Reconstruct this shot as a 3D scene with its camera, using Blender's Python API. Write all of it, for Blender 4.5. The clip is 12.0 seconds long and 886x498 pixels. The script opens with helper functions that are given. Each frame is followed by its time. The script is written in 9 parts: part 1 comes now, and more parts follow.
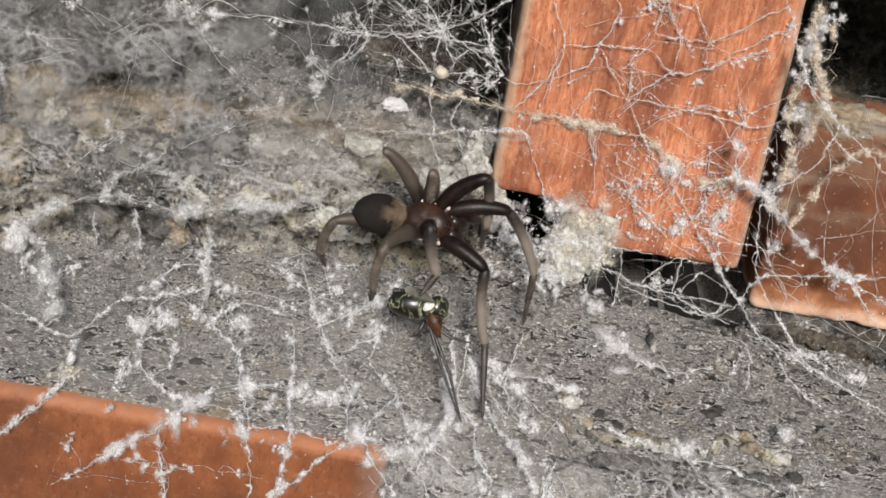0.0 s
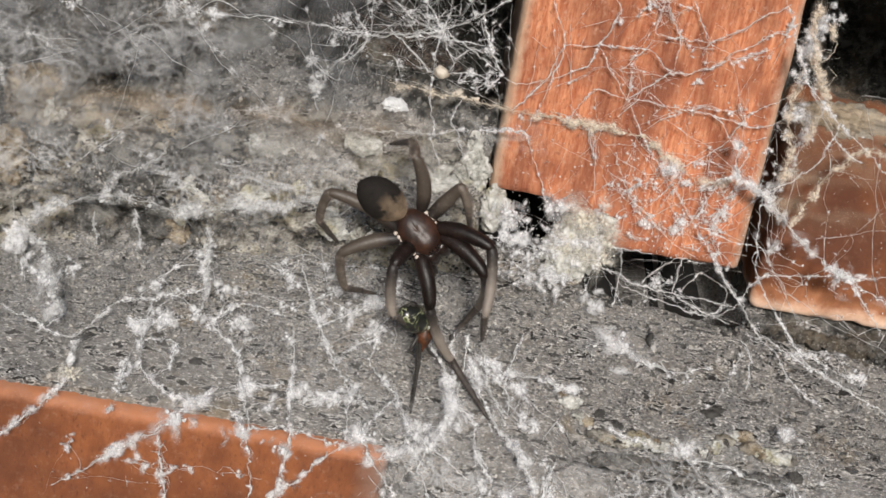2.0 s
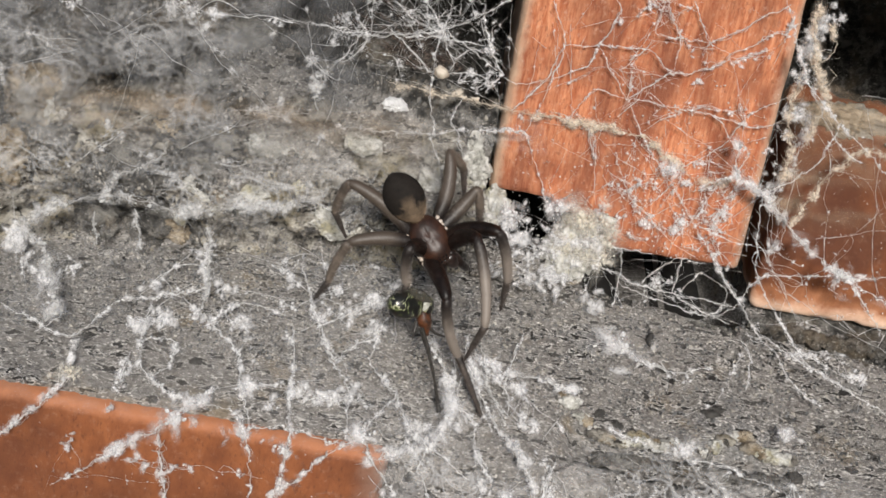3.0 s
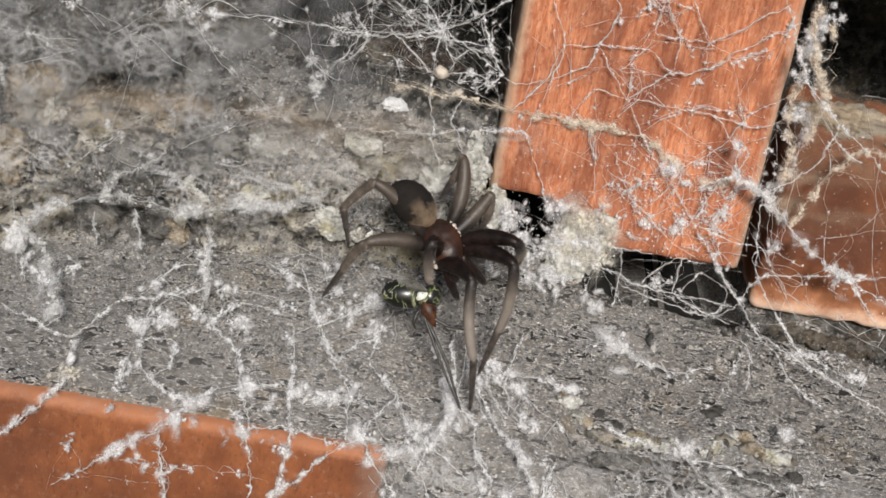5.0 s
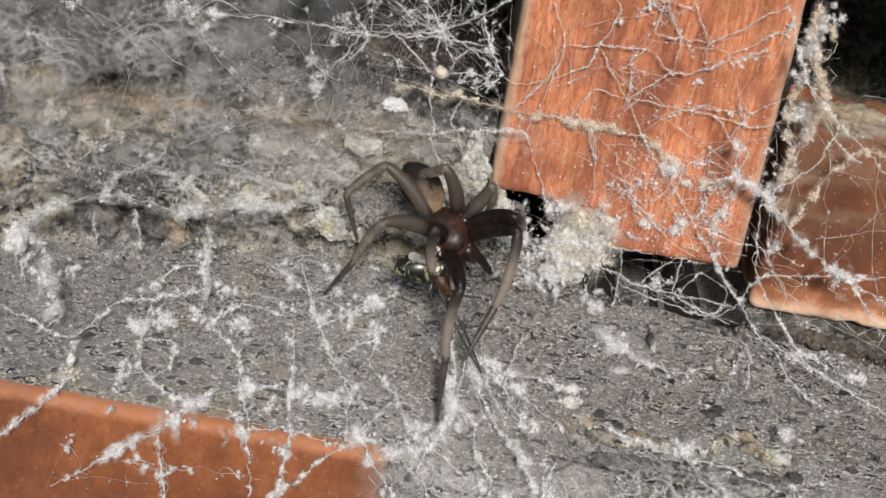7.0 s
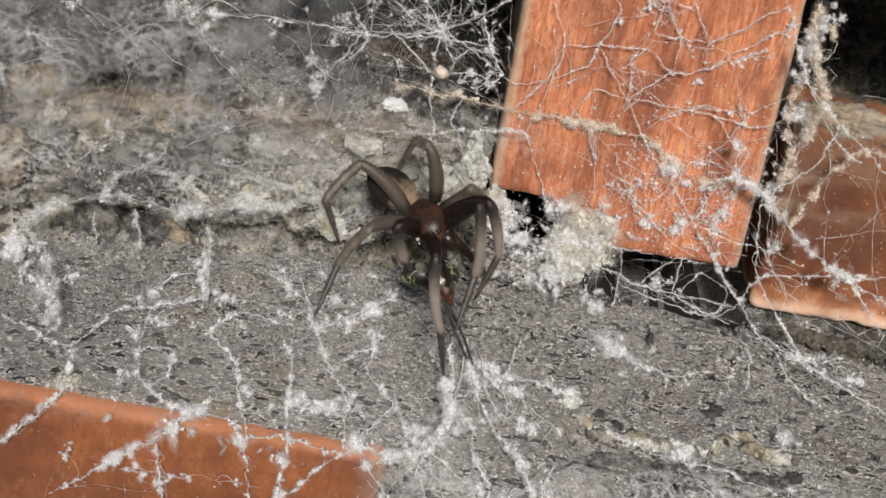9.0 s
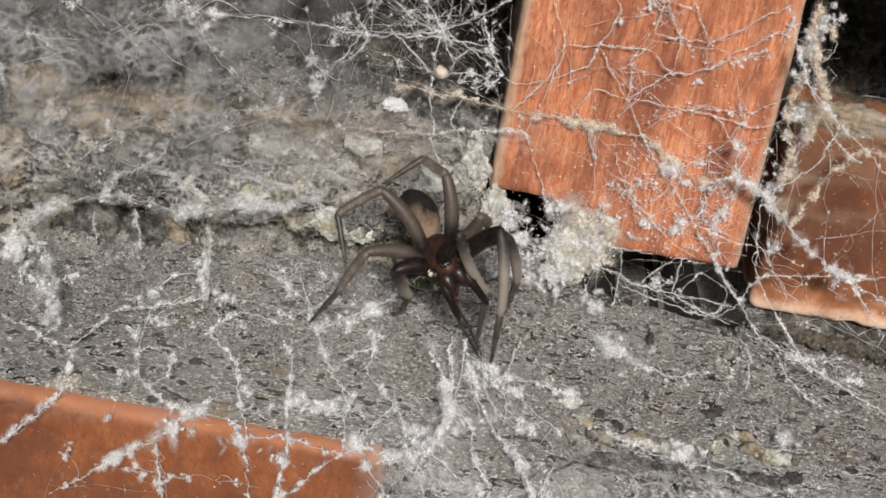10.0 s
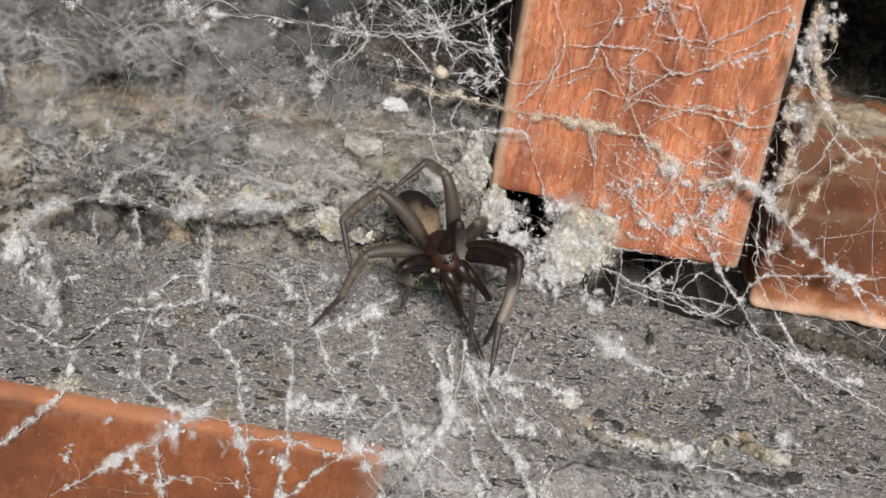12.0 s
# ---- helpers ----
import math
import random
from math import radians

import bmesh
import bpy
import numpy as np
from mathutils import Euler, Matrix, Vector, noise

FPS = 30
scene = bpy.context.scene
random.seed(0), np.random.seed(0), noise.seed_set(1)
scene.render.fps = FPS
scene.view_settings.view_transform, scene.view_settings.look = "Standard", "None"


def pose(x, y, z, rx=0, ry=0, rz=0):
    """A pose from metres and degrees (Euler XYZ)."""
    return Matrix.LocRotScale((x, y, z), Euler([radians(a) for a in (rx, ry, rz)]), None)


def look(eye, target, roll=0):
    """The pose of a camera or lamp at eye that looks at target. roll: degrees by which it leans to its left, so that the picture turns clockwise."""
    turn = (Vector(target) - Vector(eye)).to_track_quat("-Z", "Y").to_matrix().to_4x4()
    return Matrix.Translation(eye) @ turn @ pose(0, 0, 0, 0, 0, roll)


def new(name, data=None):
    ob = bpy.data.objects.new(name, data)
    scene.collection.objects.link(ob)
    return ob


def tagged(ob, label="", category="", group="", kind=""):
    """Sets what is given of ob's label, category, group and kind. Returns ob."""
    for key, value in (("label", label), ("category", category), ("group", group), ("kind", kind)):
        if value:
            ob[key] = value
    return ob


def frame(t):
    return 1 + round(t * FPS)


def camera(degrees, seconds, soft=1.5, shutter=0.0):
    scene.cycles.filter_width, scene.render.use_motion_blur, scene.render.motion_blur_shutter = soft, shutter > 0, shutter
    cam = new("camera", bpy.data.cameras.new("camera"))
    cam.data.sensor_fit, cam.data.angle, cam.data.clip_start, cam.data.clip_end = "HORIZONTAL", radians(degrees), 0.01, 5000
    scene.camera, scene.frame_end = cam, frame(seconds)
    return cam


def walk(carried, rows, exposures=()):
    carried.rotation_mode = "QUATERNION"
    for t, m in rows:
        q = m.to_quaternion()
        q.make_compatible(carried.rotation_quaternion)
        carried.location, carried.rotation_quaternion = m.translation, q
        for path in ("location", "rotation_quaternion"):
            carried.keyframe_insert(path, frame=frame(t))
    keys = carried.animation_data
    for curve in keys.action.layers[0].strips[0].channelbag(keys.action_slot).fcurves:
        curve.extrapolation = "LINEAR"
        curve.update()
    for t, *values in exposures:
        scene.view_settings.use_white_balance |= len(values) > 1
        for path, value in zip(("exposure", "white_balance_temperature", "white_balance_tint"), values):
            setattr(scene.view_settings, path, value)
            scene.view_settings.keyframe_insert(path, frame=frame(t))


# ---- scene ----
# Lengths below are written in millimetres and turned into metres by these two.
def mm(x, y, z, rx=0, ry=0, rz=0):
    return pose(x / 1000, y / 1000, z / 1000, rx, ry, rz)


def v3(x, y, z):
    return Vector((x / 1000, y / 1000, z / 1000))


# ---------------------------------------------------------------- camera
cam = camera(30, 12.0, soft=1.6)
EYE = Vector((0, -0.336 * math.cos(radians(25)), 0.336 * math.sin(radians(25))))
STAND = look(EYE, (0, 0, 0), 10)
walk(cam, [(0.0, STAND), (12.0, STAND)], exposures=[(0.0, -0.05), (5.0, -0.08), (12.0, -0.13)])

# ---------------------------------------------------------------- light
SUN_EL, SUN_AZ = radians(31), radians(5)
world = bpy.data.worlds.new("sky")
scene.world = world
world.use_nodes = True
scene.cycles.transparent_max_bounces = 24
wn = world.node_tree.nodes
sky = wn.new("ShaderNodeTexSky")
sky.sky_type = "NISHITA"
sky.sun_disc = False
sky.sun_elevation, sky.sun_rotation = SUN_EL, math.pi - SUN_AZ
wn["Background"].inputs["Strength"].default_value = 0.06
world.node_tree.links.new(sky.outputs[0], wn["Background"].inputs["Color"])
to_sun = Vector((math.sin(SUN_AZ) * math.cos(SUN_EL), -math.cos(SUN_AZ) * math.cos(SUN_EL), math.sin(SUN_EL)))
sun = new("sun", bpy.data.lights.new("sun", "SUN"))
sun.data.energy, sun.data.angle, sun.data.color = 4.8, radians(9), (1.0, 0.95, 0.89)
sun.matrix_basis = look(to_sun, (0, 0, 0))


# ---------------------------------------------------------------- materials
class Nodes:
    """A node material with short calls."""

    def __init__(self, name, rough=0.8, metal=0.0):
        self.m = bpy.data.materials.new(name)
        self.m.use_nodes = True
        self.t = self.m.node_tree
        self.b = self.t.nodes["Principled BSDF"]
        self.b.inputs["Roughness"].default_value = rough
        self.b.inputs["Metallic"].default_value = metal
        self.co = self.t.nodes.new("ShaderNodeTexCoord").outputs["Object"]

    def link(self, a, b):
        self.t.links.new(a, b)

    def scaled(self, sx, sy, sz):
        n = self.t.nodes.new("ShaderNodeMapping")
        n.inputs["Scale"].default_value = (sx, sy, sz)
        self.link(self.co, n.inputs["Vector"])
        return n.outputs[0]

    def noise(self, scale, detail=4.0, rough=0.6, vec=None, distort=0.0):
        n = self.t.nodes.new("ShaderNodeTexNoise")
        n.inputs["Scale"].default_value, n.inputs["Detail"].default_value = scale, detail
        n.inputs["Roughness"].default_value, n.inputs["Distortion"].default_value = rough, distort
        self.link(vec or self.co, n.inputs["Vector"])
        return n.outputs["Fac"]

    def cells(self, scale, vec=None):
        n = self.t.nodes.new("ShaderNodeTexVoronoi")
        n.inputs["Scale"].default_value = scale
        self.link(vec or self.co, n.inputs["Vector"])
        return n.outputs["Distance"], n.outputs["Color"]

    def ramp(self, fac, *stops):
        n = self.t.nodes.new("ShaderNodeValToRGB")
        e = n.color_ramp.elements
        while len(e) < len(stops):
            e.new(0.5)
        for k, (p, c) in enumerate(stops):
            e[k].position = p
            e[k].color = (*c, 1) if isinstance(c, tuple) else (c, c, c, 1)
        self.link(fac, n.inputs["Fac"])
        return n.outputs["Color"]

    def mix(self, fac, a, b, how="MIX"):
        n = self.t.nodes.new("ShaderNodeMix")
        n.data_type, n.blend_type = "RGBA", how
        if isinstance(fac, float):
            n.inputs[0].default_value = fac
        else:
            self.link(fac, n.inputs[0])
        for k, c in ((6, a), (7, b)):
            if isinstance(c, tuple):
                n.inputs[k].default_value = (*c, 1)
            else:
                self.link(c, n.inputs[k])
        return n.outputs[2]

    def math(self, how, a, b):
        n = self.t.nodes.new("ShaderNodeMath")
        n.operation = how
        for k, c in ((0, a), (1, b)):
            if isinstance(c, (int, float)):
                n.inputs[k].default_value = c
            else:
                self.link(c, n.inputs[k])
        return n.outputs[0]

    def colour(self, c):
        if isinstance(c, tuple):
            self.b.inputs["Base Color"].default_value = (*c, 1)
        else:
            self.link(c, self.b.inputs["Base Color"])
        return self

    def bump(self, height, strength, dist):
        n = self.t.nodes.new("ShaderNodeBump")
        n.inputs["Strength"].default_value, n.inputs["Distance"].default_value = strength, dist
        self.link(height, n.inputs["Height"])
        self.link(n.outputs[0], self.b.inputs["Normal"])
        return self


def brick_material(name, body, light, dark, sx=2100, sz=300, relief=0.7, dusty=0.6, worn=()):
    """Fired clay with upright wire-cut scratches, pale dust and dark scorch stains. worn: arrises rubbed pale, each as axis, place and width in millimetres, strength, colour."""
    k = Nodes(name, 0.82)
    cut = k.noise(1, 5, 0.7, k.scaled(sx, sx, sz))
    broad = k.noise(1, 4, 0.6, k.scaled(sx * 0.10, sx * 0.10, sz * 0.22), 0.5)
    c = k.mix(k.ramp(cut, (0.38, 0.0), (0.64, 1.0)), body, light)
    c = k.mix(k.ramp(broad, (0.40, 0.0), (0.62, 0.75)), c, dark)
    c = k.mix(k.ramp(k.noise(700, 6, 0.75), (0.55, 0.0), (0.70, dusty)), c, (0.60, 0.42, 0.32))
    c = k.mix(k.ramp(k.noise(60, 4, 0.6), (0.50, 0.0), (0.70, 0.5)), c, dark)
    c = k.mix(k.ramp(k.noise(1, 4, 0.7, k.scaled(1800, 1800, 700)), (0.34, 0.7), (0.44, 0.0)), c, dark)
    sep = k.t.nodes.new("ShaderNodeSeparateXYZ")
    k.link(k.co, sep.inputs[0])
    for axis, place, width, strength, pale in worn:
        d = k.math("ABSOLUTE", k.math("SUBTRACT", sep.outputs[axis], place / 1000), 0.0)
        d = k.math("ADD", k.math("MULTIPLY", d, 1000 / width), k.math("MULTIPLY", k.math("SUBTRACT", k.noise(240, 5, 0.65), 0.5), 1.3))
        c = k.mix(k.ramp(d, (0.25, strength), (1.0, 0.0)), c, k.mix(k.noise(900, 4, 0.7), tuple(v * 0.7 for v in pale), pale))
    k.colour(c)
    return k.bump(k.math("ADD", cut, k.math("MULTIPLY", k.noise(2600, 4, 0.7), 0.8)), relief, 0.00035).m


M_BRICK = brick_material("orange fired clay", (0.39, 0.108, 0.042), (0.66, 0.29, 0.15), (0.17, 0.048, 0.023), 1350, 170,
                         worn=((0, 6.8, 2.6, 0.85, (0.66, 0.47, 0.33)), (0, 59.6, 2.4, 0.8, (0.66, 0.44, 0.31))))
M_BRICK_FOOT = brick_material("brown-orange fired clay with a pale worn foot", (0.175, 0.052, 0.016), (0.25, 0.084, 0.028), (0.075, 0.022, 0.009), 300, 160, 0.35, 0.15,
                              worn=((2, -4.6, 7.5, 0.8, (0.58, 0.25, 0.12)), (2, -4.6, 4.2, 0.95, (0.88, 0.62, 0.46))))
M_BRICK_DARK = brick_material("brown-orange fired clay", (0.185, 0.055, 0.017), (0.26, 0.087, 0.029), (0.095, 0.028, 0.011), 300, 160, 0.35, 0.15,
                              worn=((2, -22.6, 2.6, 0.7, (0.52, 0.21, 0.10)), (0, -3.2, 6.0, 0.35, (0.42, 0.30, 0.24))))


def mortar_material():
    """Weathered grey mortar: patches of pits and fine speckle, their shade and lit pale rims put into the colour,
    between smoother skin, sand grains, ochre lichen and lime.
    """
    k = Nodes("weathered grey mortar", 0.92)
    c = k.ramp(k.noise(900, 6, 0.75), (0.32, (0.125, 0.115, 0.106)), (0.50, (0.265, 0.248, 0.23)), (0.70, (0.43, 0.408, 0.384)))
    c = k.mix(k.ramp(k.noise(55, 5, 0.65, k.scaled(1.0, 1.0, 2.0)), (0.55, 0.0), (0.66, 0.6)), c, (0.30, 0.23, 0.14))
    c = k.mix(k.ramp(k.noise(38, 4, 0.6), (0.55, 0.0), (0.68, 0.6)), c, (0.30, 0.307, 0.315))
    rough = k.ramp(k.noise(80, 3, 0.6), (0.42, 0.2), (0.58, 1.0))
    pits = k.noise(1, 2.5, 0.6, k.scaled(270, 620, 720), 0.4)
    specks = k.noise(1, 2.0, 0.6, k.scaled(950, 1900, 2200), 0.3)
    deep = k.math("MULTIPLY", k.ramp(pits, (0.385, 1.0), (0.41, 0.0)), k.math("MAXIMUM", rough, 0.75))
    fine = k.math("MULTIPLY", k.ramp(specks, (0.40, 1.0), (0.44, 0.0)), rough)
    c = k.mix(k.ramp(k.noise(1, 3, 0.6, k.scaled(1100, 2200, 2600)), (0.61, 0.0), (0.64, 0.9)), c, (0.80, 0.77, 0.72))
    # pale ring round each pit: its lit rim as colour
    c = k.mix(k.math("MULTIPLY", k.ramp(pits, (0.41, 0.0), (0.425, 1.0), (0.46, 0.0)), k.math("MAXIMUM", rough, 0.5)), c, (0.84, 0.81, 0.77))
    # specks and pit bottoms get their shade as near-black colour
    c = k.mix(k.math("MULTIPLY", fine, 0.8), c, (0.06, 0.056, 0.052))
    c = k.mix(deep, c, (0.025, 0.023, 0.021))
    k.colour(c)
    height = k.math("SUBTRACT", k.math("MULTIPLY", k.noise(1800, 6, 0.8), 0.9), k.math("ADD", k.math("MULTIPLY", deep, 1.6), k.math("MULTIPLY", fine, 0.7)))
    return k.bump(height, 1.0, 0.0007).m


def rubble_material():
    """Dark rubble and old earth between the stones, with grey and ochre crusts; its darkness also stands for shade in
    cavities.
    """
    k = Nodes("dark rubble and earth", 0.95)
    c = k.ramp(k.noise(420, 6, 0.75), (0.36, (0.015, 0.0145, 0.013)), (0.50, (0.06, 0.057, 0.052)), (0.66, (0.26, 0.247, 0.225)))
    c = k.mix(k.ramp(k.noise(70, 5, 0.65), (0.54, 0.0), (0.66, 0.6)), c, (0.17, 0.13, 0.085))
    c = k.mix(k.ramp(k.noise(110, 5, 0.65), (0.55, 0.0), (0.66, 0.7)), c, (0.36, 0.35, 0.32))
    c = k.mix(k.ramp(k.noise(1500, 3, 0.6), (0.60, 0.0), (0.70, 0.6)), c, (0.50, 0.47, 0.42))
    k.colour(c)
    return k.bump(k.noise(1500, 6, 0.8), 1.0, 0.0007).m


def crust_material():
    """Crumbly cream and grey crust with yellow lichen, and pits whose shade is put in as dark colour."""
    k = Nodes("crumbly cream crust", 0.95)
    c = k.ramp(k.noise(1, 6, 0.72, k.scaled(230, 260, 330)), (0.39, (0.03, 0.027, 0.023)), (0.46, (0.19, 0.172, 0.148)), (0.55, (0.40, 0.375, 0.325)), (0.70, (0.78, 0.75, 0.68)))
    c = k.mix(k.ramp(k.noise(75, 4, 0.6), (0.52, 0.0), (0.66, 0.55)), c, (0.50, 0.42, 0.24))
    # pit shade as a near-black colour, without relief of its own
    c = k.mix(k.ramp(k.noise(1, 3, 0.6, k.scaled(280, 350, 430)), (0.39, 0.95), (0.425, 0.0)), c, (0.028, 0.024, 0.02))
    k.colour(c)
    return k.bump(k.noise(900, 6, 0.8), 1.0, 0.0011).m


def lime_material():
    k = Nodes("pale lime mortar", 0.95)
    c = k.ramp(k.noise(420, 6, 0.75), (0.32, (0.10, 0.10, 0.085)), (0.44, (0.50, 0.49, 0.44)), (0.62, (0.86, 0.85, 0.81)))
    c = k.mix(k.ramp(k.noise(180, 3, 0.6), (0.55, 0.0), (0.68, 0.6)), c, (0.50, 0.44, 0.22))
    k.colour(c)
    return k.bump(k.noise(1500, 6, 0.8), 1.0, 0.0007).m


def ochre_material():
    k = Nodes("ochre lichen-stained mortar", 0.95)
    c = k.ramp(k.noise(300, 6, 0.75), (0.28, (0.05, 0.04, 0.028)), (0.44, (0.24, 0.18, 0.11)), (0.66, (0.62, 0.53, 0.40)))
    k.colour(k.mix(k.ramp(k.noise(120, 3, 0.6), (0.5, 0.0), (0.64, 0.7)), c, (0.34, 0.33, 0.30)))
    return k.bump(k.noise(1500, 6, 0.8), 1.0, 0.0007).m


def silk_material(name, colour, through_light):
    """Dusty cobweb silk that lets some light through."""
    k = Nodes(name, 0.75)
    k.colour(k.mix(k.noise(900, 3, 0.6), tuple(c * 0.75 for c in colour), colour))
    tr = k.t.nodes.new("ShaderNodeBsdfTranslucent")
    tr.inputs["Color"].default_value = (*colour, 1)
    mx = k.t.nodes.new("ShaderNodeMixShader")
    mx.inputs[0].default_value = through_light
    k.link(k.b.outputs[0], mx.inputs[1])
    k.link(tr.outputs[0], mx.inputs[2])
    k.link(mx.outputs[0], k.t.nodes["Material Output"].inputs["Surface"])
    return k.m


def fluff_material(name, colour, lo, hi, top):
    """Loose fluff of silk: thin enough to be seen through in places."""
    k = Nodes(name, 0.9)
    k.colour(colour)
    tr = k.t.nodes.new("ShaderNodeBsdfTranslucent")
    tr.inputs["Color"].default_value = (*colour, 1)
    body = k.t.nodes.new("ShaderNodeMixShader")
    body.inputs[0].default_value = 0.5
    k.link(k.b.outputs[0], body.inputs[1])
    k.link(tr.outputs[0], body.inputs[2])
    clear = k.t.nodes.new("ShaderNodeBsdfTransparent")
    mx = k.t.nodes.new("ShaderNodeMixShader")
    att = k.t.nodes.new("ShaderNodeAttribute")
    att.attribute_name = "cover"
    k.link(k.math("MULTIPLY", k.ramp(k.noise(1300, 4, 0.6, None, 0.6), (lo, 0.0), (hi, top)), att.outputs["Fac"]), mx.inputs[0])
    k.link(clear.outputs[0], mx.inputs[1])
    k.link(body.outputs[0], mx.inputs[2])
    k.link(mx.outputs[0], k.t.nodes["Material Output"].inputs["Surface"])
    return k.m


def lace_material(name, colour, sx, sz, width, top):
    """A soft open mesh of matted threads: lines where two noises cross their middle."""
    k = Nodes(name, 0.9)
    k.colour(k.mix(k.noise(70, 4, 0.6), tuple(c * 0.7 for c in colour), colour))
    lines = None
    for scale, seed_shift in ((1.0, 0.0), (1.9, 3.0), (3.1, 7.0)):
        m = k.t.nodes.new("ShaderNodeMapping")
        m.inputs["Scale"].default_value = (sx * scale, sx * scale, sz * scale)
        m.inputs["Location"].default_value = (seed_shift, seed_shift, seed_shift)
        k.link(k.co, m.inputs["Vector"])
        n = k.noise(1, 1.6, 0.5, m.outputs[0], 0.7)
        d = k.math("ABSOLUTE", k.math("SUBTRACT", n, 0.5), 0.0)
        line = k.ramp(d, (0.0, top), (width, 0.0))
        lines = line if lines is None else k.mix(1.0, lines, line, "SCREEN")
    att = k.t.nodes.new("ShaderNodeAttribute")
    att.attribute_name = "cover"
    clear = k.t.nodes.new("ShaderNodeBsdfTransparent")
    mx = k.t.nodes.new("ShaderNodeMixShader")
    k.link(k.math("MULTIPLY", lines, att.outputs["Fac"]), mx.inputs[0])
    k.link(clear.outputs[0], mx.inputs[1])
    k.link(k.b.outputs[0], mx.inputs[2])
    k.link(mx.outputs[0], k.t.nodes["Material Output"].inputs["Surface"])
    return k.m


def veil_material(name, colour, lo, hi, top, sx, sz):
    """A sheet of fine matted silk: fibrous, with holes; its density thins out by the sheet's own cover value."""
    k = Nodes(name, 0.9)
    k.colour(k.mix(k.noise(90, 4, 0.6), tuple(c * 0.8 for c in colour), colour))
    fib = k.noise(1, 3.5, 0.55, k.scaled(sx, sx, sz), 0.8)
    att = k.t.nodes.new("ShaderNodeAttribute")
    att.attribute_name = "cover"
    cover = k.math("MULTIPLY", k.ramp(fib, (lo, 0.0), (hi, top)), att.outputs["Fac"])
    clear = k.t.nodes.new("ShaderNodeBsdfTransparent")
    mx = k.t.nodes.new("ShaderNodeMixShader")
    k.link(cover, mx.inputs[0])
    k.link(clear.outputs[0], mx.inputs[1])
    k.link(k.b.outputs[0], mx.inputs[2])
    k.link(mx.outputs[0], k.t.nodes["Material Output"].inputs["Surface"])
    return k.m


def skin_material(name, low, high, scale, rough, dust=0.0, shine=0.5):
    """Chitin with fine down and dust."""
    k = Nodes(name, rough)
    c = k.mix(k.ramp(k.noise(scale, 5, 0.65), (0.35, 0.0), (0.65, 1.0)), low, high)
    if dust:
        c = k.mix(k.ramp(k.noise(scale * 3, 3, 0.6), (0.55, 0.0), (0.7, dust)), c, (0.35, 0.32, 0.29))
    k.colour(c)
    k.b.inputs["Specular IOR Level"].default_value = shine
    return k.bump(k.noise(scale * 5, 3, 0.7), 0.5, 0.00012).m


def thigh_material():
    """Hind thighs: near black at the socket, warm brown further out, where light on and through them is put into the
    colour.
    """
    k = Nodes("warm brown downy leg skin", 0.5)
    sep = k.t.nodes.new("ShaderNodeSeparateXYZ")
    k.link(k.co, sep.inputs[0])
    g = k.math("ADD", k.math("MULTIPLY", sep.outputs[0], 150.0), k.math("MULTIPLY", k.noise(500, 4, 0.6), 0.3))
    c = k.ramp(g, (0.25, (0.007, 0.005, 0.005)), (0.6, (0.02, 0.014, 0.011)), (0.95, (0.066, 0.051, 0.04)))
    k.colour(k.mix(k.ramp(k.noise(1500, 3, 0.6), (0.58, 0.0), (0.7, 0.2)), c, (0.25, 0.22, 0.19)))
    return k.bump(k.noise(2500, 3, 0.7), 0.5, 0.00012).m


def abdomen_material():
    """Velvety black-brown, tan in front and along the middle of the back."""
    k = Nodes("velvety brown-black abdomen", 0.85)
    k.b.inputs["Specular IOR Level"].default_value = 0.25
    sep = k.t.nodes.new("ShaderNodeSeparateXYZ")
    k.link(k.co, sep.inputs[0])
    blot = k.math("MULTIPLY", k.math("SUBTRACT", k.noise(420, 4, 0.65), 0.5), 0.005)
    front = k.ramp(k.math("ADD", k.math("MULTIPLY", k.math("ADD", sep.outputs[0], blot), 180.0), 1.3), (0.5, 0.0), (0.95, 1.0))
    mid = k.ramp(k.math("MULTIPLY", k.math("ABSOLUTE", k.math("ADD", sep.outputs[1], blot), 0.0), 420.0), (0.25, 0.55), (0.65, 0.0))
    fade = k.ramp(k.math("ADD", k.math("MULTIPLY", sep.outputs[0], 150.0), 1.35), (0.25, 0.0), (0.6, 1.0))
    tan = k.math("MAXIMUM", front, k.math("MULTIPLY", mid, fade))
    dark = k.mix(k.noise(900, 3, 0.6), (0.006, 0.005, 0.0045), (0.018, 0.014, 0.011))
    k.colour(k.mix(tan, dark, (0.22, 0.158, 0.105)))
    return k.bump(k.noise(4200, 3, 0.7), 0.6, 0.0001).m


def shin_material():
    """Front shins: dark at the knee, grey-brown and downy further down."""
    k = Nodes("dark to grey-brown downy leg skin", 0.55)
    sep = k.t.nodes.new("ShaderNodeSeparateXYZ")
    k.link(k.co, sep.inputs[0])
    g = k.math("ADD", k.math("MULTIPLY", sep.outputs[0], 95.0), k.math("MULTIPLY", k.noise(400, 4, 0.6), 0.25))
    c = k.ramp(g, (0.2, (0.014, 0.010, 0.009)), (0.45, (0.055, 0.044, 0.037)), (0.85, (0.21, 0.178, 0.152)))
    k.colour(k.mix(k.ramp(k.noise(1500, 3, 0.6), (0.58, 0.0), (0.7, 0.2)), c, (0.28, 0.25, 0.22)))
    return k.bump(k.noise(2500, 3, 0.7), 0.5, 0.00012).m


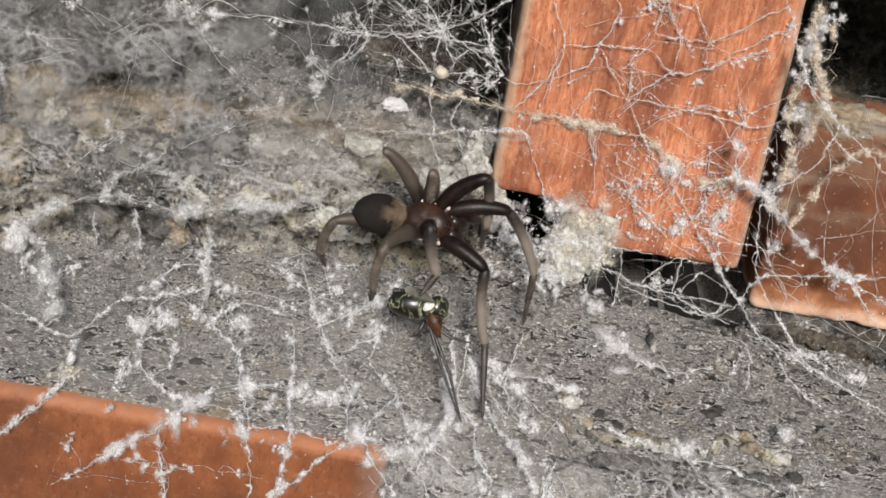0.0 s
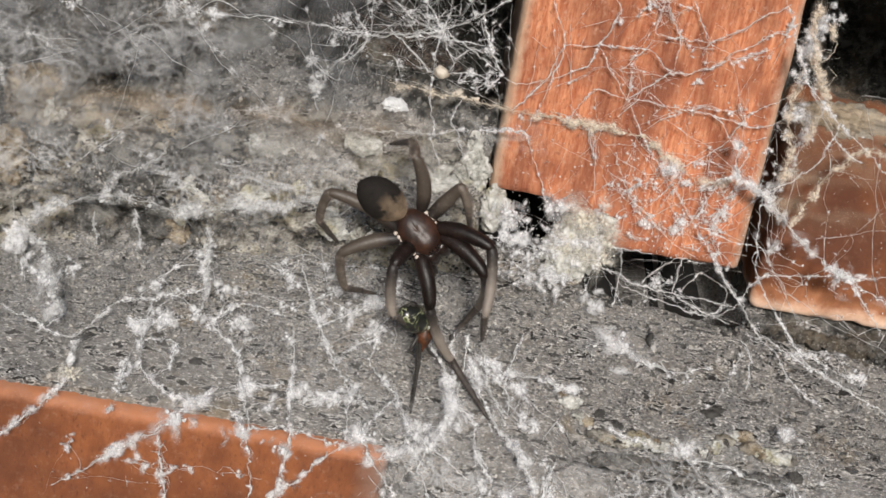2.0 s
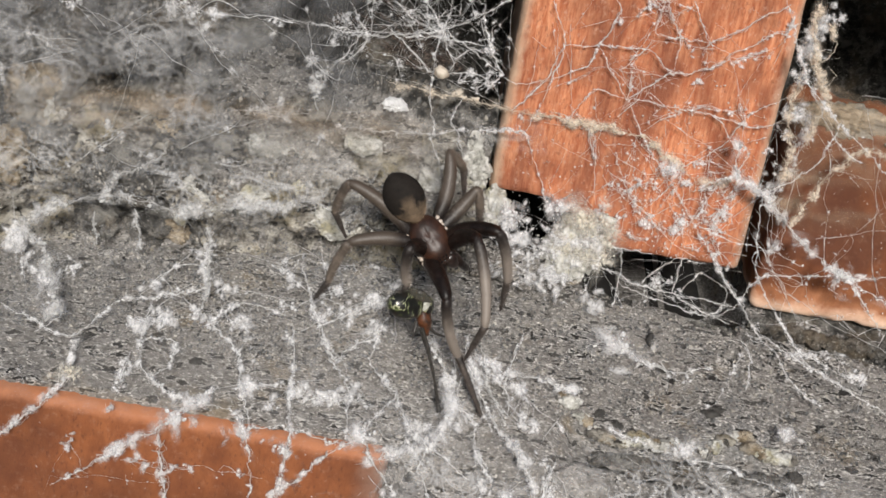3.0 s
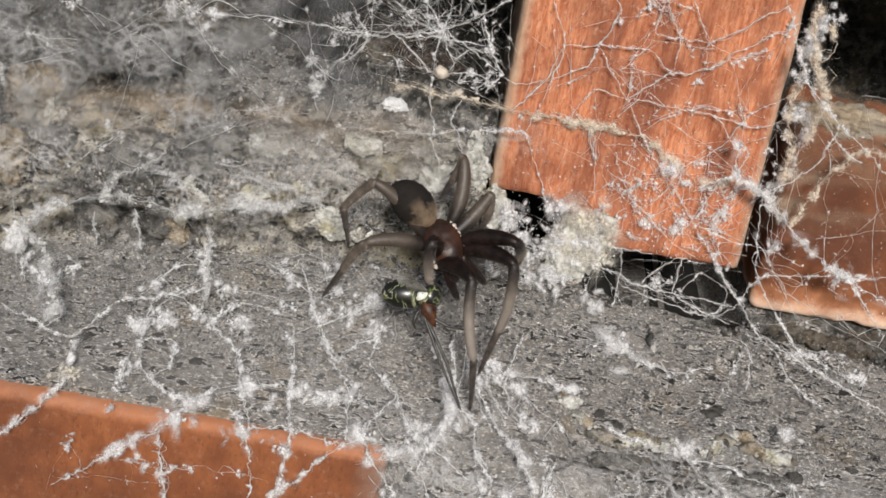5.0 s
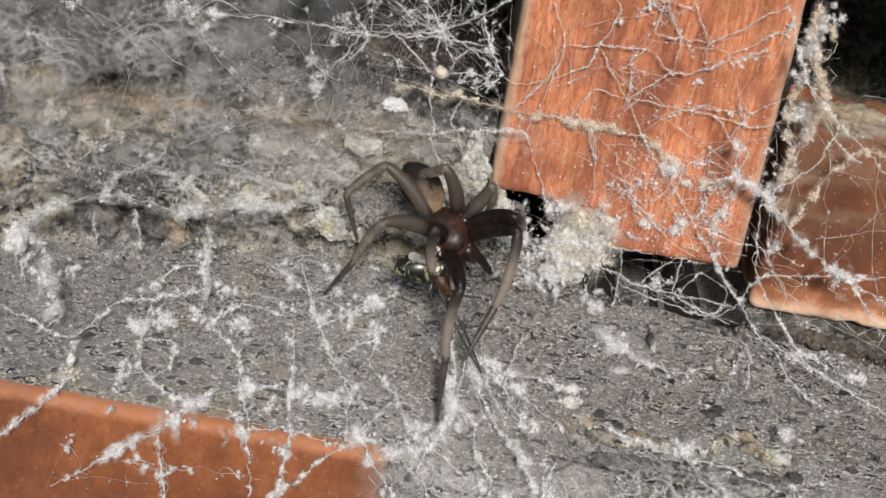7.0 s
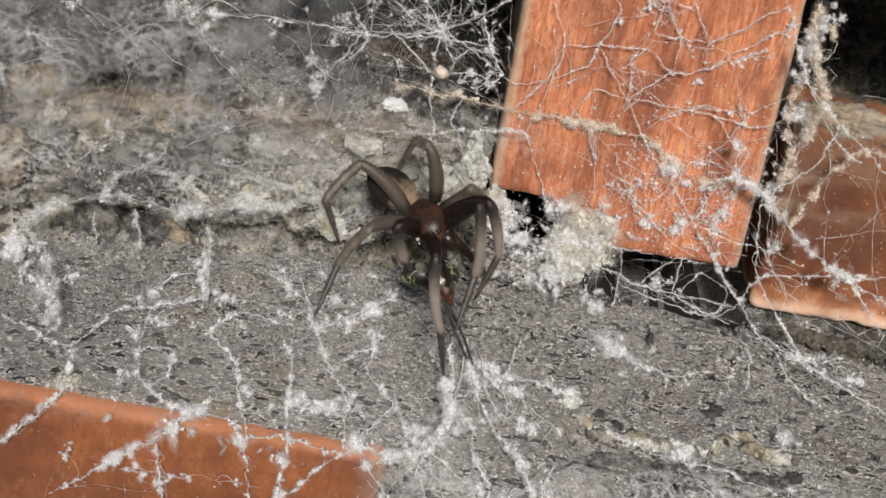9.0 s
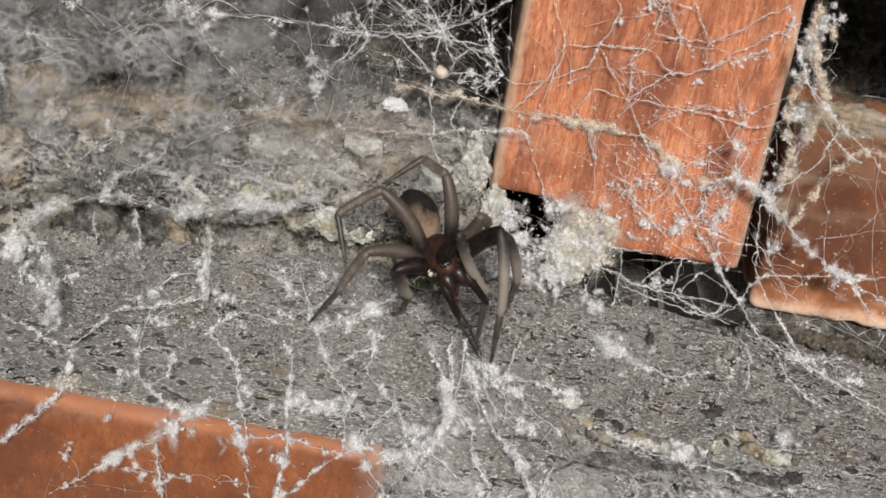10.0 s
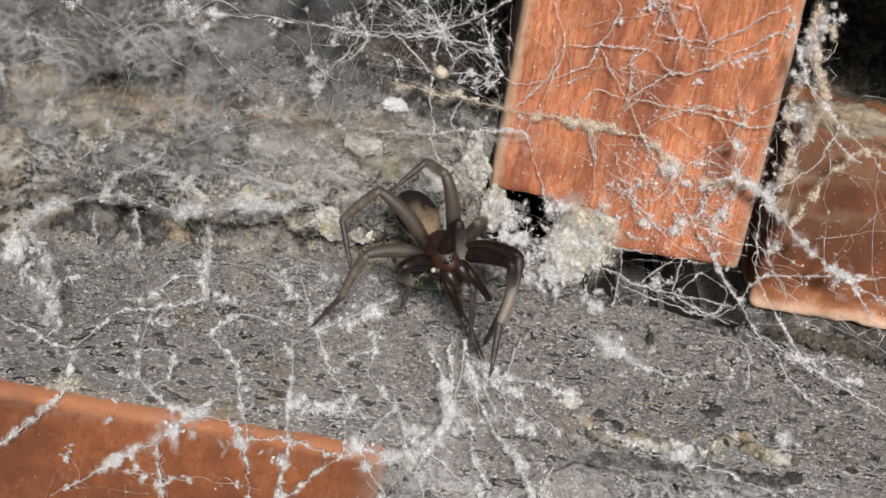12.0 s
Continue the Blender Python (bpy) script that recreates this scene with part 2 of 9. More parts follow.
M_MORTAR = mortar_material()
M_RUBBLE = rubble_material()
M_CRUST = crust_material()
M_LIME = lime_material()
M_OCHRE = ochre_material()
# near-black colour that stands for the shade inside the open joint
M_GAP_SHADE = skin_material("near-black gap shade", (0.005, 0.0045, 0.004), (0.02, 0.017, 0.015), 700, 0.95)
M_SOOT = skin_material("black grit", (0.02, 0.019, 0.018), (0.06, 0.056, 0.05), 900, 0.85)
M_SILK = silk_material("white dusty silk", (0.93, 0.93, 0.93), 0.4)
M_SILK_GREY = silk_material("grey dusty silk", (0.78, 0.78, 0.77), 0.35)
M_SILK_TAN = silk_material("tan matted silk", (0.80, 0.72, 0.61), 0.3)
M_FLUFF = fluff_material("soft white fluff", (0.93, 0.93, 0.94), 0.20, 0.50, 1.0)
M_COCOON = fluff_material("cream cocoon silk", (0.88, 0.85, 0.77), 0.3, 0.58, 1.0)
M_FLUFF_TAN = fluff_material("soft tan fluff", (0.90, 0.81, 0.69), 0.24, 0.54, 1.0)
M_FLUFF_GREY = fluff_material("soft grey fluff", (0.80, 0.80, 0.80), 0.26, 0.58, 0.95)
M_SILK_BROWN = silk_material("brown matted silk", (0.15, 0.115, 0.095), 0.2)
M_FLUFF_BROWN = fluff_material("soft brown fluff", (0.13, 0.10, 0.085), 0.24, 0.6, 0.8)
M_VEIL = veil_material("grey matted silk", (0.42, 0.40, 0.37), 0.36, 0.70, 0.8, 110, 200)
M_VEIL_BLUE = veil_material("blue-grey matted silk", (0.17, 0.172, 0.178), 0.34, 0.66, 0.85, 70, 120)
M_VEIL_THIN = veil_material("thin white silk film", (0.84, 0.81, 0.77), 0.40, 0.74, 0.8, 240, 420)
M_VEIL_TAN = veil_material("tan matted silk film", (0.50, 0.39, 0.28), 0.30, 0.66, 0.78, 60, 260)
M_LACE = lace_material("soft grey silk mesh", (0.42, 0.42, 0.425), 60, 85, 0.045, 0.7)
M_LACE_FINE = lace_material("fine white silk mesh", (0.60, 0.60, 0.60), 90, 130, 0.03, 0.75)
M_CARAPACE = skin_material("red-brown carapace", (0.009, 0.0045, 0.0035), (0.05, 0.02, 0.011), 340, 0.46)
M_FEMUR = skin_material("dark brown leg skin", (0.004, 0.0025, 0.002), (0.016, 0.009, 0.007), 500, 0.42, 0.03, 0.3)
M_THIGH = thigh_material()
M_TIBIA = skin_material("grey-brown downy leg skin", (0.055, 0.043, 0.034), (0.15, 0.12, 0.096), 420, 0.55, 0.25)
M_SHIN = shin_material()
M_META = skin_material("brown leg tip skin", (0.02, 0.015, 0.013), (0.07, 0.056, 0.048), 500, 0.5, 0.15)
M_JOINT_GLINT = skin_material("pale joint skin and hip glint", (0.40, 0.33, 0.27), (0.62, 0.56, 0.50), 900, 0.4)
M_FANG = skin_material("black-brown jaw", (0.008, 0.005, 0.004), (0.022, 0.011, 0.008), 400, 0.35)
M_EYE = skin_material("black eye", (0.006, 0.005, 0.005), (0.012, 0.01, 0.01), 400, 0.08)
M_ABDOMEN = abdomen_material()


# ---------------------------------------------------------------- mesh helpers
def part(name, bm, material, parent=None, label=""):
    """Links a bmesh as one mesh object, under a thing when one is given."""
    me = bpy.data.meshes.new(name)
    bm.normal_update()
    bm.to_mesh(me)
    bm.free()
    me.materials.append(material)
    ob = new(name, me)
    if parent:
        ob.parent = parent
    return tagged(ob, label)


def smooth(ob):
    for p in ob.data.polygons:
        p.use_smooth = True
    return ob


TABLES = {}


def lattice(shape_seed, x, y):
    """Smooth value noise of two arrays, between -1 and 1."""
    if shape_seed % 997 not in TABLES:
        TABLES[shape_seed % 997] = np.random.RandomState(shape_seed % 997).uniform(-1, 1, (256, 256))
    table = TABLES[shape_seed % 997]
    xi, yi = np.floor(x).astype(int), np.floor(y).astype(int)
    fx, fy = x - xi, y - yi
    fx, fy = fx * fx * (3 - 2 * fx), fy * fy * (3 - 2 * fy)
    a, b = table[xi % 256, yi % 256], table[(xi + 1) % 256, yi % 256]
    c, d = table[xi % 256, (yi + 1) % 256], table[(xi + 1) % 256, (yi + 1) % 256]
    return (a * (1 - fx) + b * fx) * (1 - fy) + (c * (1 - fx) + d * fx) * fy


def fbm(shape_seed, x, y, octaves=4, gain=0.55):
    total, amp = 0, 1.0
    for k in range(octaves):
        total = total + amp * lattice(shape_seed + k, x * 2 ** k + 31.7 * k, y * 2 ** k + 17.3 * k)
        amp *= gain
    return total


def step(a, b, x):
    u = np.clip((x - a) / (b - a), 0, 1)
    return u * u * (3 - 2 * u)


def grid_mesh(name, xs, ys, zs, material, parent=None, label=""):
    """A sheet from three arrays of one shape, in millimetres."""
    n, m = xs.shape
    co = np.stack([xs, ys, zs], -1).reshape(-1, 3) / 1000
    idx = np.arange(n * m).reshape(n, m)
    q = np.stack([idx[:-1, :-1], idx[1:, :-1], idx[1:, 1:], idx[:-1, 1:]], -1).reshape(-1, 4)
    me = bpy.data.meshes.new(name)
    me.from_pydata(co.tolist(), [], q.tolist())
    me.polygons.foreach_set("use_smooth", np.ones(len(q), bool))
    me.materials.append(material)
    ob = new(name, me)
    if parent:
        ob.parent = parent
    return tagged(ob, label)


# ---------------------------------------------------------------- the wall: mortar mass
def crest(x):
    """Height of the ledge's back edge along the wall."""
    return np.interp(x, [-130, -92, -68, -30, 25, 66, 95, 130], [-19, -16.5, -12.5, -7, -3.5, -7.5, -8.6, -9])


def mortar_wall():
    """Front of the joint, the sloping ledge, and the rough face above it with its holes."""
    xs = np.arange(-125, 126, 0.36)
    lower = np.arange(-62, -21, 0.7)
    ledge = np.arange(0, 1, 0.0072)
    upper = np.arange(0, 1, 0.0052)
    s = np.concatenate([lower * 0 - 1 + 0.0 + (lower + 62) / 41, 0 + ledge, 1 + upper])
    X, S = np.meshgrid(xs, s, indexing="ij")
    C = crest(X)
    L = np.clip(S, 0, 1)
    U = np.clip(S - 1, 0, 1)
    front = -21.5 + 0.9 * fbm(5, X / 15, X * 0, 3)
    slope = step(-5, 1, X) * np.clip(-S, 0, 1)
    Y = -42 + 43 * L - 40 * slope
    Z = np.where(S < 0, front + S * 41 + 11 * slope, front + (C - front) * L)
    Z = Z + U * 95
    along = S * 45
    lg = step(-0.05, 0.05, S) * (1 - step(0.97, 1.05, S))
    up = step(0.97, 1.05, S)
    # relief: broad swells, sand, pits
    swell = fbm(11, X / 24, along / 16, 3)
    sand = fbm(21, X / 1.7, along / 1.7, 3, 0.7)
    coarse = np.clip(0.5 + 0.9 * fbm(25, X / 17, along / 12, 3), 0.15, 1.3)
    pit = np.clip(fbm(31, X / 1.9, along / 1.5, 2) - 0.50, 0, 0.22) - 0.25 * np.clip(fbm(31, X / 1.9, along / 1.5, 2) - 0.34, 0, 0.16)
    hollow = np.clip(fbm(35, X / 5.0, along / 3.4, 2) - 0.78, 0, 0.25)
    rough = fbm(41, X / 9, U * 95 / 9, 5, 0.62)
    crumb = fbm(51, X / 2.6, U * 95 / 2.6, 3, 0.7)
    out = lg * (0.5 * swell + 0.13 * coarse * sand - 5.0 * coarse * pit - 6.0 * hollow)
    low = (1 - step(-0.02, 0.05, S)) * (0.8 * swell + 0.4 * sand)
    lumps = step(20, 60, X) * (1 - step(0.0, 0.45, S)) * step(-0.6, -0.1, S)
    out = out + lumps * 1.6 * np.clip(fbm(61, X / 7, along / 5, 3), -0.4, 1)
    # a shallow recess at the front of the ledge, below a pale broken rim
    rim = np.interp(X, [26, 28, 30, 37, 45, 54, 60, 66, 72, 80, 90], [0.45, 0.40, 0.33, 0.19, 0.235, 0.215, 0.32, 0.28, 0.27, 0.22, 0.1]) + 0.035 * fbm(65, X / 3.5, X * 0, 3)
    out = out - step(26, 33, X) * (1 - step(76, 92, X)) * (1 - step(-0.05, 0.03, S - rim)) * step(-0.7, -0.35, S) * (4.2 + 1.5 * fbm(67, X / 6, along / 5, 3))
    out = out + up * (3.4 * rough + 0.9 * crumb)
    # a bulging band of rubble on the face and dark crevices above the ledge
    Zr = Z
    band = up * (1 - step(7, 60, X))
    Y = Y + band * (8 * step(-5, 45, Zr) - 5.0 * np.exp(-((Zr - 6) / 7) ** 2) - 3.0 * np.exp(-((Zr - 24) / 5) ** 2))
    crev = np.exp(-((Zr - C - 4) / 3.2) ** 2) * np.clip(fbm(71, X / 11, Zr / 9, 3) + 0.35, 0, 1)
    Y = Y + band * 9.0 * crev
    # an earthy hollow over the ledge
    Y = Y + band * 17.0 * np.exp(-((X + 64) / 10) ** 2 - ((Zr + 6.8) / 4.5) ** 2)
    # pale mortar kept along the upright brick
    Y = Y + step(61, 66, X) * up * 13
    Y = Y - band * 4.5 * np.exp(-((X - 3) / 5) ** 2) * step(8, 14, Zr) * (1 - step(29, 33, Zr))
    # deep holes: beside the bricks, behind them and in the open joint
    side = step(-41, -31, X + 0.1 * (Zr - 36) + 4 * rough)
    rise = Zr + 0.22 * X + 1.5 * rough
    hole = side * step(31.5, 34, rise)
    sill = side * step(29.5, 31.5, rise) * up * (1 - step(6, 9, X))
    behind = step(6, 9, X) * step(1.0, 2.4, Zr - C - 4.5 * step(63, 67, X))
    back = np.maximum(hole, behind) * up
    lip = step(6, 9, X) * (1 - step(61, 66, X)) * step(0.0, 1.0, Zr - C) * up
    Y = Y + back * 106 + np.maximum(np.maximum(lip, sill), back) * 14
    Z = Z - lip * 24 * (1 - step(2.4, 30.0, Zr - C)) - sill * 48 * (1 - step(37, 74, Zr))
    nz = np.where(S < 0, 0.0, np.where(S < 1, 0.86, 0.1)) * (1 - back)
    ny = np.where(S < 0, -1.0, np.where(S < 1, -0.45, -0.95)) * (1 - 0.6 * back)
    out = out + low
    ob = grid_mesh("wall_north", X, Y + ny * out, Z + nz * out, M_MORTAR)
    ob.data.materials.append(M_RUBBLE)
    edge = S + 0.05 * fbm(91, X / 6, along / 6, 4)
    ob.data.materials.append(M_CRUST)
    ob.data.materials.append(M_GAP_SHADE)
    # rubble faces; inside holes and cavities the dark colour carries their shade
    shaded = (X + 9 * fbm(95, X / 9, Z / 9, 4) < -47) | (Z + 0.18 * X + 10 * fbm(97, X / 9, Z / 7, 4) > 21) | (back > 0.2) | (X > 6)
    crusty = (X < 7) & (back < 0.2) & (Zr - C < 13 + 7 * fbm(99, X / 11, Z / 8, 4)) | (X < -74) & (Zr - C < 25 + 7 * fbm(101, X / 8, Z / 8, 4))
    dent = ((X + 64) / 14) ** 2 + ((Zr + 7.0) / 6.0) ** 2 + 0.5 * fbm(103, X / 5, Z / 5, 3) < 1
    crusty, shaded = crusty & ~dent, shaded | dent
    # index 3 gives the lip faces the gap's shade as a near-black colour
    kind = np.where(edge > 1.0, np.where(lip > 0.3, 3, np.where(crusty, 2, np.where(shaded, 1, 0))), 0)
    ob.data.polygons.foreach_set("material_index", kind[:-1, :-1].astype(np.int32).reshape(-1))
    return ob


WALL = tagged(mortar_wall(), "weathered grey mortar ledge and rough joint of an old brick wall", "wall", kind="structure")


def brick(x0, x1, y0, y1, z0, z1, material, label, shape_seed, chip=None, cell=1.3, ragged_top=0.0):
    """A worn brick: rounded arrises, dented faces, and a broken corner where chip gives its place and size."""
    bm = bmesh.new()
    nx, ny, nz = [max(2, int((b - a) / cell)) for a, b in ((x0, x1), (y0, min(y1, y0 + 40)), (z0, z1))]
    cx, cy, cz = (x0 + x1) / 2, (y0 + y1) / 2, (z0 + z1) / 2
    r = 1.9
    made = {}

    def vert(i, j, k):
        key = (i, j, k)
        if key not in made:
            p = Vector((x0 + (x1 - x0) * i / nx, y0 + (y1 - y0) * j / ny, z0 + (z1 - z0) * k / nz))
            q = Vector((min(max(p.x, x0 + r), x1 - r), min(max(p.y, y0 + r), y1 - r), min(max(p.z, z0 + r), z1 - r)))
            d = p - q
            if d.length > 1e-6:
                p = q + d.normalized() * r
            wear = noise.fractal(p * 0.11 + Vector((shape_seed, 0, 0)), 0.6, 2.1, 5)
            edge = 1.0 if d.length > r * 1.01 else 0.35
            p += Vector((cx - p.x, 0, cz - p.z)).normalized() * max(0, wear) * 0.9 * edge
            p.y += wear * 0.28
            if chip:
                u, w = (p.x - chip[0]) / chip[2], (p.z - chip[1]) / chip[3]
                bite = 1 - math.sqrt(u * u + w * w) + 0.13 * noise.fractal(p * 0.35, 0.6, 2.0, 3)
                if bite > 0:
                    p.y += min(1.0, bite * 5) * 24
            if ragged_top and k == nz:
                p.z += ragged_top * noise.fractal(Vector((p.x * 0.12, shape_seed, p.y * 0.12)), 0.6, 2.0, 4)
            made[key] = bm.verts.new(p / 1000)
        return made[key]

    def sheet(n, m, at):
        for a in range(n):
            for b in range(m):
                bm.faces.new([vert(*at(a + da, b + db)) for da, db in ((0, 0), (1, 0), (1, 1), (0, 1))])

    sheet(nx, nz, lambda a, b: (a, 0, b))
    sheet(nz, nx, lambda a, b: (b, ny, a))
    sheet(nz, ny, lambda a, b: (0, b, a))
    sheet(ny, nz, lambda a, b: (nx, a, b))
    sheet(nx, ny, lambda a, b: (a, b, nz))
    sheet(ny, nx, lambda a, b: (b, a, 0))
    return smooth(part("brick", bm, material, WALL, label))


brick(6.8, 59.6, 0.0, 90.0, 6.2, 120.0, M_BRICK, "orange brick set on end with a broken lower corner", 3.1, chip=(13, 5, 15, 10))
brick(64.6, 118.0, 7.0, 30.0, -4.6, 38.0, M_BRICK_FOOT, "brown-orange brick with a pale worn lower edge", 7.7, ragged_top=2.5)
brick(-160.0, -3.2, -45.0, 30.0, -80.0, -22.6, M_BRICK_DARK, "brown-orange brick of the lower course", 12.3)


def lump(x, y, z, sx, sy, sz, shape_seed, material=None, detail=5, bite=1.0, crumbs=True, name="mortar_lump", web=None):
    """A crumbly lump of old mortar with pits and knobs, and crumbs strewn round it."""
    rng = random.Random(shape_seed)
    bm = bmesh.new()
    bmesh.ops.create_icosphere(bm, subdivisions=detail, radius=1.0)
    off = Vector((shape_seed * 3.7, shape_seed, 0))
    scale = Vector((sx, sy, sz))
    for v in bm.verts:
        q = Vector((v.co.x * sx, v.co.y * sy, v.co.z * sz))
        n = 0.42 * noise.fractal(q * 0.16 + off, 0.55, 2.1, 3)
        knob = noise.cell_vector(q * 0.55 + off).length * 0.10 + 0.30 * (0.5 - noise.voronoi(q * 0.55 + off)[0][0])
        pit = max(0.0, noise.fractal(q * 0.5 + off * 2, 0.6, 2.1, 3) - 0.25) * 0.7 * bite
        fine = 0.07 * noise.fractal(q * 1.9 + off, 0.6, 2.0, 3)
        p = q * (0.9 + n - pit) + v.co * (knob * 2.2 + fine * 6)
        v.co = v3(x + p.x, y + p.y, z + p.z)
    for _ in range(int(1.2 * (sx + sz)) if crumbs else 0):
        a = rng.uniform(0, 6.28)
        c = v3(x + math.cos(a) * sx * rng.uniform(0.8, 1.35), y - sy * rng.uniform(0.1, 0.7), z + math.sin(a) * sz * rng.uniform(0.8, 1.3))
        r = rng.uniform(0.15, 0.5) / 1000
        stone(bm, Matrix.LocRotScale(c, Euler([rng.uniform(0, 6) for _ in range(3)]), (r, r * 0.8, r * 0.7)), rng)
    label = {"black grit": "black gritty lump", "dark rubble and earth": "dark rubble lump", "ochre lichen-stained mortar": "ochre lichen-stained mortar lump",
             "weathered grey mortar": "grey pitted mortar lump", "white dusty silk": "white silk-wrapped remains", "tan matted silk": "round pale silk egg sac"}
    material = material or M_LIME
    return smooth(part(name, bm, material, web or WALL, label.get(material.name, "pale crumbly old mortar lump")))


OCTA = ((1, 0, 0), (-1, 0, 0), (0, 1, 0), (0, -1, 0), (0, 0, 1), (0, 0, -1))
OCTA_FACES = ((0, 2, 4), (2, 1, 4), (1, 3, 4), (3, 0, 4), (2, 0, 5), (1, 2, 5), (3, 1, 5), (0, 3, 5))


def stone(bm, m, rng):
    """An angular grain."""
    vs = [bm.verts.new(m @ (Vector(c) * rng.uniform(0.7, 1.2))) for c in OCTA]
    for f in OCTA_FACES:
        bm.faces.new([vs[i] for i in f])


lump(25.5, -2.0, 5.5, 6.5, 5.0, 6.0, 1, detail=6)
lump(18.0, -0.5, -0.5, 8.5, 5.0, 4.0, 3, M_MORTAR, detail=6)
lump(8.6, 0.8, 9.5, 2.6, 3.5, 5.5, 2)
lump(8.5, 0.5, -0.5, 4.5, 4.5, 4.5, 31, M_MORTAR)
lump(14.0, 1.0, -1.0, 5.0, 4.5, 4.0, 32, M_MORTAR)
lump(30.0, -1.5, 12.0, 2.8, 2.6, 2.6, 4)
lump(3.2, 1.8, 18.0, 3.4, 3.4, 7.0, 5, detail=6)
lump(-3.0, 1.0, 13.0, 5.0, 3.5, 6.5, 15)
lump(-20.0, -0.5, 3.0, 6.5, 4.5, 4.0, 8, detail=6)
lump(-12.0, 0.0, 7.0, 6.0, 3.6, 4.0, 151, M_CRUST)
lump(-3.5, 0.0, 5.0, 5.0, 3.6, 4.5, 152)
lump(-27.0, 0.5, 1.0, 5.0, 3.6, 3.5, 153, M_CRUST)
lump(-4.0, 0.0, 22.0, 4.0, 3.4, 4.5, 154, M_CRUST)
lump(-14.0, 0.5, 15.0, 6.0, 3.4, 4.0, 155, M_CRUST)
lump(-43.0, 0.0, 4.5, 9.0, 4.5, 3.6, 9, detail=6)
lump(-86.0, 0.0, 17.0, 6.0, 5.0, 5.5, 10, M_OCHRE)
lump(-90.0, 0.0, 4.0, 4.5, 5.0, 7.0, 11, M_OCHRE)
lump(-56.0, 4.0, -8.5, 4.0, 3.0, 2.0, 12, M_OCHRE)
lump(-66.0, 7.0, -4.0, 5.0, 3.0, 2.6, 64, M_RUBBLE)
lump(-71.0, 2.0, -8.6, 5.0, 3.0, 2.8, 161, M_RUBBLE)
lump(-61.5, 2.0, -8.0, 5.0, 3.0, 2.8, 162, M_RUBBLE)
lump(-70.0, 5.0, -1.0, 2.0, 2.5, 3.4, 65, M_OCHRE)
lump(-54.0, 2.5, -2.0, 1.6, 2.2, 3.6, 66)
lump(-30.0, 2.0, 24.0, 6.0, 3.0, 3.0, 13, M_CRUST)
lump(-68.0, 0.0, 30.0, 10.0, 4.0, 4.0, 14, M_RUBBLE)
lump(-60.0, 1.0, 14.0, 10.0, 4.0, 4.5, 24, M_CRUST)
lump(-44.0, 2.5, 13.0, 9.0, 4.0, 4.0, 141, M_CRUST)
lump(-74.0, 2.0, 10.0, 7.0, 4.0, 5.0, 142, M_CRUST)
lump(-84.6, 0.2, 21.1, 6.0, 3.0, 3.5, 50, M_OCHRE)
lump(-86.0, 0.2, 14.8, 4.0, 3.0, 3.0, 51, M_OCHRE)
lump(-86.6, 0.2, 3.7, 2.5, 3.0, 3.5, 52, M_OCHRE)
lump(-81.0, 0.2, 15.8, 3.0, 3.0, 2.5, 53, M_LIME)
lump(-44.5, 0.2, 3.0, 6.0, 3.0, 2.5, 54, M_OCHRE)
lump(-50.4, 0.2, 4.4, 4.0, 3.0, 2.0, 55, M_LIME)
lump(-58.3, 0.2, 15.8, 3.0, 3.0, 2.0, 56, M_OCHRE)
lump(-19.1, 0.2, 19.6, 4.0, 3.0, 2.0, 57, M_LIME)
lump(-31.1, 0.2, 6.9, 3.0, 3.0, 3.0, 58, M_LIME)
lump(-37.9, 0.2, 15.4, 5.0, 3.0, 2.0, 60, M_LIME)
RIM = random.Random(21)
for k in range(46):
    x = 28.2 + 45.0 * (k + RIM.uniform(-0.4, 0.4)) / 46
    y = float(np.interp(x, [28.6, 30.2, 32.2, 37.4, 45.6, 54.4, 60.4, 62.4, 66.4, 72], [-25.6, -28.0, -30.4, -33.4, -31.8, -32.4, -28.3, -26.2, -29.8, -29.8])) + RIM.uniform(-0.7, 0.7)
    z = float(-21.5 + (crest(x) + 21.5) * (y + 42) / 43) + 0.5
    big = RIM.choice((0.5, 0.7, 0.9, 1.2, 1.5))
    lump(x, y, z, big * RIM.uniform(0.9, 1.7), big * 0.9, big * RIM.uniform(0.5, 0.9), 216 + 5 * k, RIM.choice((M_LIME, M_LIME, M_LIME, M_OCHRE, M_CRUST)), detail=4, bite=2.2)
for k in range(12):
    x = 36 + 3.1 * k
    lump(x, -36.0 + 0.12 * k, -20.6 + 0.08 * k, 2.4, 1.6, 0.8, 316 + k, M_RUBBLE, detail=4, bite=1.6, crumbs=False)
for k, (x, y, z, sx, sy, sz) in enumerate(((34.4, -27.6, -15.9, 2.0, 1.2, 0.7), (38.6, -29.4, -16.7, 1.3, 1.1, 0.6), (73.2, -33.6, -18.9, 1.8, 1.6, 1.0), (57.8, -20.6, -14.3, 1.6, 1.0, 0.5))):
    lump(x, y, z, sx, sy, sz, 116 + k, M_SOOT, detail=4, crumbs=False)
lump(32.2, -18.9, -12.0, 1.1, 0.8, 0.45, 19, M_SOOT, detail=3, crumbs=False)
lump(44.2, -7.8, -8.4, 0.5, 0.7, 1.2, 29, M_SOOT, detail=3, crumbs=False)
lump(56.6, -22.5, -14.5, 1.8, 1.0, 0.7, 30, M_SOOT, detail=3, crumbs=False)
